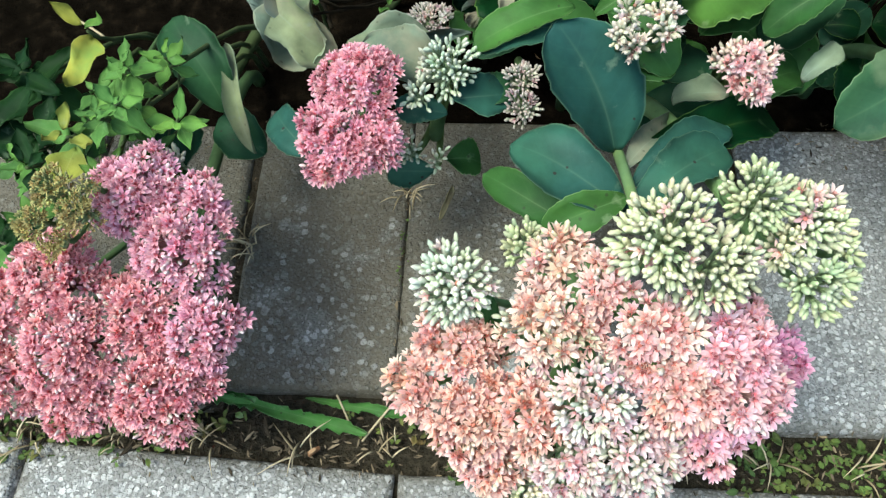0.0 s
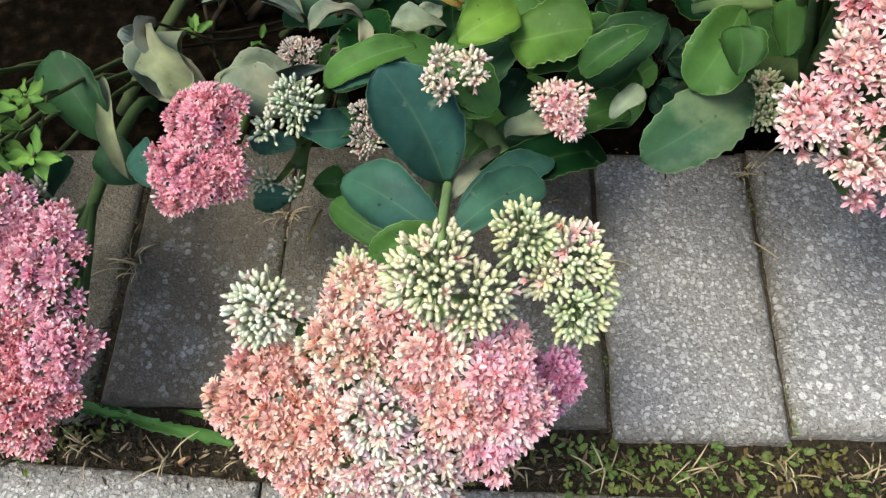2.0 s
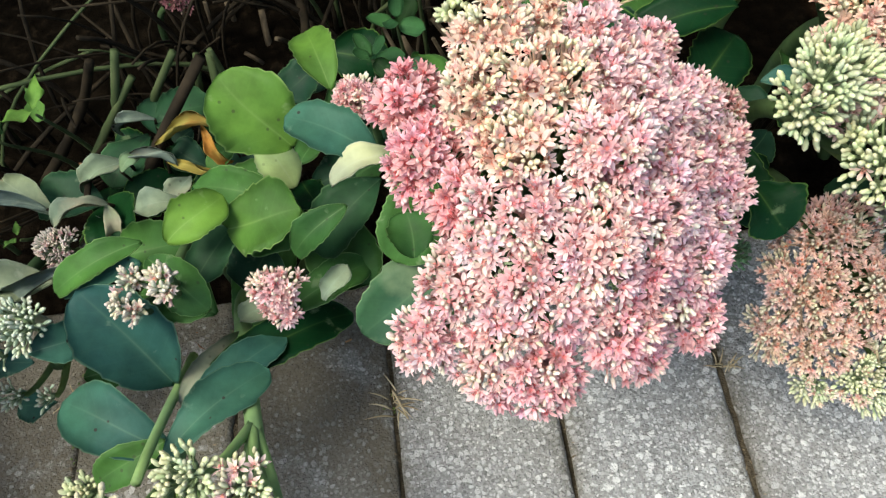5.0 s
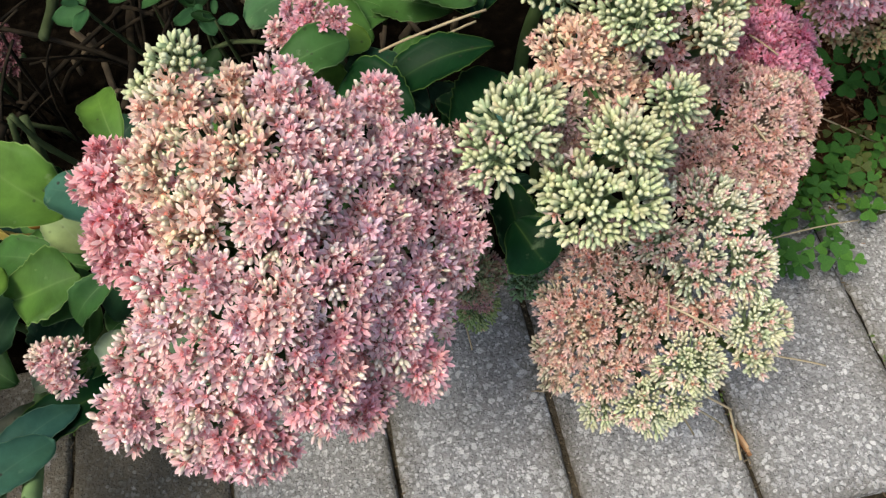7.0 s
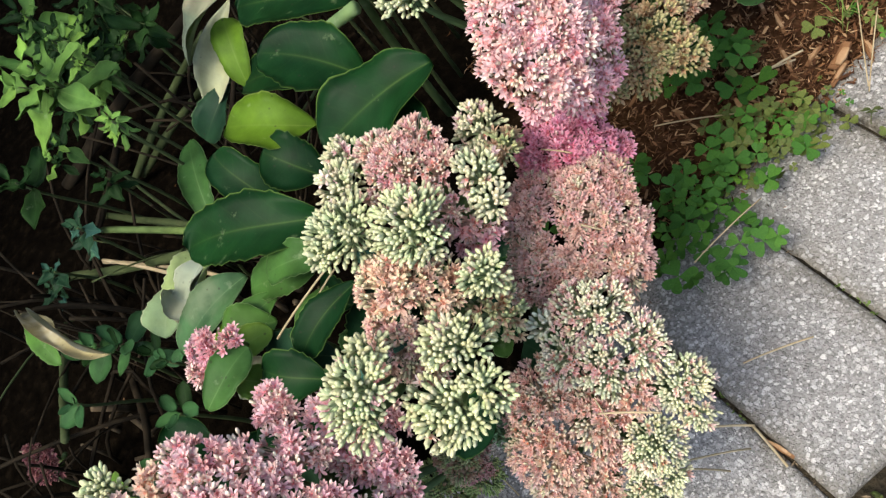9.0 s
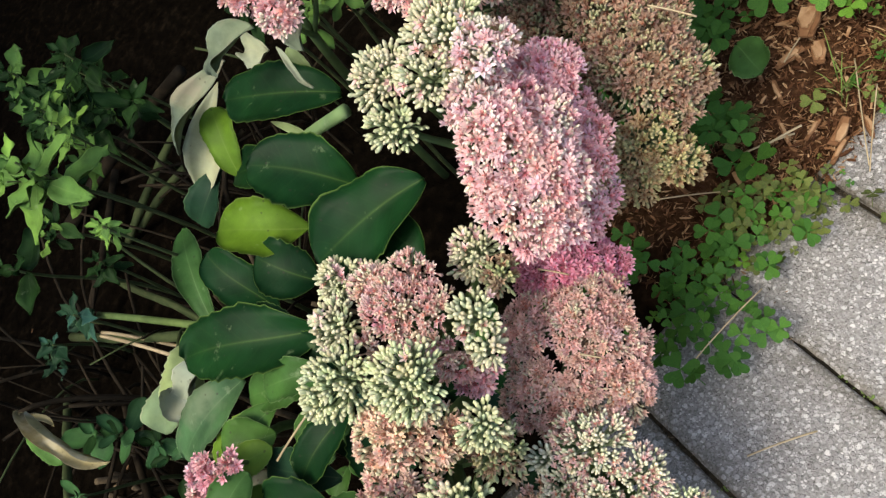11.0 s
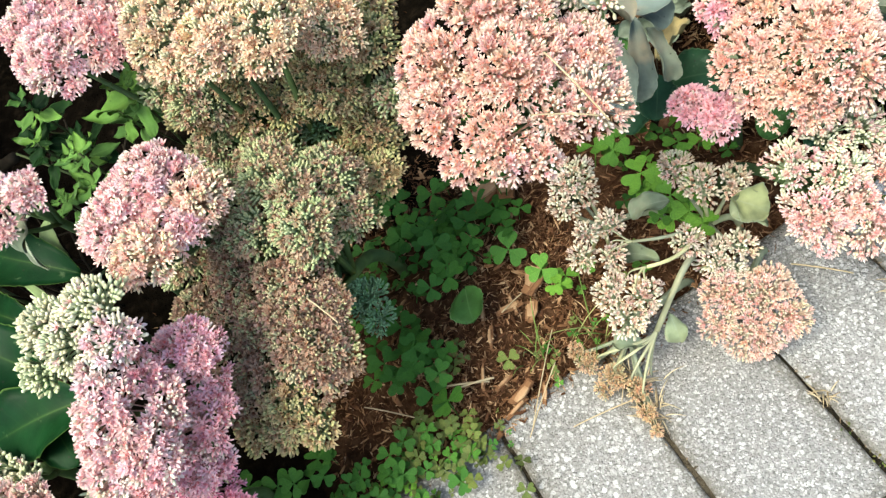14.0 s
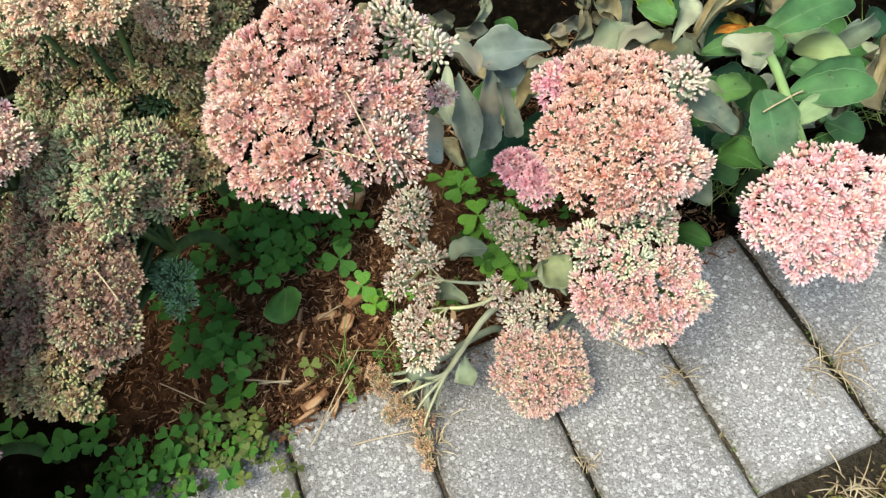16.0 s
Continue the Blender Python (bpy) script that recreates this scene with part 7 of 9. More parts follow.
def shaded_old_stalks():
    """Bare stalks of the clumps behind, leaning every way out of their crowns."""
    rng = np.random.default_rng(19)
    crowns = ((0.02, 0.36, 20), (0.16, 0.40, 30), (0.30, 0.42, 18), (0.42, 0.50, 16), (0.52, 0.58, 14), (0.62, 0.60, 12), (0.24, 0.62, 16), (0.78, 0.62, 12), (0.0, 0.62, 12))
    for cx, cy, n in crowns:
        for i in range(n):
            a = rng.uniform(0, 6.28)
            base = np.array([cx + rng.normal(0, 0.03), cy + rng.normal(0, 0.03), -0.013])
            reach, rise = rng.uniform(0.03, 0.17), rng.uniform(0.05, 0.17)
            tip = base + np.array([math.cos(a) * reach, math.sin(a) * reach, rise])
            if tip[1] < 0.235:
                tip[1] = 0.235 + rng.uniform(0, 0.05)
            line = bezier(base, base + np.array([0, 0, 0.5 * rise]), (base + tip) / 2 + np.array([0, 0, 0.3 * rise]), tip, 7)
            w = rng.uniform(0.0008, 0.0024)
            v, t = tube(line, np.linspace(w, w * 0.75, 7), 6)
            tagged(build("old_stalk", v, t, SHADED_STALK if rng.uniform() < 0.88 else STEM_OLD, offset=base), "bare dry stalk in the shaded flower bed", "stalk", "old stalks in the bed")


shaded_old_stalks()


def stubs():
    """Short cut stems of last year standing in the soil of the bed."""
    rng = np.random.default_rng(64)
    for cx, cy, n in ((0.36, 0.40, 12), (0.46, 0.44, 14), (0.40, 0.52, 10), (0.22, 0.44, 8)):
        for i in range(n):
            base = np.array([cx + rng.normal(0, 0.035), cy + rng.normal(0, 0.035), -0.012])
            tip = base + np.array([rng.normal(0, 0.01), rng.normal(0, 0.01), rng.uniform(0.015, 0.05)])
            w = rng.uniform(0.0016, 0.0034)
            v, t = tube([base, (base + tip) / 2 + rng.normal(0, 0.0008, 3), tip], [w * 1.15, w, w * 0.95], 7)
            tagged(build("stem_stub", v, t, LITTER, offset=base), "short cut brown stem stub in dark soil", "stem stub", "stem stubs in the bed")


stubs()


def thick_stalk(points, width, mat, label):
    a, b, c, d = (np.array(q) for q in points)
    t = np.linspace(0, 3, 16)
    pts = np.stack([np.interp(t, (0, 1, 2, 3), (a[i], b[i], c[i], d[i])) for i in range(3)], axis=1)
    for _ in range(2):
        pts[1:-1] = (pts[:-2] + 2 * pts[1:-1] + pts[2:]) / 4
    knots = np.ones(16)
    knots[[4, 9]] = 1.18
    v, f = tube(pts, np.linspace(width * 1.1, width * 0.85, 16) * knots, 10)
    tagged(build("stalk", v, f, mat, offset=points[0]), label, "stalk", "thick stalks in the bed")


def low_shoot(x, y, z, kinds, size, label, seed):
    """A short shoot in the shade under the heads: a stub of stem and a few leaves round it."""
    rng = random.Random(seed)
    p = plant(label, x, y + 0.02)
    turn = rng.uniform(0, 6.28)
    for i in range(5):
        a = turn + 2.4 * i
        top = z * (0.75 + 0.12 * i)
        ln = size * rng.uniform(0.75, 1.25)
        foot = (x + 0.004 * math.cos(a), y + 0.004 * math.sin(a), top)
        leaf(p, foot, (x + ln * math.cos(a), y + ln * math.sin(a), top + ln * rng.uniform(-0.35, 0.25)), ln * rng.uniform(0.55, 0.72), rng.choice(kinds), 0.1, 0)
    dead_stem(p, 0.002)


rngl = random.Random(88)
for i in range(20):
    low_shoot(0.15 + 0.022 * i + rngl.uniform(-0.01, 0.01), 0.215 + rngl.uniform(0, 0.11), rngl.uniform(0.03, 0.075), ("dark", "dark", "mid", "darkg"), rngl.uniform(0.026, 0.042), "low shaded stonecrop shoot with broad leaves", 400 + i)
for i in range(16):
    low_shoot(1.02 + 0.026 * i + rngl.uniform(-0.012, 0.012), 0.32 + rngl.uniform(-0.03, 0.16), rngl.uniform(0.03, 0.09), ("withered", "grey_dead", "grey", "grey_dead", "mid", "dark", "withered"), rngl.uniform(0.03, 0.05), "withering stonecrop shoot with dead leaves", 500 + i)
for i in range(10):
    low_shoot(1.16 + 0.024 * i, 0.235 + rngl.uniform(-0.02, 0.05), rngl.uniform(0.03, 0.08), ("mid2", "mid", "dark", "grey"), rngl.uniform(0.026, 0.04), "low green stonecrop shoot under taller leaves", 600 + i)

p = plant("withered grey stonecrop stem with crumpled dead leaves", 0.13, 0.33)
leaf(p, (0.053, 0.210, 0.100), (0.035, 0.179, 0.075), 0.0408, "grey", 0.35, 0)
leaf(p, (0.025, 0.204, 0.100), (0.069, 0.177, 0.085), 0.0335, "grey", 0.35, 0)
leaf(p, (0.033, 0.216, 0.100), (0.052, 0.190, 0.100), 0.0235, "grey_dead", 0.3, 0)
leaf(p, (0.121, 0.223, 0.100), (0.056, 0.257, 0.100), 0.0243, "grey_dead", 0.25, 0)
leaf(p, (0.087, 0.254, 0.095), (0.121, 0.227, 0.090), 0.0176, "grey", 0.2, 0)
leaf(p, (0.159, 0.221, 0.100), (0.128, 0.209, 0.100), 0.0155, "grey", 0.35, 0)
leaf(p, (0.158, 0.220, 0.100), (0.163, 0.209, 0.080), 0.0137, "grey", 0.3, 0)
leaf(p, (0.209, 0.212, 0.100), (0.175, 0.214, 0.100), 0.0148, "grey", 0.2, 0)
leaf(p, (0.205, 0.239, 0.090), (0.190, 0.218, 0.085), 0.0140, "grey", 0.2, 0)
leaf(p, (0.185, 0.260, 0.100), (0.225, 0.263, 0.100), 0.0120, "crisp", 0.25, 0)
leaf(p, (0.213, 0.270, 0.100), (0.228, 0.254, 0.080), 0.0093, "rust", 0.4, 0)
leaf(p, (0.165, 0.243, 0.100), (0.174, 0.254, 0.100), 0.0084, "palegreen", 0.4, 0)
leaf(p, (0.166, 0.252, 0.100), (0.198, 0.245, 0.095), 0.0105, "grey_dead", 0.2, 0)
leaf(p, (0.191, 0.249, 0.095), (0.225, 0.245, 0.085), 0.0092, "crisp", 0.1, 0)
leaf(p, (0.126, 0.181, 0.090), (0.073, 0.176, 0.085), 0.0317, "grey", 0.2, 0)
leaf(p, (0.143, 0.181, 0.100), (0.093, 0.178, 0.090), 0.0197, "grey_dead", 0.2, 0)
leaf(p, (0.143, 0.128, 0.110), (0.166, 0.134, 0.110), 0.0158, "dark", 0.12, 0)
leaf(p, (0.164, 0.258, 0.090), (0.134, 0.243, 0.085), 0.0179, "grey", 0.3, 0)
leaf(p, (0.179, 0.290, 0.090), (0.154, 0.289, 0.080), 0.0127, "grey_dead", 0.5, 0)
leaf(p, (0.139, 0.210, 0.085), (0.143, 0.204, 0.080), 0.0138, "grey_dead", 0.3, 0)
leaf(p, (0.158, 0.207, 0.080), (0.136, 0.218, 0.080), 0.0105, "grey_dead", 0.3, 0)
dead_stem(p)

p = plant("dried cream leaf curled over bed litter", 0.36, 0.42)
leaf(p, (0.301, 0.426, 0.190), (0.350, 0.330, 0.185), 0.0215, "straw", 0.12, 0)
leaf(p, (0.300, 0.431, 0.185), (0.303, 0.379, 0.170), 0.0140, "mid", 0.1, 0)
leaf(p, (0.293, 0.441, 0.185), (0.315, 0.403, 0.180), 0.0067, "withered", 0.1, 0)
dead_stem(p)

p = plant("tattered pale leaf in the shaded bed", 0.47, 0.47)
leaf(p, (0.574, 0.504, 0.200), (0.500, 0.478, 0.160), 0.0268, "pale", 0.2, 20)
leaf(p, (0.604, 0.501, 0.200), (0.618, 0.481, 0.200), 0.0260, "pale", 0.2, 0)
leaf(p, (0.584, 0.423, 0.200), (0.595, 0.397, 0.180), 0.0056, "palegreen", 0.12, 0)
leaf(p, (0.432, 0.359, 0.160), (0.387, 0.341, 0.150), 0.0263, "pale", 0.1, 0)
leaf(p, (0.629, 0.438, 0.220), (0.626, 0.410, 0.200), 0.0119, "palegreen", 0.2, 0)
dead_stem(p)
herb(-0.005, 0.105, 0.165, 44, 0.028, 0.0105, "herb", "bright green garden herb with curly leaves")
herb(-0.019, 0.089, 0.150, 36, 0.028, 0.01, "herb", "bright green garden herb with curly leaves")
herb(-0.006, 0.092, 0.125, 22, 0.02, 0.01, "herb", "bright green garden herb with curly leaves")
herb(-0.038, 0.086, 0.140, 7, 0.016, 0.02, "herby", "variegated yellow-green herb shoot")
herb(-0.095, 0.149, 0.110, 24, 0.04, 0.026, "herb_shaded", "leafy herb with shade put into its leaf colour")
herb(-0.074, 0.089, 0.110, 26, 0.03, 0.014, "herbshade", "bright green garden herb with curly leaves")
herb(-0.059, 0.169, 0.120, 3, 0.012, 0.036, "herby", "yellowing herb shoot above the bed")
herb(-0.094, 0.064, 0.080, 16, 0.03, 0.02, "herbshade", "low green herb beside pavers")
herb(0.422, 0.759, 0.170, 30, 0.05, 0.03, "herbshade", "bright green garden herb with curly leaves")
herb(0.436, 0.524, 0.270, 18, 0.035, 0.034, "herb", "bright green garden herb with curly leaves")
herb(0.461, 0.421, 0.250, 18, 0.013, 0.009, "herb", "bright green garden herb with curly leaves")
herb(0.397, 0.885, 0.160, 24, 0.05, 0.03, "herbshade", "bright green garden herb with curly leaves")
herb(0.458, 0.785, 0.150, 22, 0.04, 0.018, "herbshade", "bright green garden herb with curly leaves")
herb(0.341, 0.555, 0.200, 6, 0.03, 0.03, "herb_shaded", "leafy herb with shade put into its leaf colour")
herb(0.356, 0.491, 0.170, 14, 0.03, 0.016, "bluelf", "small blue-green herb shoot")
herb(0.499, 0.640, 0.240, 26, 0.06, 0.022, "herb_shaded", "leafy herb with shade put into its leaf colour")
herb(0.493, 0.693, 0.180, 12, 0.05, 0.024, "herb_shaded", "leafy herb with shade put into its leaf colour")
herb(0.684, 0.443, 0.250, 22, 0.03, 0.015, "herb", "bright green garden herb with curly leaves")
herb(0.660, 0.419, 0.240, 14, 0.02, 0.013, "herb", "bright green garden herb with curly leaves")
herb(0.398, 0.512, 0.170, 10, 0.02, 0.014, "herb_shaded", "leafy herb with shade put into its leaf colour")
herb(0.748, 0.428, 0.280, 20, 0.03, 0.022, "herb", "bright green garden herb with curly leaves")
herb(0.654, 0.537, 0.250, 20, 0.035, 0.018, "herbshade", "bright green garden herb with curly leaves")
herb(0.685, 0.471, 0.240, 16, 0.025, 0.016, "herbshade", "bright green garden herb with curly leaves")
herb(0.636, 0.531, 0.220, 16, 0.03, 0.016, "herbshade", "bright green garden herb with curly leaves")
herb(0.322, 0.401, 0.130, 6, 0.01, 0.024, "clv", "young round-leaved stonecrop shoot in dark soil")
herb(0.269, 0.388, 0.130, 5, 0.01, 0.019, "clv", "young round-leaved stonecrop shoot in dark soil")
herb(0.343, 0.303, 0.130, 5, 0.01, 0.021, "clv", "young round-leaved stonecrop shoot in dark soil")
herb(0.359, 0.337, 0.140, 4, 0.01, 0.015, "clv", "young round-leaved stonecrop shoot in dark soil")
herb(0.341, 0.375, 0.120, 6, 0.01, 0.016, "clv", "young round-leaved stonecrop shoot in dark soil")
herb(0.300, 0.425, 0.125, 5, 0.01, 0.025, "clv", "young round-leaved stonecrop shoot in dark soil")
herb(0.328, 0.258, 0.150, 5, 0.01, 0.018, "clv", "young round-leaved stonecrop shoot in dark soil")
herb(0.272, 0.580, 0.100, 14, 0.03, 0.016, "bluelf", "small blue-green herb shoot")
herb(0.395, 0.657, 0.160, 20, 0.03, 0.015, "herb_shaded", "leafy herb with shade put into its leaf colour")
herb(0.424, 0.720, 0.190, 32, 0.05, 0.018, "herbshade", "leafy green herb with shade put into most leaves")
herb(0.372, 0.600, 0.170, 16, 0.03, 0.015, "herbshade", "leafy green herb with shade put into most leaves")
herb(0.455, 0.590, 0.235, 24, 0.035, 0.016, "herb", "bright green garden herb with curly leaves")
herb(0.386, 0.879, 0.140, 32, 0.06, 0.02, "herb_shaded", "leafy herb with shade put into its leaf colour")
herb(0.108, 0.295, 0.108, 3, 0.012, 0.034, "herb", "broad bright herb leaf on a thin stem")
herb(0.093, 0.221, 0.080, 2, 0.006, 0.016, "herb", "broad bright herb leaf on a thin stem")
herb(0.049, 0.229, 0.080, 5, 0.012, 0.012, "herb", "small green seedling in shade")
herb(0.074, 0.293, 0.090, 3, 0.015, 0.034, "herb_shaded", "leafy herb with shade put into its leaf colour")
thick_stalk(((-0.034, 0.235, -0.010), (0.019, 0.248, 0.060), (0.057, 0.276, 0.100), (0.091, 0.305, 0.140)), 0.0041, STEM_OLD, "thick green stalk rising from the dark bed")
thick_stalk(((0.130, 0.277, -0.010), (0.155, 0.258, 0.050), (0.182, 0.268, 0.090), (0.223, 0.297, 0.130)), 0.0042, SHADED_STALK, "thick brown broken stalk in the bed")
thick_stalk(((0.076, 0.308, -0.010), (0.113, 0.305, 0.040), (0.139, 0.312, 0.070), (0.166, 0.319, 0.100)), 0.0030, STEM_OLD, "thick green stalk rising from the dark bed")
thick_stalk(((0.111, 0.344, -0.010), (0.135, 0.323, 0.050), (0.151, 0.315, 0.090), (0.163, 0.324, 0.120)), 0.0033, STEM_OLD, "thick green stalk rising from the dark bed")
thick_stalk(((0.129, 0.378, -0.010), (0.157, 0.329, 0.050), (0.179, 0.315, 0.090), (0.201, 0.315, 0.120)), 0.0029, STEM_OLD, "thick green stalk rising from the dark bed")
thick_stalk(((0.249, 0.343, -0.010), (0.240, 0.309, 0.060), (0.230, 0.303, 0.100), (0.228, 0.302, 0.130)), 0.0021, STEM_OLD, "thick green stalk rising from the dark bed")
thick_stalk(((0.201, 0.353, -0.010), (0.210, 0.321, 0.050), (0.216, 0.319, 0.080), (0.217, 0.330, 0.100)), 0.0034, STEM_OLD, "thick green stalk rising from the dark bed")
thick_stalk(((0.182, 0.373, -0.010), (0.195, 0.334, 0.050), (0.203, 0.325, 0.080), (0.208, 0.331, 0.100)), 0.0026, STEM_OLD, "thick green stalk rising from the dark bed")
thick_stalk(((0.047, 0.327, -0.010), (0.087, 0.334, 0.030), (0.113, 0.343, 0.060), (0.136, 0.338, 0.100)), 0.0038, SHADED_STALK, "dry stalk with bed shade put into its colour")
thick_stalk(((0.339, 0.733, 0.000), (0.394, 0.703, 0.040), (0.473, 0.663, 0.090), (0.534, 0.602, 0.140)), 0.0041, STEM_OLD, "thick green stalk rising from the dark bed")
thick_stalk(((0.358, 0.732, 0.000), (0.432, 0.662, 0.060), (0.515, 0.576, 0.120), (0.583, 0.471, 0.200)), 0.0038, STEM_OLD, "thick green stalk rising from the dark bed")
thick_stalk(((0.260, 0.853, -0.010), (0.350, 0.833, 0.020), (0.442, 0.782, 0.060), (0.536, 0.719, 0.100)), 0.0076, SHADED_STALK, "dry stalk with bed shade put into its colour")
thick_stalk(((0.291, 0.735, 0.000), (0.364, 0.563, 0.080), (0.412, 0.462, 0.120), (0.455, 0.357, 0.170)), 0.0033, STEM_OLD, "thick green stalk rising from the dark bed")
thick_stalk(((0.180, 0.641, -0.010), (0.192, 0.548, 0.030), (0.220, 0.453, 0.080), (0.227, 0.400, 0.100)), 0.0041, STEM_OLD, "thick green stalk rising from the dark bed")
thick_stalk(((0.241, 0.567, -0.010), (0.258, 0.471, 0.030), (0.274, 0.391, 0.060), (0.276, 0.338, 0.080)), 0.0035, SHADED_STALK, "dry stalk with bed shade put into its colour")
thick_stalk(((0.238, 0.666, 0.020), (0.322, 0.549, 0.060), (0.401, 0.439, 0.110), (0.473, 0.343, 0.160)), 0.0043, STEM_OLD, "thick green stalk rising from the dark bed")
thick_stalk(((0.369, 0.848, 0.000), (0.328, 0.741, 0.020), (0.297, 0.683, 0.030), (0.253, 0.655, 0.020)), 0.0043, SHADED_STALK, "dry stalk with bed shade put into its colour")

p = plant("withered maroon stonecrop head deep in shade", 0.14, 0.46)
lobe(p, 0.183, 0.414, 0.090, 0.0164, "maroon")
lobe(p, 0.183, 0.427, 0.095, 0.0107, "maroon")
stalk(p, 0.003)

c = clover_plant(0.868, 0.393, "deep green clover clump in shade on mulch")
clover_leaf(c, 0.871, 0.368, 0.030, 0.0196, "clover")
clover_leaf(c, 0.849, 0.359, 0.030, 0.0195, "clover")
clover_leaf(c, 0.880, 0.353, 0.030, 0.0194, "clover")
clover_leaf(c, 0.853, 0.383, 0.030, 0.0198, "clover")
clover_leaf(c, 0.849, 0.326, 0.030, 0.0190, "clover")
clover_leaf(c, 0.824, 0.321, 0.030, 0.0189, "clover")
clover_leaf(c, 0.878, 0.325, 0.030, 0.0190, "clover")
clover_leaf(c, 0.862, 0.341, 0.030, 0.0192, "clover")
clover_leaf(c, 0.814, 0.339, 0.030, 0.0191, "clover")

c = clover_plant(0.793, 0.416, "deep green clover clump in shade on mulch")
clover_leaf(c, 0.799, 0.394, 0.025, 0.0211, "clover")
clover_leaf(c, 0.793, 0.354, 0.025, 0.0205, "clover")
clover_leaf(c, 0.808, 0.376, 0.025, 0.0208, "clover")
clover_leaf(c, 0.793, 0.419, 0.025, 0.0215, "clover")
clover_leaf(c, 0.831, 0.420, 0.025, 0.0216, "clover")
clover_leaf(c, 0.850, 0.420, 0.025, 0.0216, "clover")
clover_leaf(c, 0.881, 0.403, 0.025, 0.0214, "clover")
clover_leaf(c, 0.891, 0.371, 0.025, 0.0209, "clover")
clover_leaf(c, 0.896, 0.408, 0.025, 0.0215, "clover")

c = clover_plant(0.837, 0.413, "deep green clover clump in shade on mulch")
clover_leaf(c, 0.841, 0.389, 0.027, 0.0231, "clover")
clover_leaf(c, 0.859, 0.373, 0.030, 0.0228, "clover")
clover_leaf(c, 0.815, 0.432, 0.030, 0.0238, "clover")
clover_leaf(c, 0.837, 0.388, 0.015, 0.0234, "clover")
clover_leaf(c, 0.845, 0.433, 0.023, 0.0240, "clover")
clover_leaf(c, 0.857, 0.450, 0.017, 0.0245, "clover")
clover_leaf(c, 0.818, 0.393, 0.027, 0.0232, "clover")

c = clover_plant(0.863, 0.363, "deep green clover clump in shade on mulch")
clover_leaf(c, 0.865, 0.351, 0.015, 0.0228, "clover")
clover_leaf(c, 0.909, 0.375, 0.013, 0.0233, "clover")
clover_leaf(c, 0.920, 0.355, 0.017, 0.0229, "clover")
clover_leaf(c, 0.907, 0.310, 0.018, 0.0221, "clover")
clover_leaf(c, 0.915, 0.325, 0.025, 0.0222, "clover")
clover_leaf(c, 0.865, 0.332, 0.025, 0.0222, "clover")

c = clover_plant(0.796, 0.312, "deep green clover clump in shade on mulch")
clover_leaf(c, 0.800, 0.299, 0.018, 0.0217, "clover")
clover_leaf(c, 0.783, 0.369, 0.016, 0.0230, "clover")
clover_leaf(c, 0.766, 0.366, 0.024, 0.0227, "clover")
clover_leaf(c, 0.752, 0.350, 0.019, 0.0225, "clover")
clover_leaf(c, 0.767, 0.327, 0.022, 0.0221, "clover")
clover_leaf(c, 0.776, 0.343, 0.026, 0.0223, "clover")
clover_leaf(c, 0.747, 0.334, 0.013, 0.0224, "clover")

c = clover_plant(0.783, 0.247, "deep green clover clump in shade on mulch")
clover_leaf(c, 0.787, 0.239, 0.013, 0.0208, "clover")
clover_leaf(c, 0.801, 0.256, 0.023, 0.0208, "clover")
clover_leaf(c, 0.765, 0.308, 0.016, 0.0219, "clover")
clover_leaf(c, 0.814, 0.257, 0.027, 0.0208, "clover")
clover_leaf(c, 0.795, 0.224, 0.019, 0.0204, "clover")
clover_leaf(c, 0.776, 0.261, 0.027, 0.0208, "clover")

c = clover_plant(0.747, 0.209, "small yellow-green clover weeds by pavers")
clover_leaf(c, 0.753, 0.199, 0.018, 0.0109, "weed")
clover_leaf(c, 0.804, 0.203, 0.021, 0.0109, "weed")
clover_leaf(c, 0.758, 0.219, 0.015, 0.0111, "weed")
clover_leaf(c, 0.801, 0.189, 0.021, 0.0108, "weed")
clover_leaf(c, 0.780, 0.208, 0.010, 0.0111, "weed")
clover_leaf(c, 0.765, 0.233, 0.007, 0.0113, "weed")
clover_leaf(c, 0.774, 0.175, 0.007, 0.0108, "weed")
clover_leaf(c, 0.744, 0.194, 0.014, 0.0109, "weed")

c = clover_plant(0.741, 0.214, "small yellow-green clover weeds by pavers")
clover_leaf(c, 0.746, 0.206, 0.015, 0.0110, "weed")
clover_leaf(c, 0.762, 0.184, 0.012, 0.0108, "weed")
clover_leaf(c, 0.713, 0.194, 0.005, 0.0110, "weed")
clover_leaf(c, 0.737, 0.181, 0.006, 0.0108, "weed")
clover_leaf(c, 0.750, 0.165, 0.015, 0.0106, "weed")
clover_leaf(c, 0.766, 0.200, 0.012, 0.0110, "weed")
clover_leaf(c, 0.720, 0.191, 0.009, 0.0109, "weed")
clover_leaf(c, 0.737, 0.170, 0.019, 0.0105, "weed")

c = clover_plant(0.817, 0.157, "small yellow-green clover weeds by pavers")
clover_leaf(c, 0.820, 0.151, 0.013, 0.0105, "weed")
clover_leaf(c, 0.807, 0.159, 0.009, 0.0106, "weed")
clover_leaf(c, 0.798, 0.183, 0.011, 0.0108, "weed")
clover_leaf(c, 0.811, 0.130, 0.015, 0.0103, "weed")
clover_leaf(c, 0.798, 0.174, 0.006, 0.0108, "weed")
clover_leaf(c, 0.782, 0.157, 0.020, 0.0105, "weed")

c = clover_plant(0.787, 0.321, "deep green clover clump by faded flowers")
clover_leaf(c, 0.795, 0.299, 0.030, 0.0204, "clover")
clover_leaf(c, 0.793, 0.281, 0.030, 0.0201, "clover")
clover_leaf(c, 0.767, 0.280, 0.030, 0.0201, "clover")
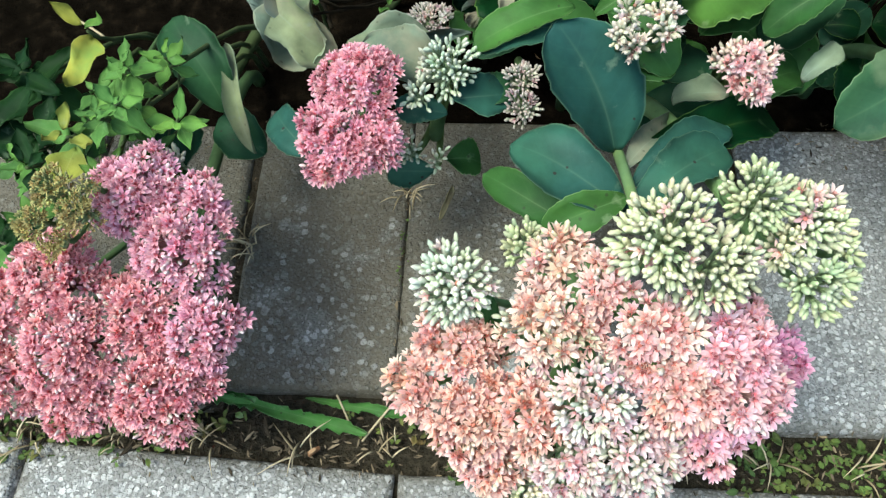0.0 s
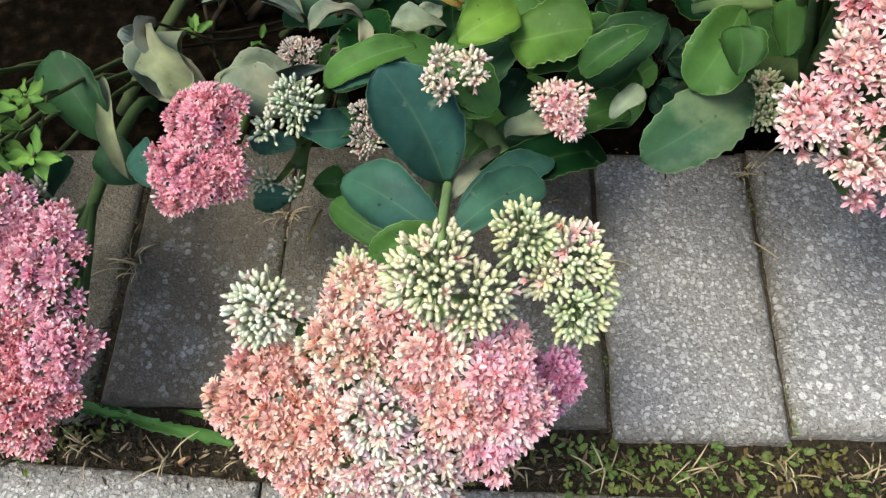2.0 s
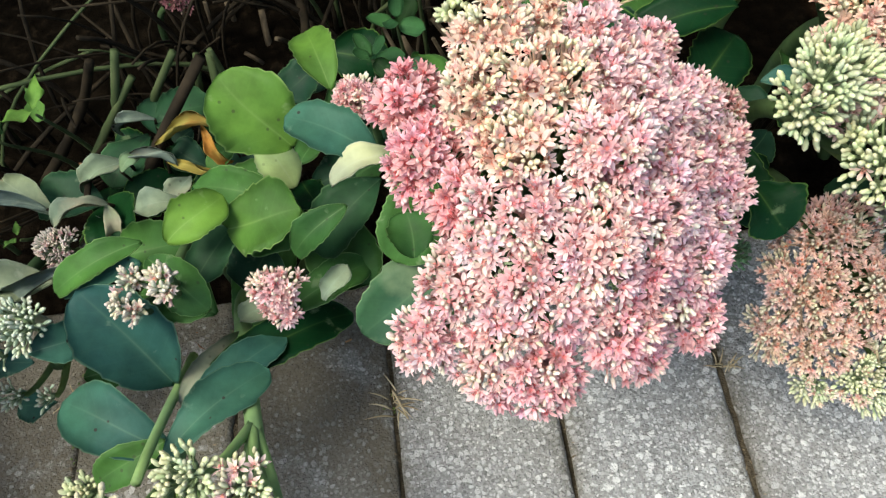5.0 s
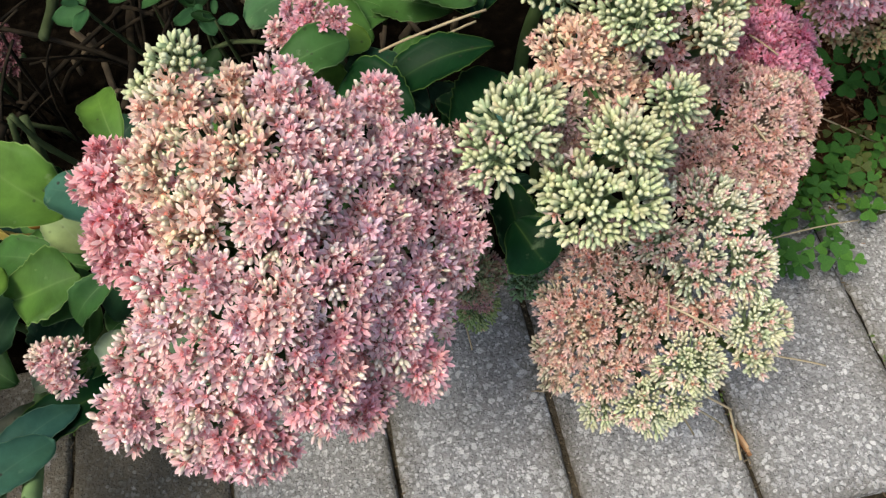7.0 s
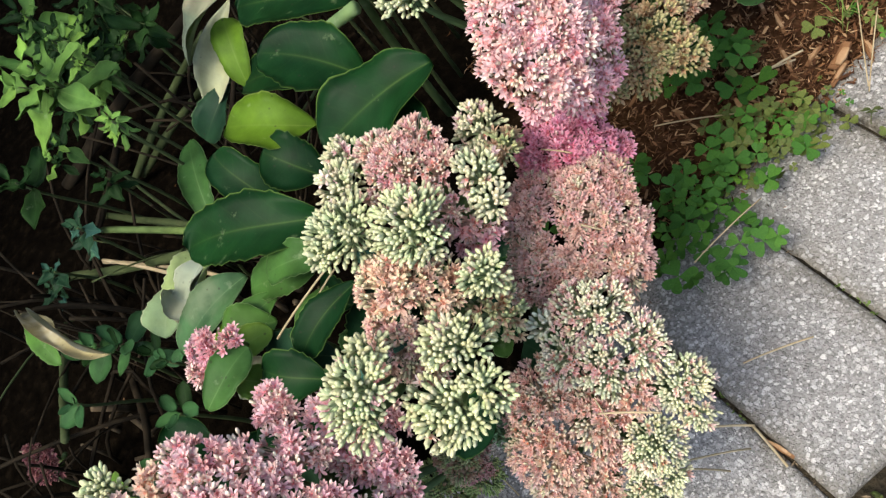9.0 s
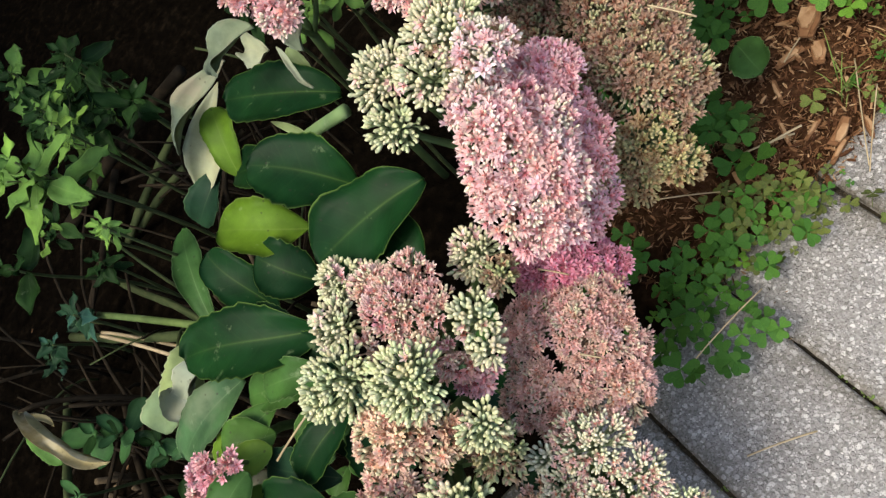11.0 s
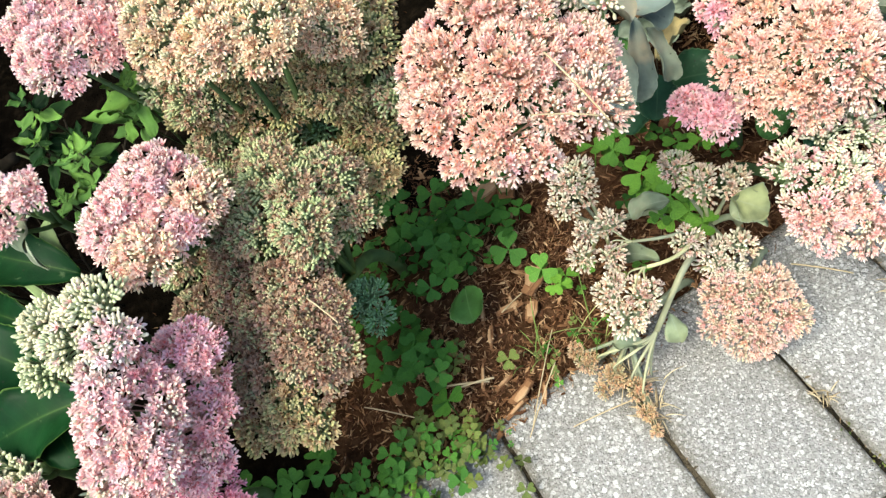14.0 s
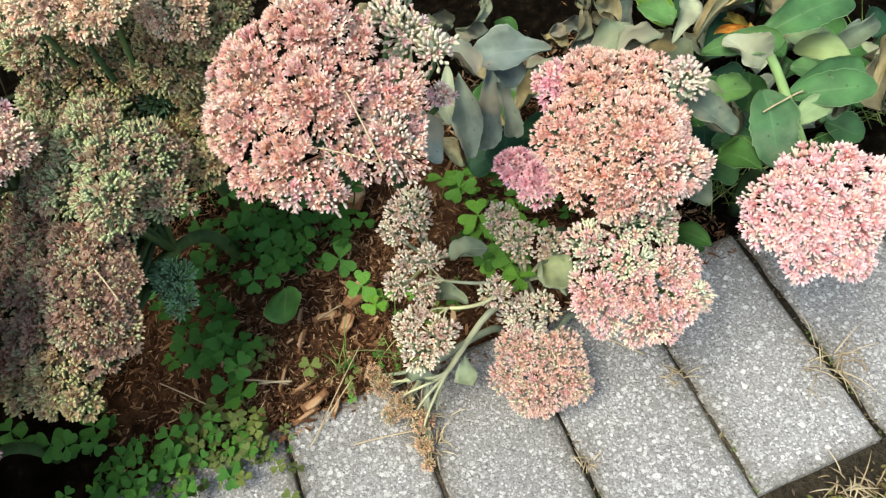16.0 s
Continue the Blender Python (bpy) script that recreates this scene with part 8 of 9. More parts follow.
clover_leaf(c, 0.794, 0.319, 0.030, 0.0208, "clover")
clover_leaf(c, 0.753, 0.272, 0.030, 0.0199, "clover")
clover_leaf(c, 0.768, 0.261, 0.030, 0.0198, "clover")

c = clover_plant(1.033, 0.348, "clover in a brighter green for painted sunlight")
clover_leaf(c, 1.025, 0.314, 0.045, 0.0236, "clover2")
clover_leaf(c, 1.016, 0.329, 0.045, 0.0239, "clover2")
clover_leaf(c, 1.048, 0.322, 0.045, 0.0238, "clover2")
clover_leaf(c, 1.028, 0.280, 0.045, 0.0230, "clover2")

c = clover_plant(1.079, 0.317, "clover in a brighter green for painted sunlight")
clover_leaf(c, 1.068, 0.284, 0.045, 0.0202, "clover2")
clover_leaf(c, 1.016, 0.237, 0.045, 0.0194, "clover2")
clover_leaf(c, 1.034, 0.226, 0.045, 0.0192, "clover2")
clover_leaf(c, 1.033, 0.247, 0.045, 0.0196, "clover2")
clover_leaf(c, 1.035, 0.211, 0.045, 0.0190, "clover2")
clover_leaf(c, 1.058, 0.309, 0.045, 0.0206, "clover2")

c = clover_plant(0.985, 0.238, "clover in a brighter green for painted sunlight")
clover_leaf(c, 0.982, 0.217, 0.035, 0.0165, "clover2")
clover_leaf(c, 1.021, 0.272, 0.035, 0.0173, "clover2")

c = clover_plant(0.944, 0.398, "clover leaf beside a wood chip")
clover_leaf(c, 0.943, 0.363, 0.040, 0.0235, "clover")
clover_leaf(c, 0.933, 0.368, 0.040, 0.0236, "clover")

c = clover_plant(0.920, 0.267, "small clover on brown mulch")
clover_leaf(c, 0.920, 0.248, 0.030, 0.0160, "clover2")
clover_leaf(c, 0.919, 0.266, 0.030, 0.0162, "clover2")
clover_leaf(c, 0.930, 0.250, 0.030, 0.0160, "clover2")

c = clover_plant(0.815, 0.274, "small yellow-green clover weeds by pavers")
clover_leaf(c, 0.818, 0.264, 0.015, 0.0125, "weed")
clover_leaf(c, 0.799, 0.253, 0.015, 0.0124, "weed")
clover_leaf(c, 0.826, 0.264, 0.015, 0.0125, "weed")
clover_leaf(c, 0.854, 0.226, 0.015, 0.0122, "weed")
clover_leaf(c, 0.785, 0.209, 0.015, 0.0119, "weed")
clover_leaf(c, 0.759, 0.210, 0.015, 0.0119, "weed")
clover_leaf(c, 0.764, 0.184, 0.015, 0.0117, "weed")
clover_leaf(c, 0.745, 0.202, 0.015, 0.0118, "weed")
clover_leaf(c, 0.788, 0.190, 0.015, 0.0117, "weed")
clover_leaf(c, 0.773, 0.217, 0.015, 0.0120, "weed")
clover_leaf(c, 0.732, 0.195, 0.015, 0.0117, "weed")
clover_leaf(c, 0.802, 0.197, 0.015, 0.0118, "weed")

c = clover_plant(0.724, 0.210, "green clover at the paving edge")
clover_leaf(c, 0.731, 0.200, 0.020, 0.0198, "clover")
clover_leaf(c, 0.748, 0.216, 0.020, 0.0201, "clover")
clover_leaf(c, 0.773, 0.162, 0.020, 0.0192, "clover")
clover_leaf(c, 0.617, 0.263, 0.020, 0.0208, "clover")
clover_leaf(c, 0.640, 0.248, 0.020, 0.0205, "clover")
clover_leaf(c, 0.609, 0.274, 0.020, 0.0209, "clover")

c = clover_plant(0.689, 0.197, "green clover spilling onto a paver")
clover_leaf(c, 0.682, 0.179, 0.035, 0.0174, "clover")
clover_leaf(c, 0.682, 0.164, 0.035, 0.0171, "clover")
clover_leaf(c, 0.668, 0.174, 0.035, 0.0174, "clover")
clover_leaf(c, 0.675, 0.140, 0.035, 0.0166, "clover")
clover_leaf(c, 0.677, 0.133, 0.035, 0.0165, "clover")
clover_leaf(c, 0.650, 0.154, 0.035, 0.0170, "clover")
clover_leaf(c, 0.653, 0.169, 0.035, 0.0173, "clover")
clover_leaf(c, 0.654, 0.146, 0.035, 0.0168, "clover")

c = clover_plant(0.701, 0.263, "green clover against pink flowers")
clover_leaf(c, 0.690, 0.231, 0.050, 0.0174, "clover")
clover_leaf(c, 0.693, 0.244, 0.050, 0.0176, "clover")
clover_leaf(c, 0.688, 0.216, 0.050, 0.0171, "clover")

c = clover_plant(0.719, 0.231, "green clover spilling onto a paver")
clover_leaf(c, 0.713, 0.214, 0.028, 0.0127, "clover")
clover_leaf(c, 0.697, 0.209, 0.028, 0.0127, "clover")
clover_leaf(c, 0.707, 0.202, 0.028, 0.0126, "clover")
clover_leaf(c, 0.729, 0.195, 0.028, 0.0125, "clover")
clover_leaf(c, 0.714, 0.186, 0.028, 0.0123, "clover")
clover_leaf(c, 0.705, 0.173, 0.028, 0.0122, "clover")
clover_leaf(c, 0.703, 0.188, 0.028, 0.0124, "clover")
clover_leaf(c, 0.710, 0.152, 0.028, 0.0118, "clover")
clover_leaf(c, 0.706, 0.144, 0.028, 0.0117, "clover")
clover_leaf(c, 0.711, 0.129, 0.028, 0.0115, "clover")
clover_leaf(c, 0.694, 0.194, 0.028, 0.0125, "clover")

c = clover_plant(0.771, 0.186, "yellow-green clover at a paver corner")
clover_leaf(c, 0.766, 0.178, 0.015, 0.0109, "weed")
clover_leaf(c, 0.743, 0.166, 0.015, 0.0107, "weed")
clover_leaf(c, 0.790, 0.181, 0.015, 0.0109, "weed")
clover_leaf(c, 0.774, 0.160, 0.015, 0.0106, "weed")
clover_leaf(c, 0.789, 0.208, 0.015, 0.0112, "weed")
clover_leaf(c, 0.776, 0.179, 0.015, 0.0109, "weed")
clover_leaf(c, 0.789, 0.178, 0.015, 0.0108, "weed")

c = clover_plant(0.779, 0.211, "yellowing small clover on mulch")
clover_leaf(c, 0.773, 0.203, 0.015, 0.0096, "weed")
clover_leaf(c, 0.754, 0.200, 0.015, 0.0095, "weed")
clover_leaf(c, 0.758, 0.213, 0.015, 0.0097, "weed")
clover_leaf(c, 0.770, 0.228, 0.015, 0.0098, "weed")
clover_leaf(c, 0.745, 0.188, 0.015, 0.0094, "weed")
clover_leaf(c, 0.750, 0.232, 0.015, 0.0099, "weed")
clover_leaf(c, 0.814, 0.248, 0.015, 0.0100, "weed")
clover_leaf(c, 0.824, 0.250, 0.015, 0.0100, "weed")

c = clover_plant(0.819, 0.300, "green clover against faded flowers")
clover_leaf(c, 0.797, 0.264, 0.050, 0.0195, "clover")
clover_leaf(c, 0.788, 0.249, 0.050, 0.0192, "clover")
clover_leaf(c, 0.802, 0.271, 0.050, 0.0196, "clover")

c = clover_plant(0.890, 0.395, "green clover clump on mulch")
clover_leaf(c, 0.880, 0.370, 0.035, 0.0209, "clover")
clover_leaf(c, 0.891, 0.347, 0.035, 0.0205, "clover")
clover_leaf(c, 0.857, 0.347, 0.035, 0.0205, "clover")
clover_leaf(c, 0.856, 0.322, 0.035, 0.0201, "clover")
clover_leaf(c, 0.834, 0.312, 0.035, 0.0199, "clover")
clover_leaf(c, 0.852, 0.312, 0.035, 0.0199, "clover")
clover_leaf(c, 0.887, 0.330, 0.035, 0.0201, "clover")

c = clover_plant(0.805, 0.299, "green clover by faded flowers")
clover_leaf(c, 0.801, 0.282, 0.030, 0.0178, "clover")
clover_leaf(c, 0.792, 0.265, 0.030, 0.0176, "clover")
clover_leaf(c, 0.788, 0.274, 0.030, 0.0177, "clover")
clover_leaf(c, 0.802, 0.243, 0.030, 0.0171, "clover")
clover_leaf(c, 0.810, 0.262, 0.030, 0.0175, "clover")

c = clover_plant(0.841, 0.400, "deep green clover clump in shade on mulch")
clover_leaf(c, 0.835, 0.378, 0.030, 0.0204, "clover")
clover_leaf(c, 0.826, 0.368, 0.030, 0.0202, "clover")
clover_leaf(c, 0.911, 0.405, 0.030, 0.0207, "clover")
clover_leaf(c, 0.931, 0.410, 0.030, 0.0208, "clover")
clover_leaf(c, 0.951, 0.423, 0.030, 0.0210, "clover")
clover_leaf(c, 0.971, 0.429, 0.030, 0.0210, "clover")
clover_leaf(c, 0.956, 0.455, 0.030, 0.0215, "clover")
clover_leaf(c, 0.980, 0.410, 0.030, 0.0207, "clover")

c = clover_plant(0.652, 0.250, "green clover below pink flowers")
clover_leaf(c, 0.657, 0.236, 0.030, 0.0165, "clover")
clover_leaf(c, 0.671, 0.231, 0.030, 0.0164, "clover")
clover_leaf(c, 0.682, 0.204, 0.030, 0.0159, "clover")
clover_leaf(c, 0.690, 0.201, 0.030, 0.0159, "clover")
clover_leaf(c, 0.708, 0.207, 0.030, 0.0159, "clover")
clover_leaf(c, 0.690, 0.239, 0.030, 0.0165, "clover")

c = clover_plant(0.742, 0.176, "green clover spilling onto a paver")
clover_leaf(c, 0.741, 0.168, 0.022, 0.0138, "clover")
clover_leaf(c, 0.703, 0.165, 0.022, 0.0139, "clover")
clover_leaf(c, 0.711, 0.160, 0.022, 0.0138, "clover")
clover_leaf(c, 0.670, 0.172, 0.022, 0.0140, "clover")
clover_leaf(c, 0.671, 0.190, 0.022, 0.0143, "clover")
clover_leaf(c, 0.711, 0.142, 0.022, 0.0135, "clover")
clover_leaf(c, 0.677, 0.159, 0.022, 0.0138, "clover")
clover_leaf(c, 0.648, 0.200, 0.022, 0.0145, "clover")
clover_leaf(c, 0.649, 0.176, 0.022, 0.0141, "clover")

c = clover_plant(0.776, 0.191, "green clover at a paver corner")
clover_leaf(c, 0.774, 0.185, 0.016, 0.0110, "clover")
clover_leaf(c, 0.786, 0.189, 0.016, 0.0110, "clover")
clover_leaf(c, 0.767, 0.202, 0.016, 0.0112, "clover")
clover_leaf(c, 0.791, 0.178, 0.016, 0.0109, "clover")
clover_leaf(c, 0.776, 0.167, 0.016, 0.0108, "clover")
clover_leaf(c, 0.753, 0.187, 0.016, 0.0111, "clover")

c = clover_plant(0.931, 0.283, "small clover on brown mulch")
clover_leaf(c, 0.917, 0.262, 0.040, 0.0178, "clover2")
clover_leaf(c, 0.922, 0.241, 0.040, 0.0174, "clover2")

c = clover_plant(1.044, 0.340, "clover in a brighter green for painted sunlight")
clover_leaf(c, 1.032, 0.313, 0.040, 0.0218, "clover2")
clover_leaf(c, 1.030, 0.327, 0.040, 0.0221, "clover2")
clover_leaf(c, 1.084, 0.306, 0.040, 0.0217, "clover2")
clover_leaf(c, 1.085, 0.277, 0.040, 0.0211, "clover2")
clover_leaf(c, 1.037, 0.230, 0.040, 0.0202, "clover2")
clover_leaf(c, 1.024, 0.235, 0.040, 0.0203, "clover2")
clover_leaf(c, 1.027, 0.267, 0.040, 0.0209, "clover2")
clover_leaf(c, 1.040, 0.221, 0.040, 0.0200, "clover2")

c = clover_plant(0.750, 0.225, "green clover spilling onto a paver")
clover_leaf(c, 0.735, 0.211, 0.025, 0.0152, "clover")
clover_leaf(c, 0.738, 0.191, 0.025, 0.0149, "clover")
clover_leaf(c, 0.713, 0.188, 0.025, 0.0149, "clover")
clover_leaf(c, 0.699, 0.183, 0.025, 0.0148, "clover")
clover_leaf(c, 0.673, 0.138, 0.025, 0.0142, "clover")
clover_leaf(c, 0.694, 0.145, 0.025, 0.0143, "clover")
clover_leaf(c, 0.704, 0.134, 0.025, 0.0141, "clover")
clover_leaf(c, 0.740, 0.163, 0.025, 0.0145, "clover")
clover_leaf(c, 0.770, 0.210, 0.025, 0.0152, "clover")



def seedlings(x, y, n, spread, small, large, kinds, label):
    """A patch of low clover of several sizes, smallest at its edge."""
    c = clover_plant(x, y, label)
    rng = random.Random(int(x * 7919 + y * 997))
    for i in range(n):
        a, rad = 2.4 * i + rng.uniform(-0.5, 0.5), spread * math.sqrt((i + 0.5) / n)
        size = large + (small - large) * rad / spread
        clover_leaf(c, x + 1.25 * rad * math.cos(a), y + 0.8 * rad * math.sin(a), 0.006 + 0.9 * size * rng.uniform(0.2, 1.0), size * rng.uniform(0.7, 1.2), rng.choice(kinds))


seedlings(0.755, 0.195, 26, 0.042, 0.006, 0.011, ("weed", "clover", "clover2", "clover"), "mixed small clover seedlings along the paver edge")
seedlings(0.700, 0.190, 18, 0.035, 0.008, 0.015, ("clover", "clover", "clover2"), "small clover at the foot of the faded flowers")
seedlings(0.795, 0.185, 20, 0.03, 0.005, 0.009, ("weed", "weed", "clover"), "yellowing tiny weeds on bark mulch")
seedlings(0.900, 0.205, 14, 0.03, 0.005, 0.009, ("weed", "clover", "clover2"), "sparse tiny weeds on bark mulch")
seedlings(0.870, 0.360, 20, 0.06, 0.012, 0.019, ("clover", "clover"), "low clover in the shade of flowers")
seedlings(1.055, 0.285, 18, 0.05, 0.01, 0.018, ("clover2", "clover", "clover2"), "bright clover between drying stems")
seedlings(0.960, 0.245, 10, 0.03, 0.006, 0.011, ("clover2", "weed"), "tiny clover on bark mulch")

c = clover_plant(0.279, -0.028, "tiny weeds in a paving gap")
clover_leaf(c, 0.280, -0.027, -0.004, 0.0044, "weed")
clover_leaf(c, 0.298, -0.021, -0.004, 0.0044, "weed")
clover_leaf(c, 0.296, -0.012, -0.004, 0.0044, "weed")
clover_leaf(c, 0.312, -0.020, -0.004, 0.0044, "weed")
clover_leaf(c, 0.331, -0.008, -0.004, 0.0044, "weed")
clover_leaf(c, 0.347, -0.031, -0.004, 0.0043, "weed")
clover_leaf(c, 0.288, -0.033, -0.004, 0.0044, "weed")
clover_leaf(c, 0.305, -0.029, -0.004, 0.0044, "weed")

c = clover_plant(0.314, -0.018, "tiny weeds in a paving gap")
clover_leaf(c, 0.315, -0.017, -0.004, 0.0046, "weed")
clover_leaf(c, 0.334, -0.007, -0.004, 0.0047, "weed")
clover_leaf(c, 0.308, -0.030, -0.004, 0.0046, "weed")
clover_leaf(c, 0.347, -0.031, -0.004, 0.0046, "weed")
clover_leaf(c, 0.360, -0.015, -0.004, 0.0046, "weed")
clover_leaf(c, 0.382, -0.014, -0.004, 0.0046, "weed")
clover_leaf(c, 0.402, -0.000, -0.004, 0.0047, "weed")
clover_leaf(c, 0.326, -0.029, -0.004, 0.0046, "weed")
clover_leaf(c, 0.409, -0.012, -0.004, 0.0046, "weed")
clover_leaf(c, 0.342, -0.016, -0.004, 0.0046, "weed")

c = clover_plant(0.087, -0.011, "tiny weeds in a paving gap")
clover_leaf(c, 0.087, -0.010, -0.003, 0.0046, "weed")
clover_leaf(c, 0.103, -0.025, -0.003, 0.0045, "weed")
clover_leaf(c, 0.079, 0.001, -0.003, 0.0047, "weed")
clover_leaf(c, 0.105, -0.012, -0.003, 0.0046, "weed")
clover_leaf(c, 0.096, -0.007, -0.003, 0.0046, "weed")

p = plant("round green seedling leaf on mulch", 0.856, 0.296)
leaf(p, (0.856, 0.296, 0.030), (0.850, 0.263, 0.030), 0.0279, "mid", 0.05, 0)
dead_stem(p, 0.0012)

p = plant("long toothed dandelion leaf in the paving gap", -0.02, -0.005)
leaf(p, (-0.000, 0.011, 0.002), (0.090, -0.011, 0.001), 0.0124, "dandelion", 0.03, 0)
leaf(p, (0.054, 0.009, 0.000), (0.112, -0.000, 0.000), 0.0074, "dandelion", 0.02, 0)
leaf(p, (-0.013, 0.011, 0.003), (0.027, 0.004, 0.006), 0.0087, "dandelion", 0.03, 0)
dead_stem(p, 0.0012)
straw((0.954, 0.186, 0.325), (0.956, 0.140, 0.315), 0.0005, "dry straw lying on flowers")
straw((0.932, 0.168, 0.315), (0.956, 0.149, 0.310), 0.0004, "dry straw lying on flowers")
straw((0.777, 0.239, 0.210), (0.786, 0.214, 0.205), 0.0006, "dry straw lying on flowers")
straw((0.897, 0.228, 0.010), (0.838, 0.169, 0.004), 0.0005, "dry straw lying on flowers")
straw((1.073, 0.161, 0.004), (1.101, 0.128, 0.003), 0.0007, "dry straw lying on flowers")
straw((0.796, 0.244, 0.005), (0.831, 0.224, 0.005), 0.0008, "dry straw lying on flowers")
straw((0.871, 0.267, 0.010), (0.896, 0.274, 0.006), 0.0006, "dry straw lying on flowers")
straw((0.618, 0.145, 0.176), (0.629, 0.133, 0.160), 0.0006, "dry straw lying on flowers")
straw((0.670, 0.197, 0.172), (0.671, 0.187, 0.170), 0.0006, "dry straw lying on flowers")
straw((0.635, 0.195, 0.180), (0.644, 0.180, 0.178), 0.0005, "dry straw lying on flowers")
straw((0.556, 0.078, 0.150), (0.578, 0.057, 0.148), 0.0006, "dry straw lying on flowers")
straw((0.544, 0.058, 0.120), (0.582, 0.050, 0.020), 0.0006, "dry straw lying on flowers")
straw((0.595, 0.080, 0.004), (0.613, 0.063, 0.004), 0.0008, "dry straw lying on flowers")
straw((0.612, 0.064, 0.004), (0.608, 0.034, 0.001), 0.0009, "dry straw lying on flowers")
straw((0.661, 0.146, 0.050), (0.723, 0.152, 0.035), 0.0005, "dry straw lying on flowers")
straw((0.638, 0.096, 0.001), (0.679, 0.077, 0.001), 0.0006, "dry straw lying on flowers")
straw((0.307, 0.571, 0.070), (0.414, 0.402, 0.090), 0.0018, "dry straw lying on flowers")
straw((0.883, 0.198, 0.020), (0.834, 0.165, 0.006), 0.0005, "dry straw lying on flowers")
straw((0.809, 0.232, 0.010), (0.836, 0.221, 0.012), 0.0009, "dry straw lying on flowers")
straw((0.731, 0.268, 0.010), (0.781, 0.213, 0.010), 0.0006, "dry straw lying on flowers")
straw((0.560, 0.085, 0.150), (0.556, 0.071, 0.140), 0.0005, "dry straw lying on flowers")
straw((0.544, 0.061, 0.100), (0.600, 0.051, 0.020), 0.0006, "dry straw lying on flowers")
straw((0.469, 0.160, 0.010), (0.470, 0.139, 0.002), 0.0006, "dry straw lying on flowers")
straw((0.866, 0.153, 0.004), (0.923, 0.142, 0.003), 0.0006, "dry straw lying on flowers")
straw((0.306, 0.116, 0.003), (0.314, 0.097, 0.002), 0.0007, "dry straw lying on flowers")
straw((0.403, 0.124, 0.002), (0.416, 0.113, 0.002), 0.0006, "dry straw lying on flowers")
straw((1.188, 0.167, 0.200), (1.211, 0.164, 0.210), 0.0005, "dry straw lying on flowers")
straw((0.325, 0.531, 0.100), (0.385, 0.431, 0.100), 0.0018, "dry straw lying on flowers")
straw((0.455, 0.228, 0.190), (0.511, 0.230, 0.200), 0.0007, "dry straw lying on flowers")
straw((0.461, 0.228, 0.180), (0.506, 0.234, 0.190), 0.0006, "dry straw lying on flowers")
straw((0.072, 0.010, 0.004), (0.080, -0.005, 0.000), 0.0006, "dry straw lying on flowers")
straw((0.105, 0.007, 0.006), (0.087, -0.013, -0.004), 0.0007, "dry straw lying on flowers")
straw((-0.122, 0.245, 0.050), (-0.093, 0.226, 0.050), 0.0008, "dry straw lying on flowers")
straw((0.424, 0.164, 0.080), (0.418, 0.188, 0.003), 0.0008, "dry straw lying on flowers")
chip(0.927, 0.383, 0.008, 0.0564, 0.0237, 25, "pale splintered wood chip in mulch")
chip(0.892, 0.255, 0.004, 0.0176, 0.0054, 60, "pale splintered wood chip in mulch")
chip(0.837, 0.192, 0.003, 0.0231, 0.0037, 15, "pale splintered wood chip in mulch")
chip(0.828, 0.231, 0.003, 0.0238, 0.0033, 60, "pale splintered wood chip in mulch")
chip(0.863, 0.189, 0.003, 0.0184, 0.0037, 60, "pale splintered wood chip in mulch")
chip(0.841, 0.216, 0.003, 0.0188, 0.0033, 10, "pale splintered wood chip in mulch")
chip(0.908, 0.279, 0.006, 0.0298, 0.0129, 30, "pale splintered wood chip in mulch")
chip(0.879, 0.271, 0.004, 0.0247, 0.0059, -10, "pale splintered wood chip in mulch")
chip(0.890, 0.256, 0.004, 0.0166, 0.0059, 50, "pale splintered wood chip in mulch")
chip(0.858, 0.281, 0.003, 0.0179, 0.0040, 60, "pale splintered wood chip in mulch")
chip(0.940, 0.379, 0.012, 0.0445, 0.0188, 60, "pale splintered wood chip in mulch")
chip(0.912, 0.278, 0.006, 0.0259, 0.0112, 20, "pale splintered wood chip in mulch")
chip(0.893, 0.256, 0.004, 0.0212, 0.0076, 45, "pale splintered wood chip in mulch")
chip(0.883, 0.272, 0.003, 0.0216, 0.0039, 80, "pale splintered wood chip in mulch")
chip(0.613, 0.046, -0.001, 0.0206, 0.0031, -78, "pale splintered wood chip in mulch")
chip(0.848, 0.199, 0.006, 0.0240, 0.0088, 20, "pale splintered wood chip in mulch")
chip(0.061, -0.019, -0.004, 0.0073, 0.0031, 40, "pale splintered wood chip in mulch")
chip(0.820, 0.262, 0.003, 0.0244, 0.0039, -50, "pale splintered wood chip in mulch")
chip(0.852, 0.258, 0.003, 0.0215, 0.0039, 60, "pale splintered wood chip in mulch")
tuft(1.223, 0.064, 26, 0.035, "dry grass tuft in a paver joint")
tuft(0.308, 0.110, 16, 0.016, "dry moss and grass in a paver joint")
tuft(0.928, 0.157, 30, 0.02, "dried brown flower remains on pavers")
tuft(0.922, 0.128, 24, 0.018, "dried brown flower remains on pavers")
tuft(1.109, -0.034, 30, 0.03, "dry grass in the paving gap")
tuft(1.179, -0.017, 24, 0.024, "dry grass in the paving gap")
tuft(1.070, -0.026, 30, 0.03, "dry grass in the paving gap")
tuft(0.514, 0.103, 14, 0.012, "dry moss and grass in a paver joint")
tuft(1.024, 0.068, 14, 0.012, "dry moss and grass in a paver joint")
tuft(1.117, 0.102, 14, 0.014, "dry moss and grass in a paver joint")
tuft(0.408, 0.180, 12, 0.014, "dry moss and grass in a paver joint")
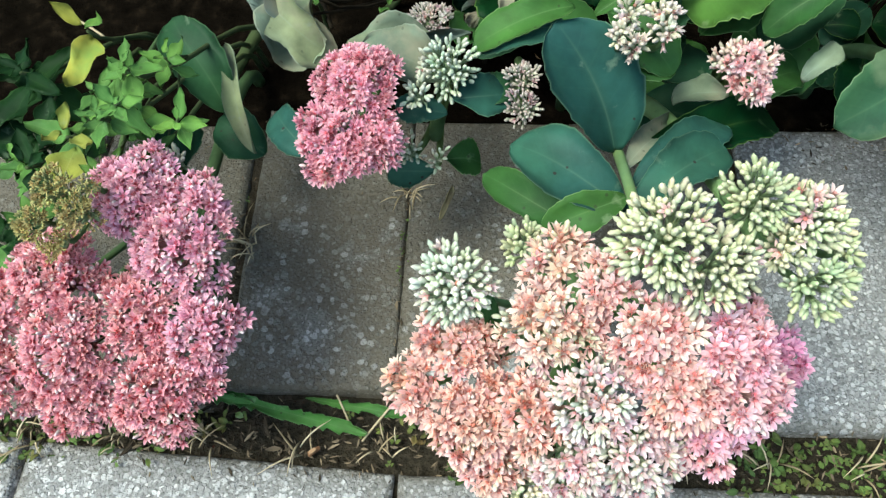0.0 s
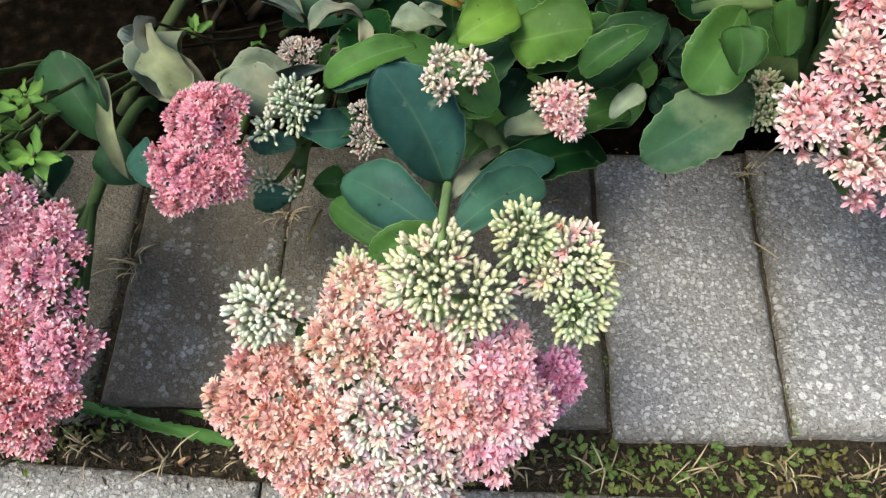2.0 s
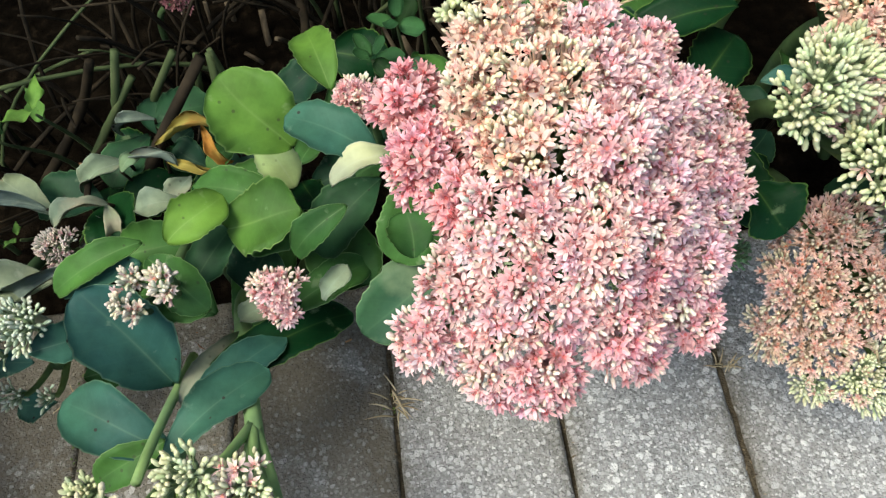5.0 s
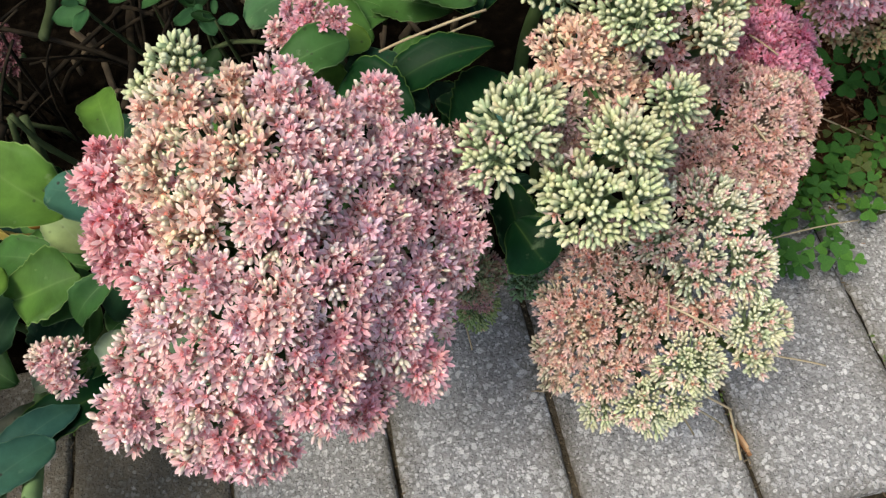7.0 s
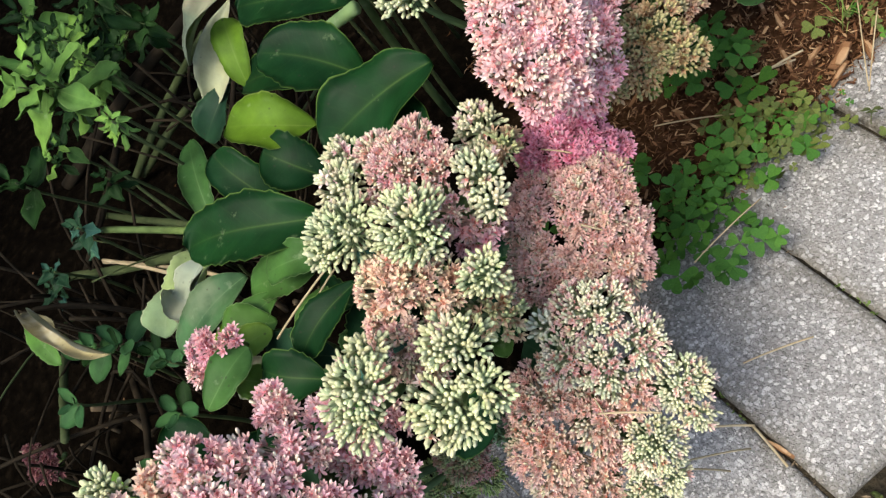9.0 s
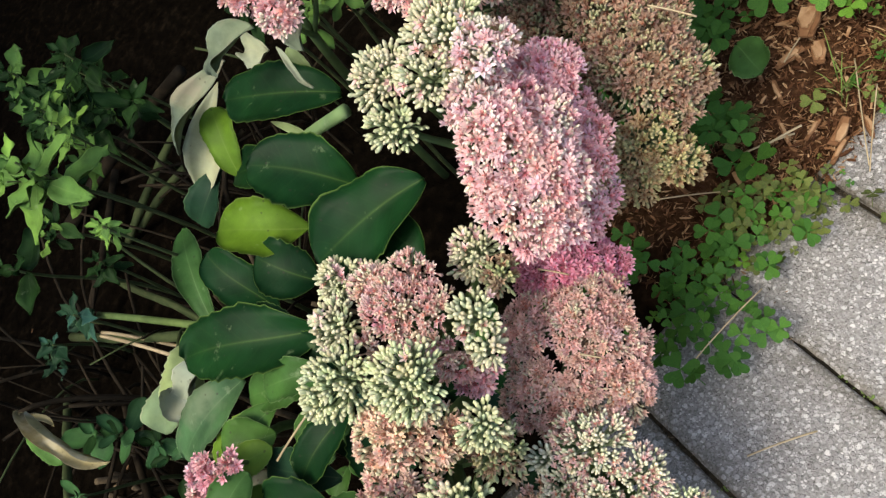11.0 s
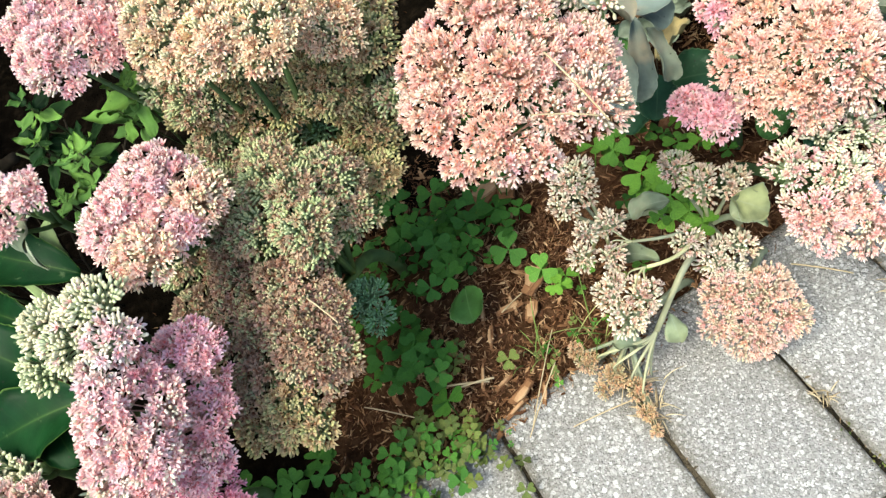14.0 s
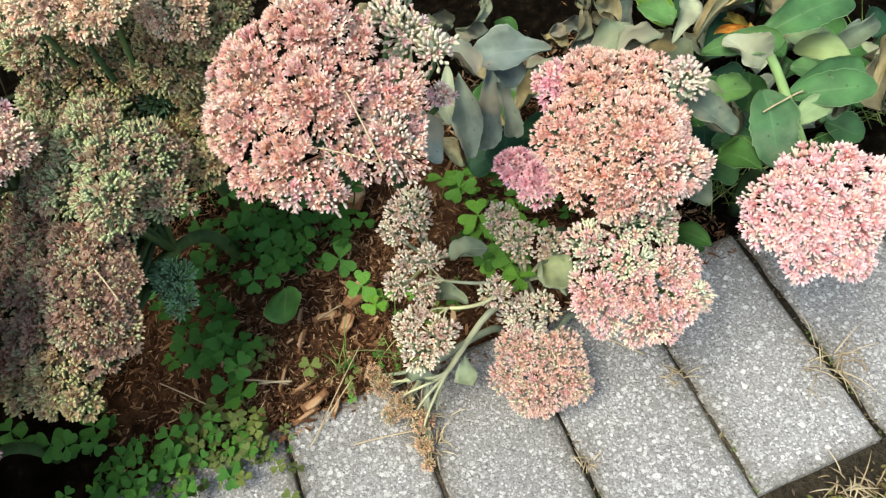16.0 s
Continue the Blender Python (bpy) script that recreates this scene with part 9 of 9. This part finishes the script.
tuft(0.006, 0.106, 16, 0.02, "dry moss and grass in a paver joint")
tuft(0.103, 0.139, 16, 0.015, "dry moss and grass in a paver joint")
grass(0.919, 0.211, 12, 0.04, "thin green grass by drying stems")
grass(1.235, 0.239, 40, 0.06, "thin green grass under stonecrop leaves")
grass(1.390, 0.262, 40, 0.06, "thin green grass under stonecrop leaves")
grass(0.877, 0.229, 8, 0.025, "thin green grass by drying stems")
grass(0.879, 0.215, 6, 0.025, "thin green grass by drying stems")
tuft(-0.200, -0.016, 6, 0.012, "dry straw bits in the paving gap")
tuft(-0.150, -0.016, 7, 0.016, "dry straw bits in the paving gap")
tuft(-0.100, -0.016, 8, 0.02, "dry straw bits in the paving gap")
tuft(-0.050, -0.016, 9, 0.012, "dry straw bits in the paving gap")
tuft(0.000, -0.016, 10, 0.016, "dry straw bits in the paving gap")
tuft(0.050, -0.017, 6, 0.02, "dry straw bits in the paving gap")
tuft(0.100, -0.017, 7, 0.012, "dry straw bits in the paving gap")
tuft(0.150, -0.018, 8, 0.016, "dry straw bits in the paving gap")
tuft(0.200, -0.018, 9, 0.02, "dry straw bits in the paving gap")
tuft(0.250, -0.019, 10, 0.012, "dry straw bits in the paving gap")
tuft(0.300, -0.020, 6, 0.016, "dry straw bits in the paving gap")
tuft(0.350, -0.020, 7, 0.02, "dry straw bits in the paving gap")
tuft(0.400, -0.021, 8, 0.012, "dry straw bits in the paving gap")
tuft(0.450, -0.021, 9, 0.016, "dry straw bits in the paving gap")
tuft(0.500, -0.022, 10, 0.02, "dry straw bits in the paving gap")
tuft(0.550, -0.023, 6, 0.012, "dry straw bits in the paving gap")
tuft(0.600, -0.023, 7, 0.016, "dry straw bits in the paving gap")
tuft(0.650, -0.024, 8, 0.02, "dry straw bits in the paving gap")
tuft(0.700, -0.024, 9, 0.012, "dry straw bits in the paving gap")
tuft(0.750, -0.025, 10, 0.016, "dry straw bits in the paving gap")
tuft(0.800, -0.026, 6, 0.02, "dry straw bits in the paving gap")
tuft(0.850, -0.026, 7, 0.012, "dry straw bits in the paving gap")
tuft(0.900, -0.027, 8, 0.016, "dry straw bits in the paving gap")
tuft(0.950, -0.027, 9, 0.02, "dry straw bits in the paving gap")
tuft(1.000, -0.028, 10, 0.012, "dry straw bits in the paving gap")
tuft(1.050, -0.029, 6, 0.016, "dry straw bits in the paving gap")
tuft(1.100, -0.029, 7, 0.02, "dry straw bits in the paving gap")
tuft(1.150, -0.030, 8, 0.012, "dry straw bits in the paving gap")
tuft(1.200, -0.030, 9, 0.016, "dry straw bits in the paving gap")
tuft(1.250, -0.031, 10, 0.02, "dry straw bits in the paving gap")
tuft(1.300, -0.032, 6, 0.012, "dry straw bits in the paving gap")
tuft(1.350, -0.032, 7, 0.016, "dry straw bits in the paving gap")
tuft(1.400, -0.033, 8, 0.02, "dry straw bits in the paving gap")
tuft(1.450, -0.033, 9, 0.012, "dry straw bits in the paving gap")
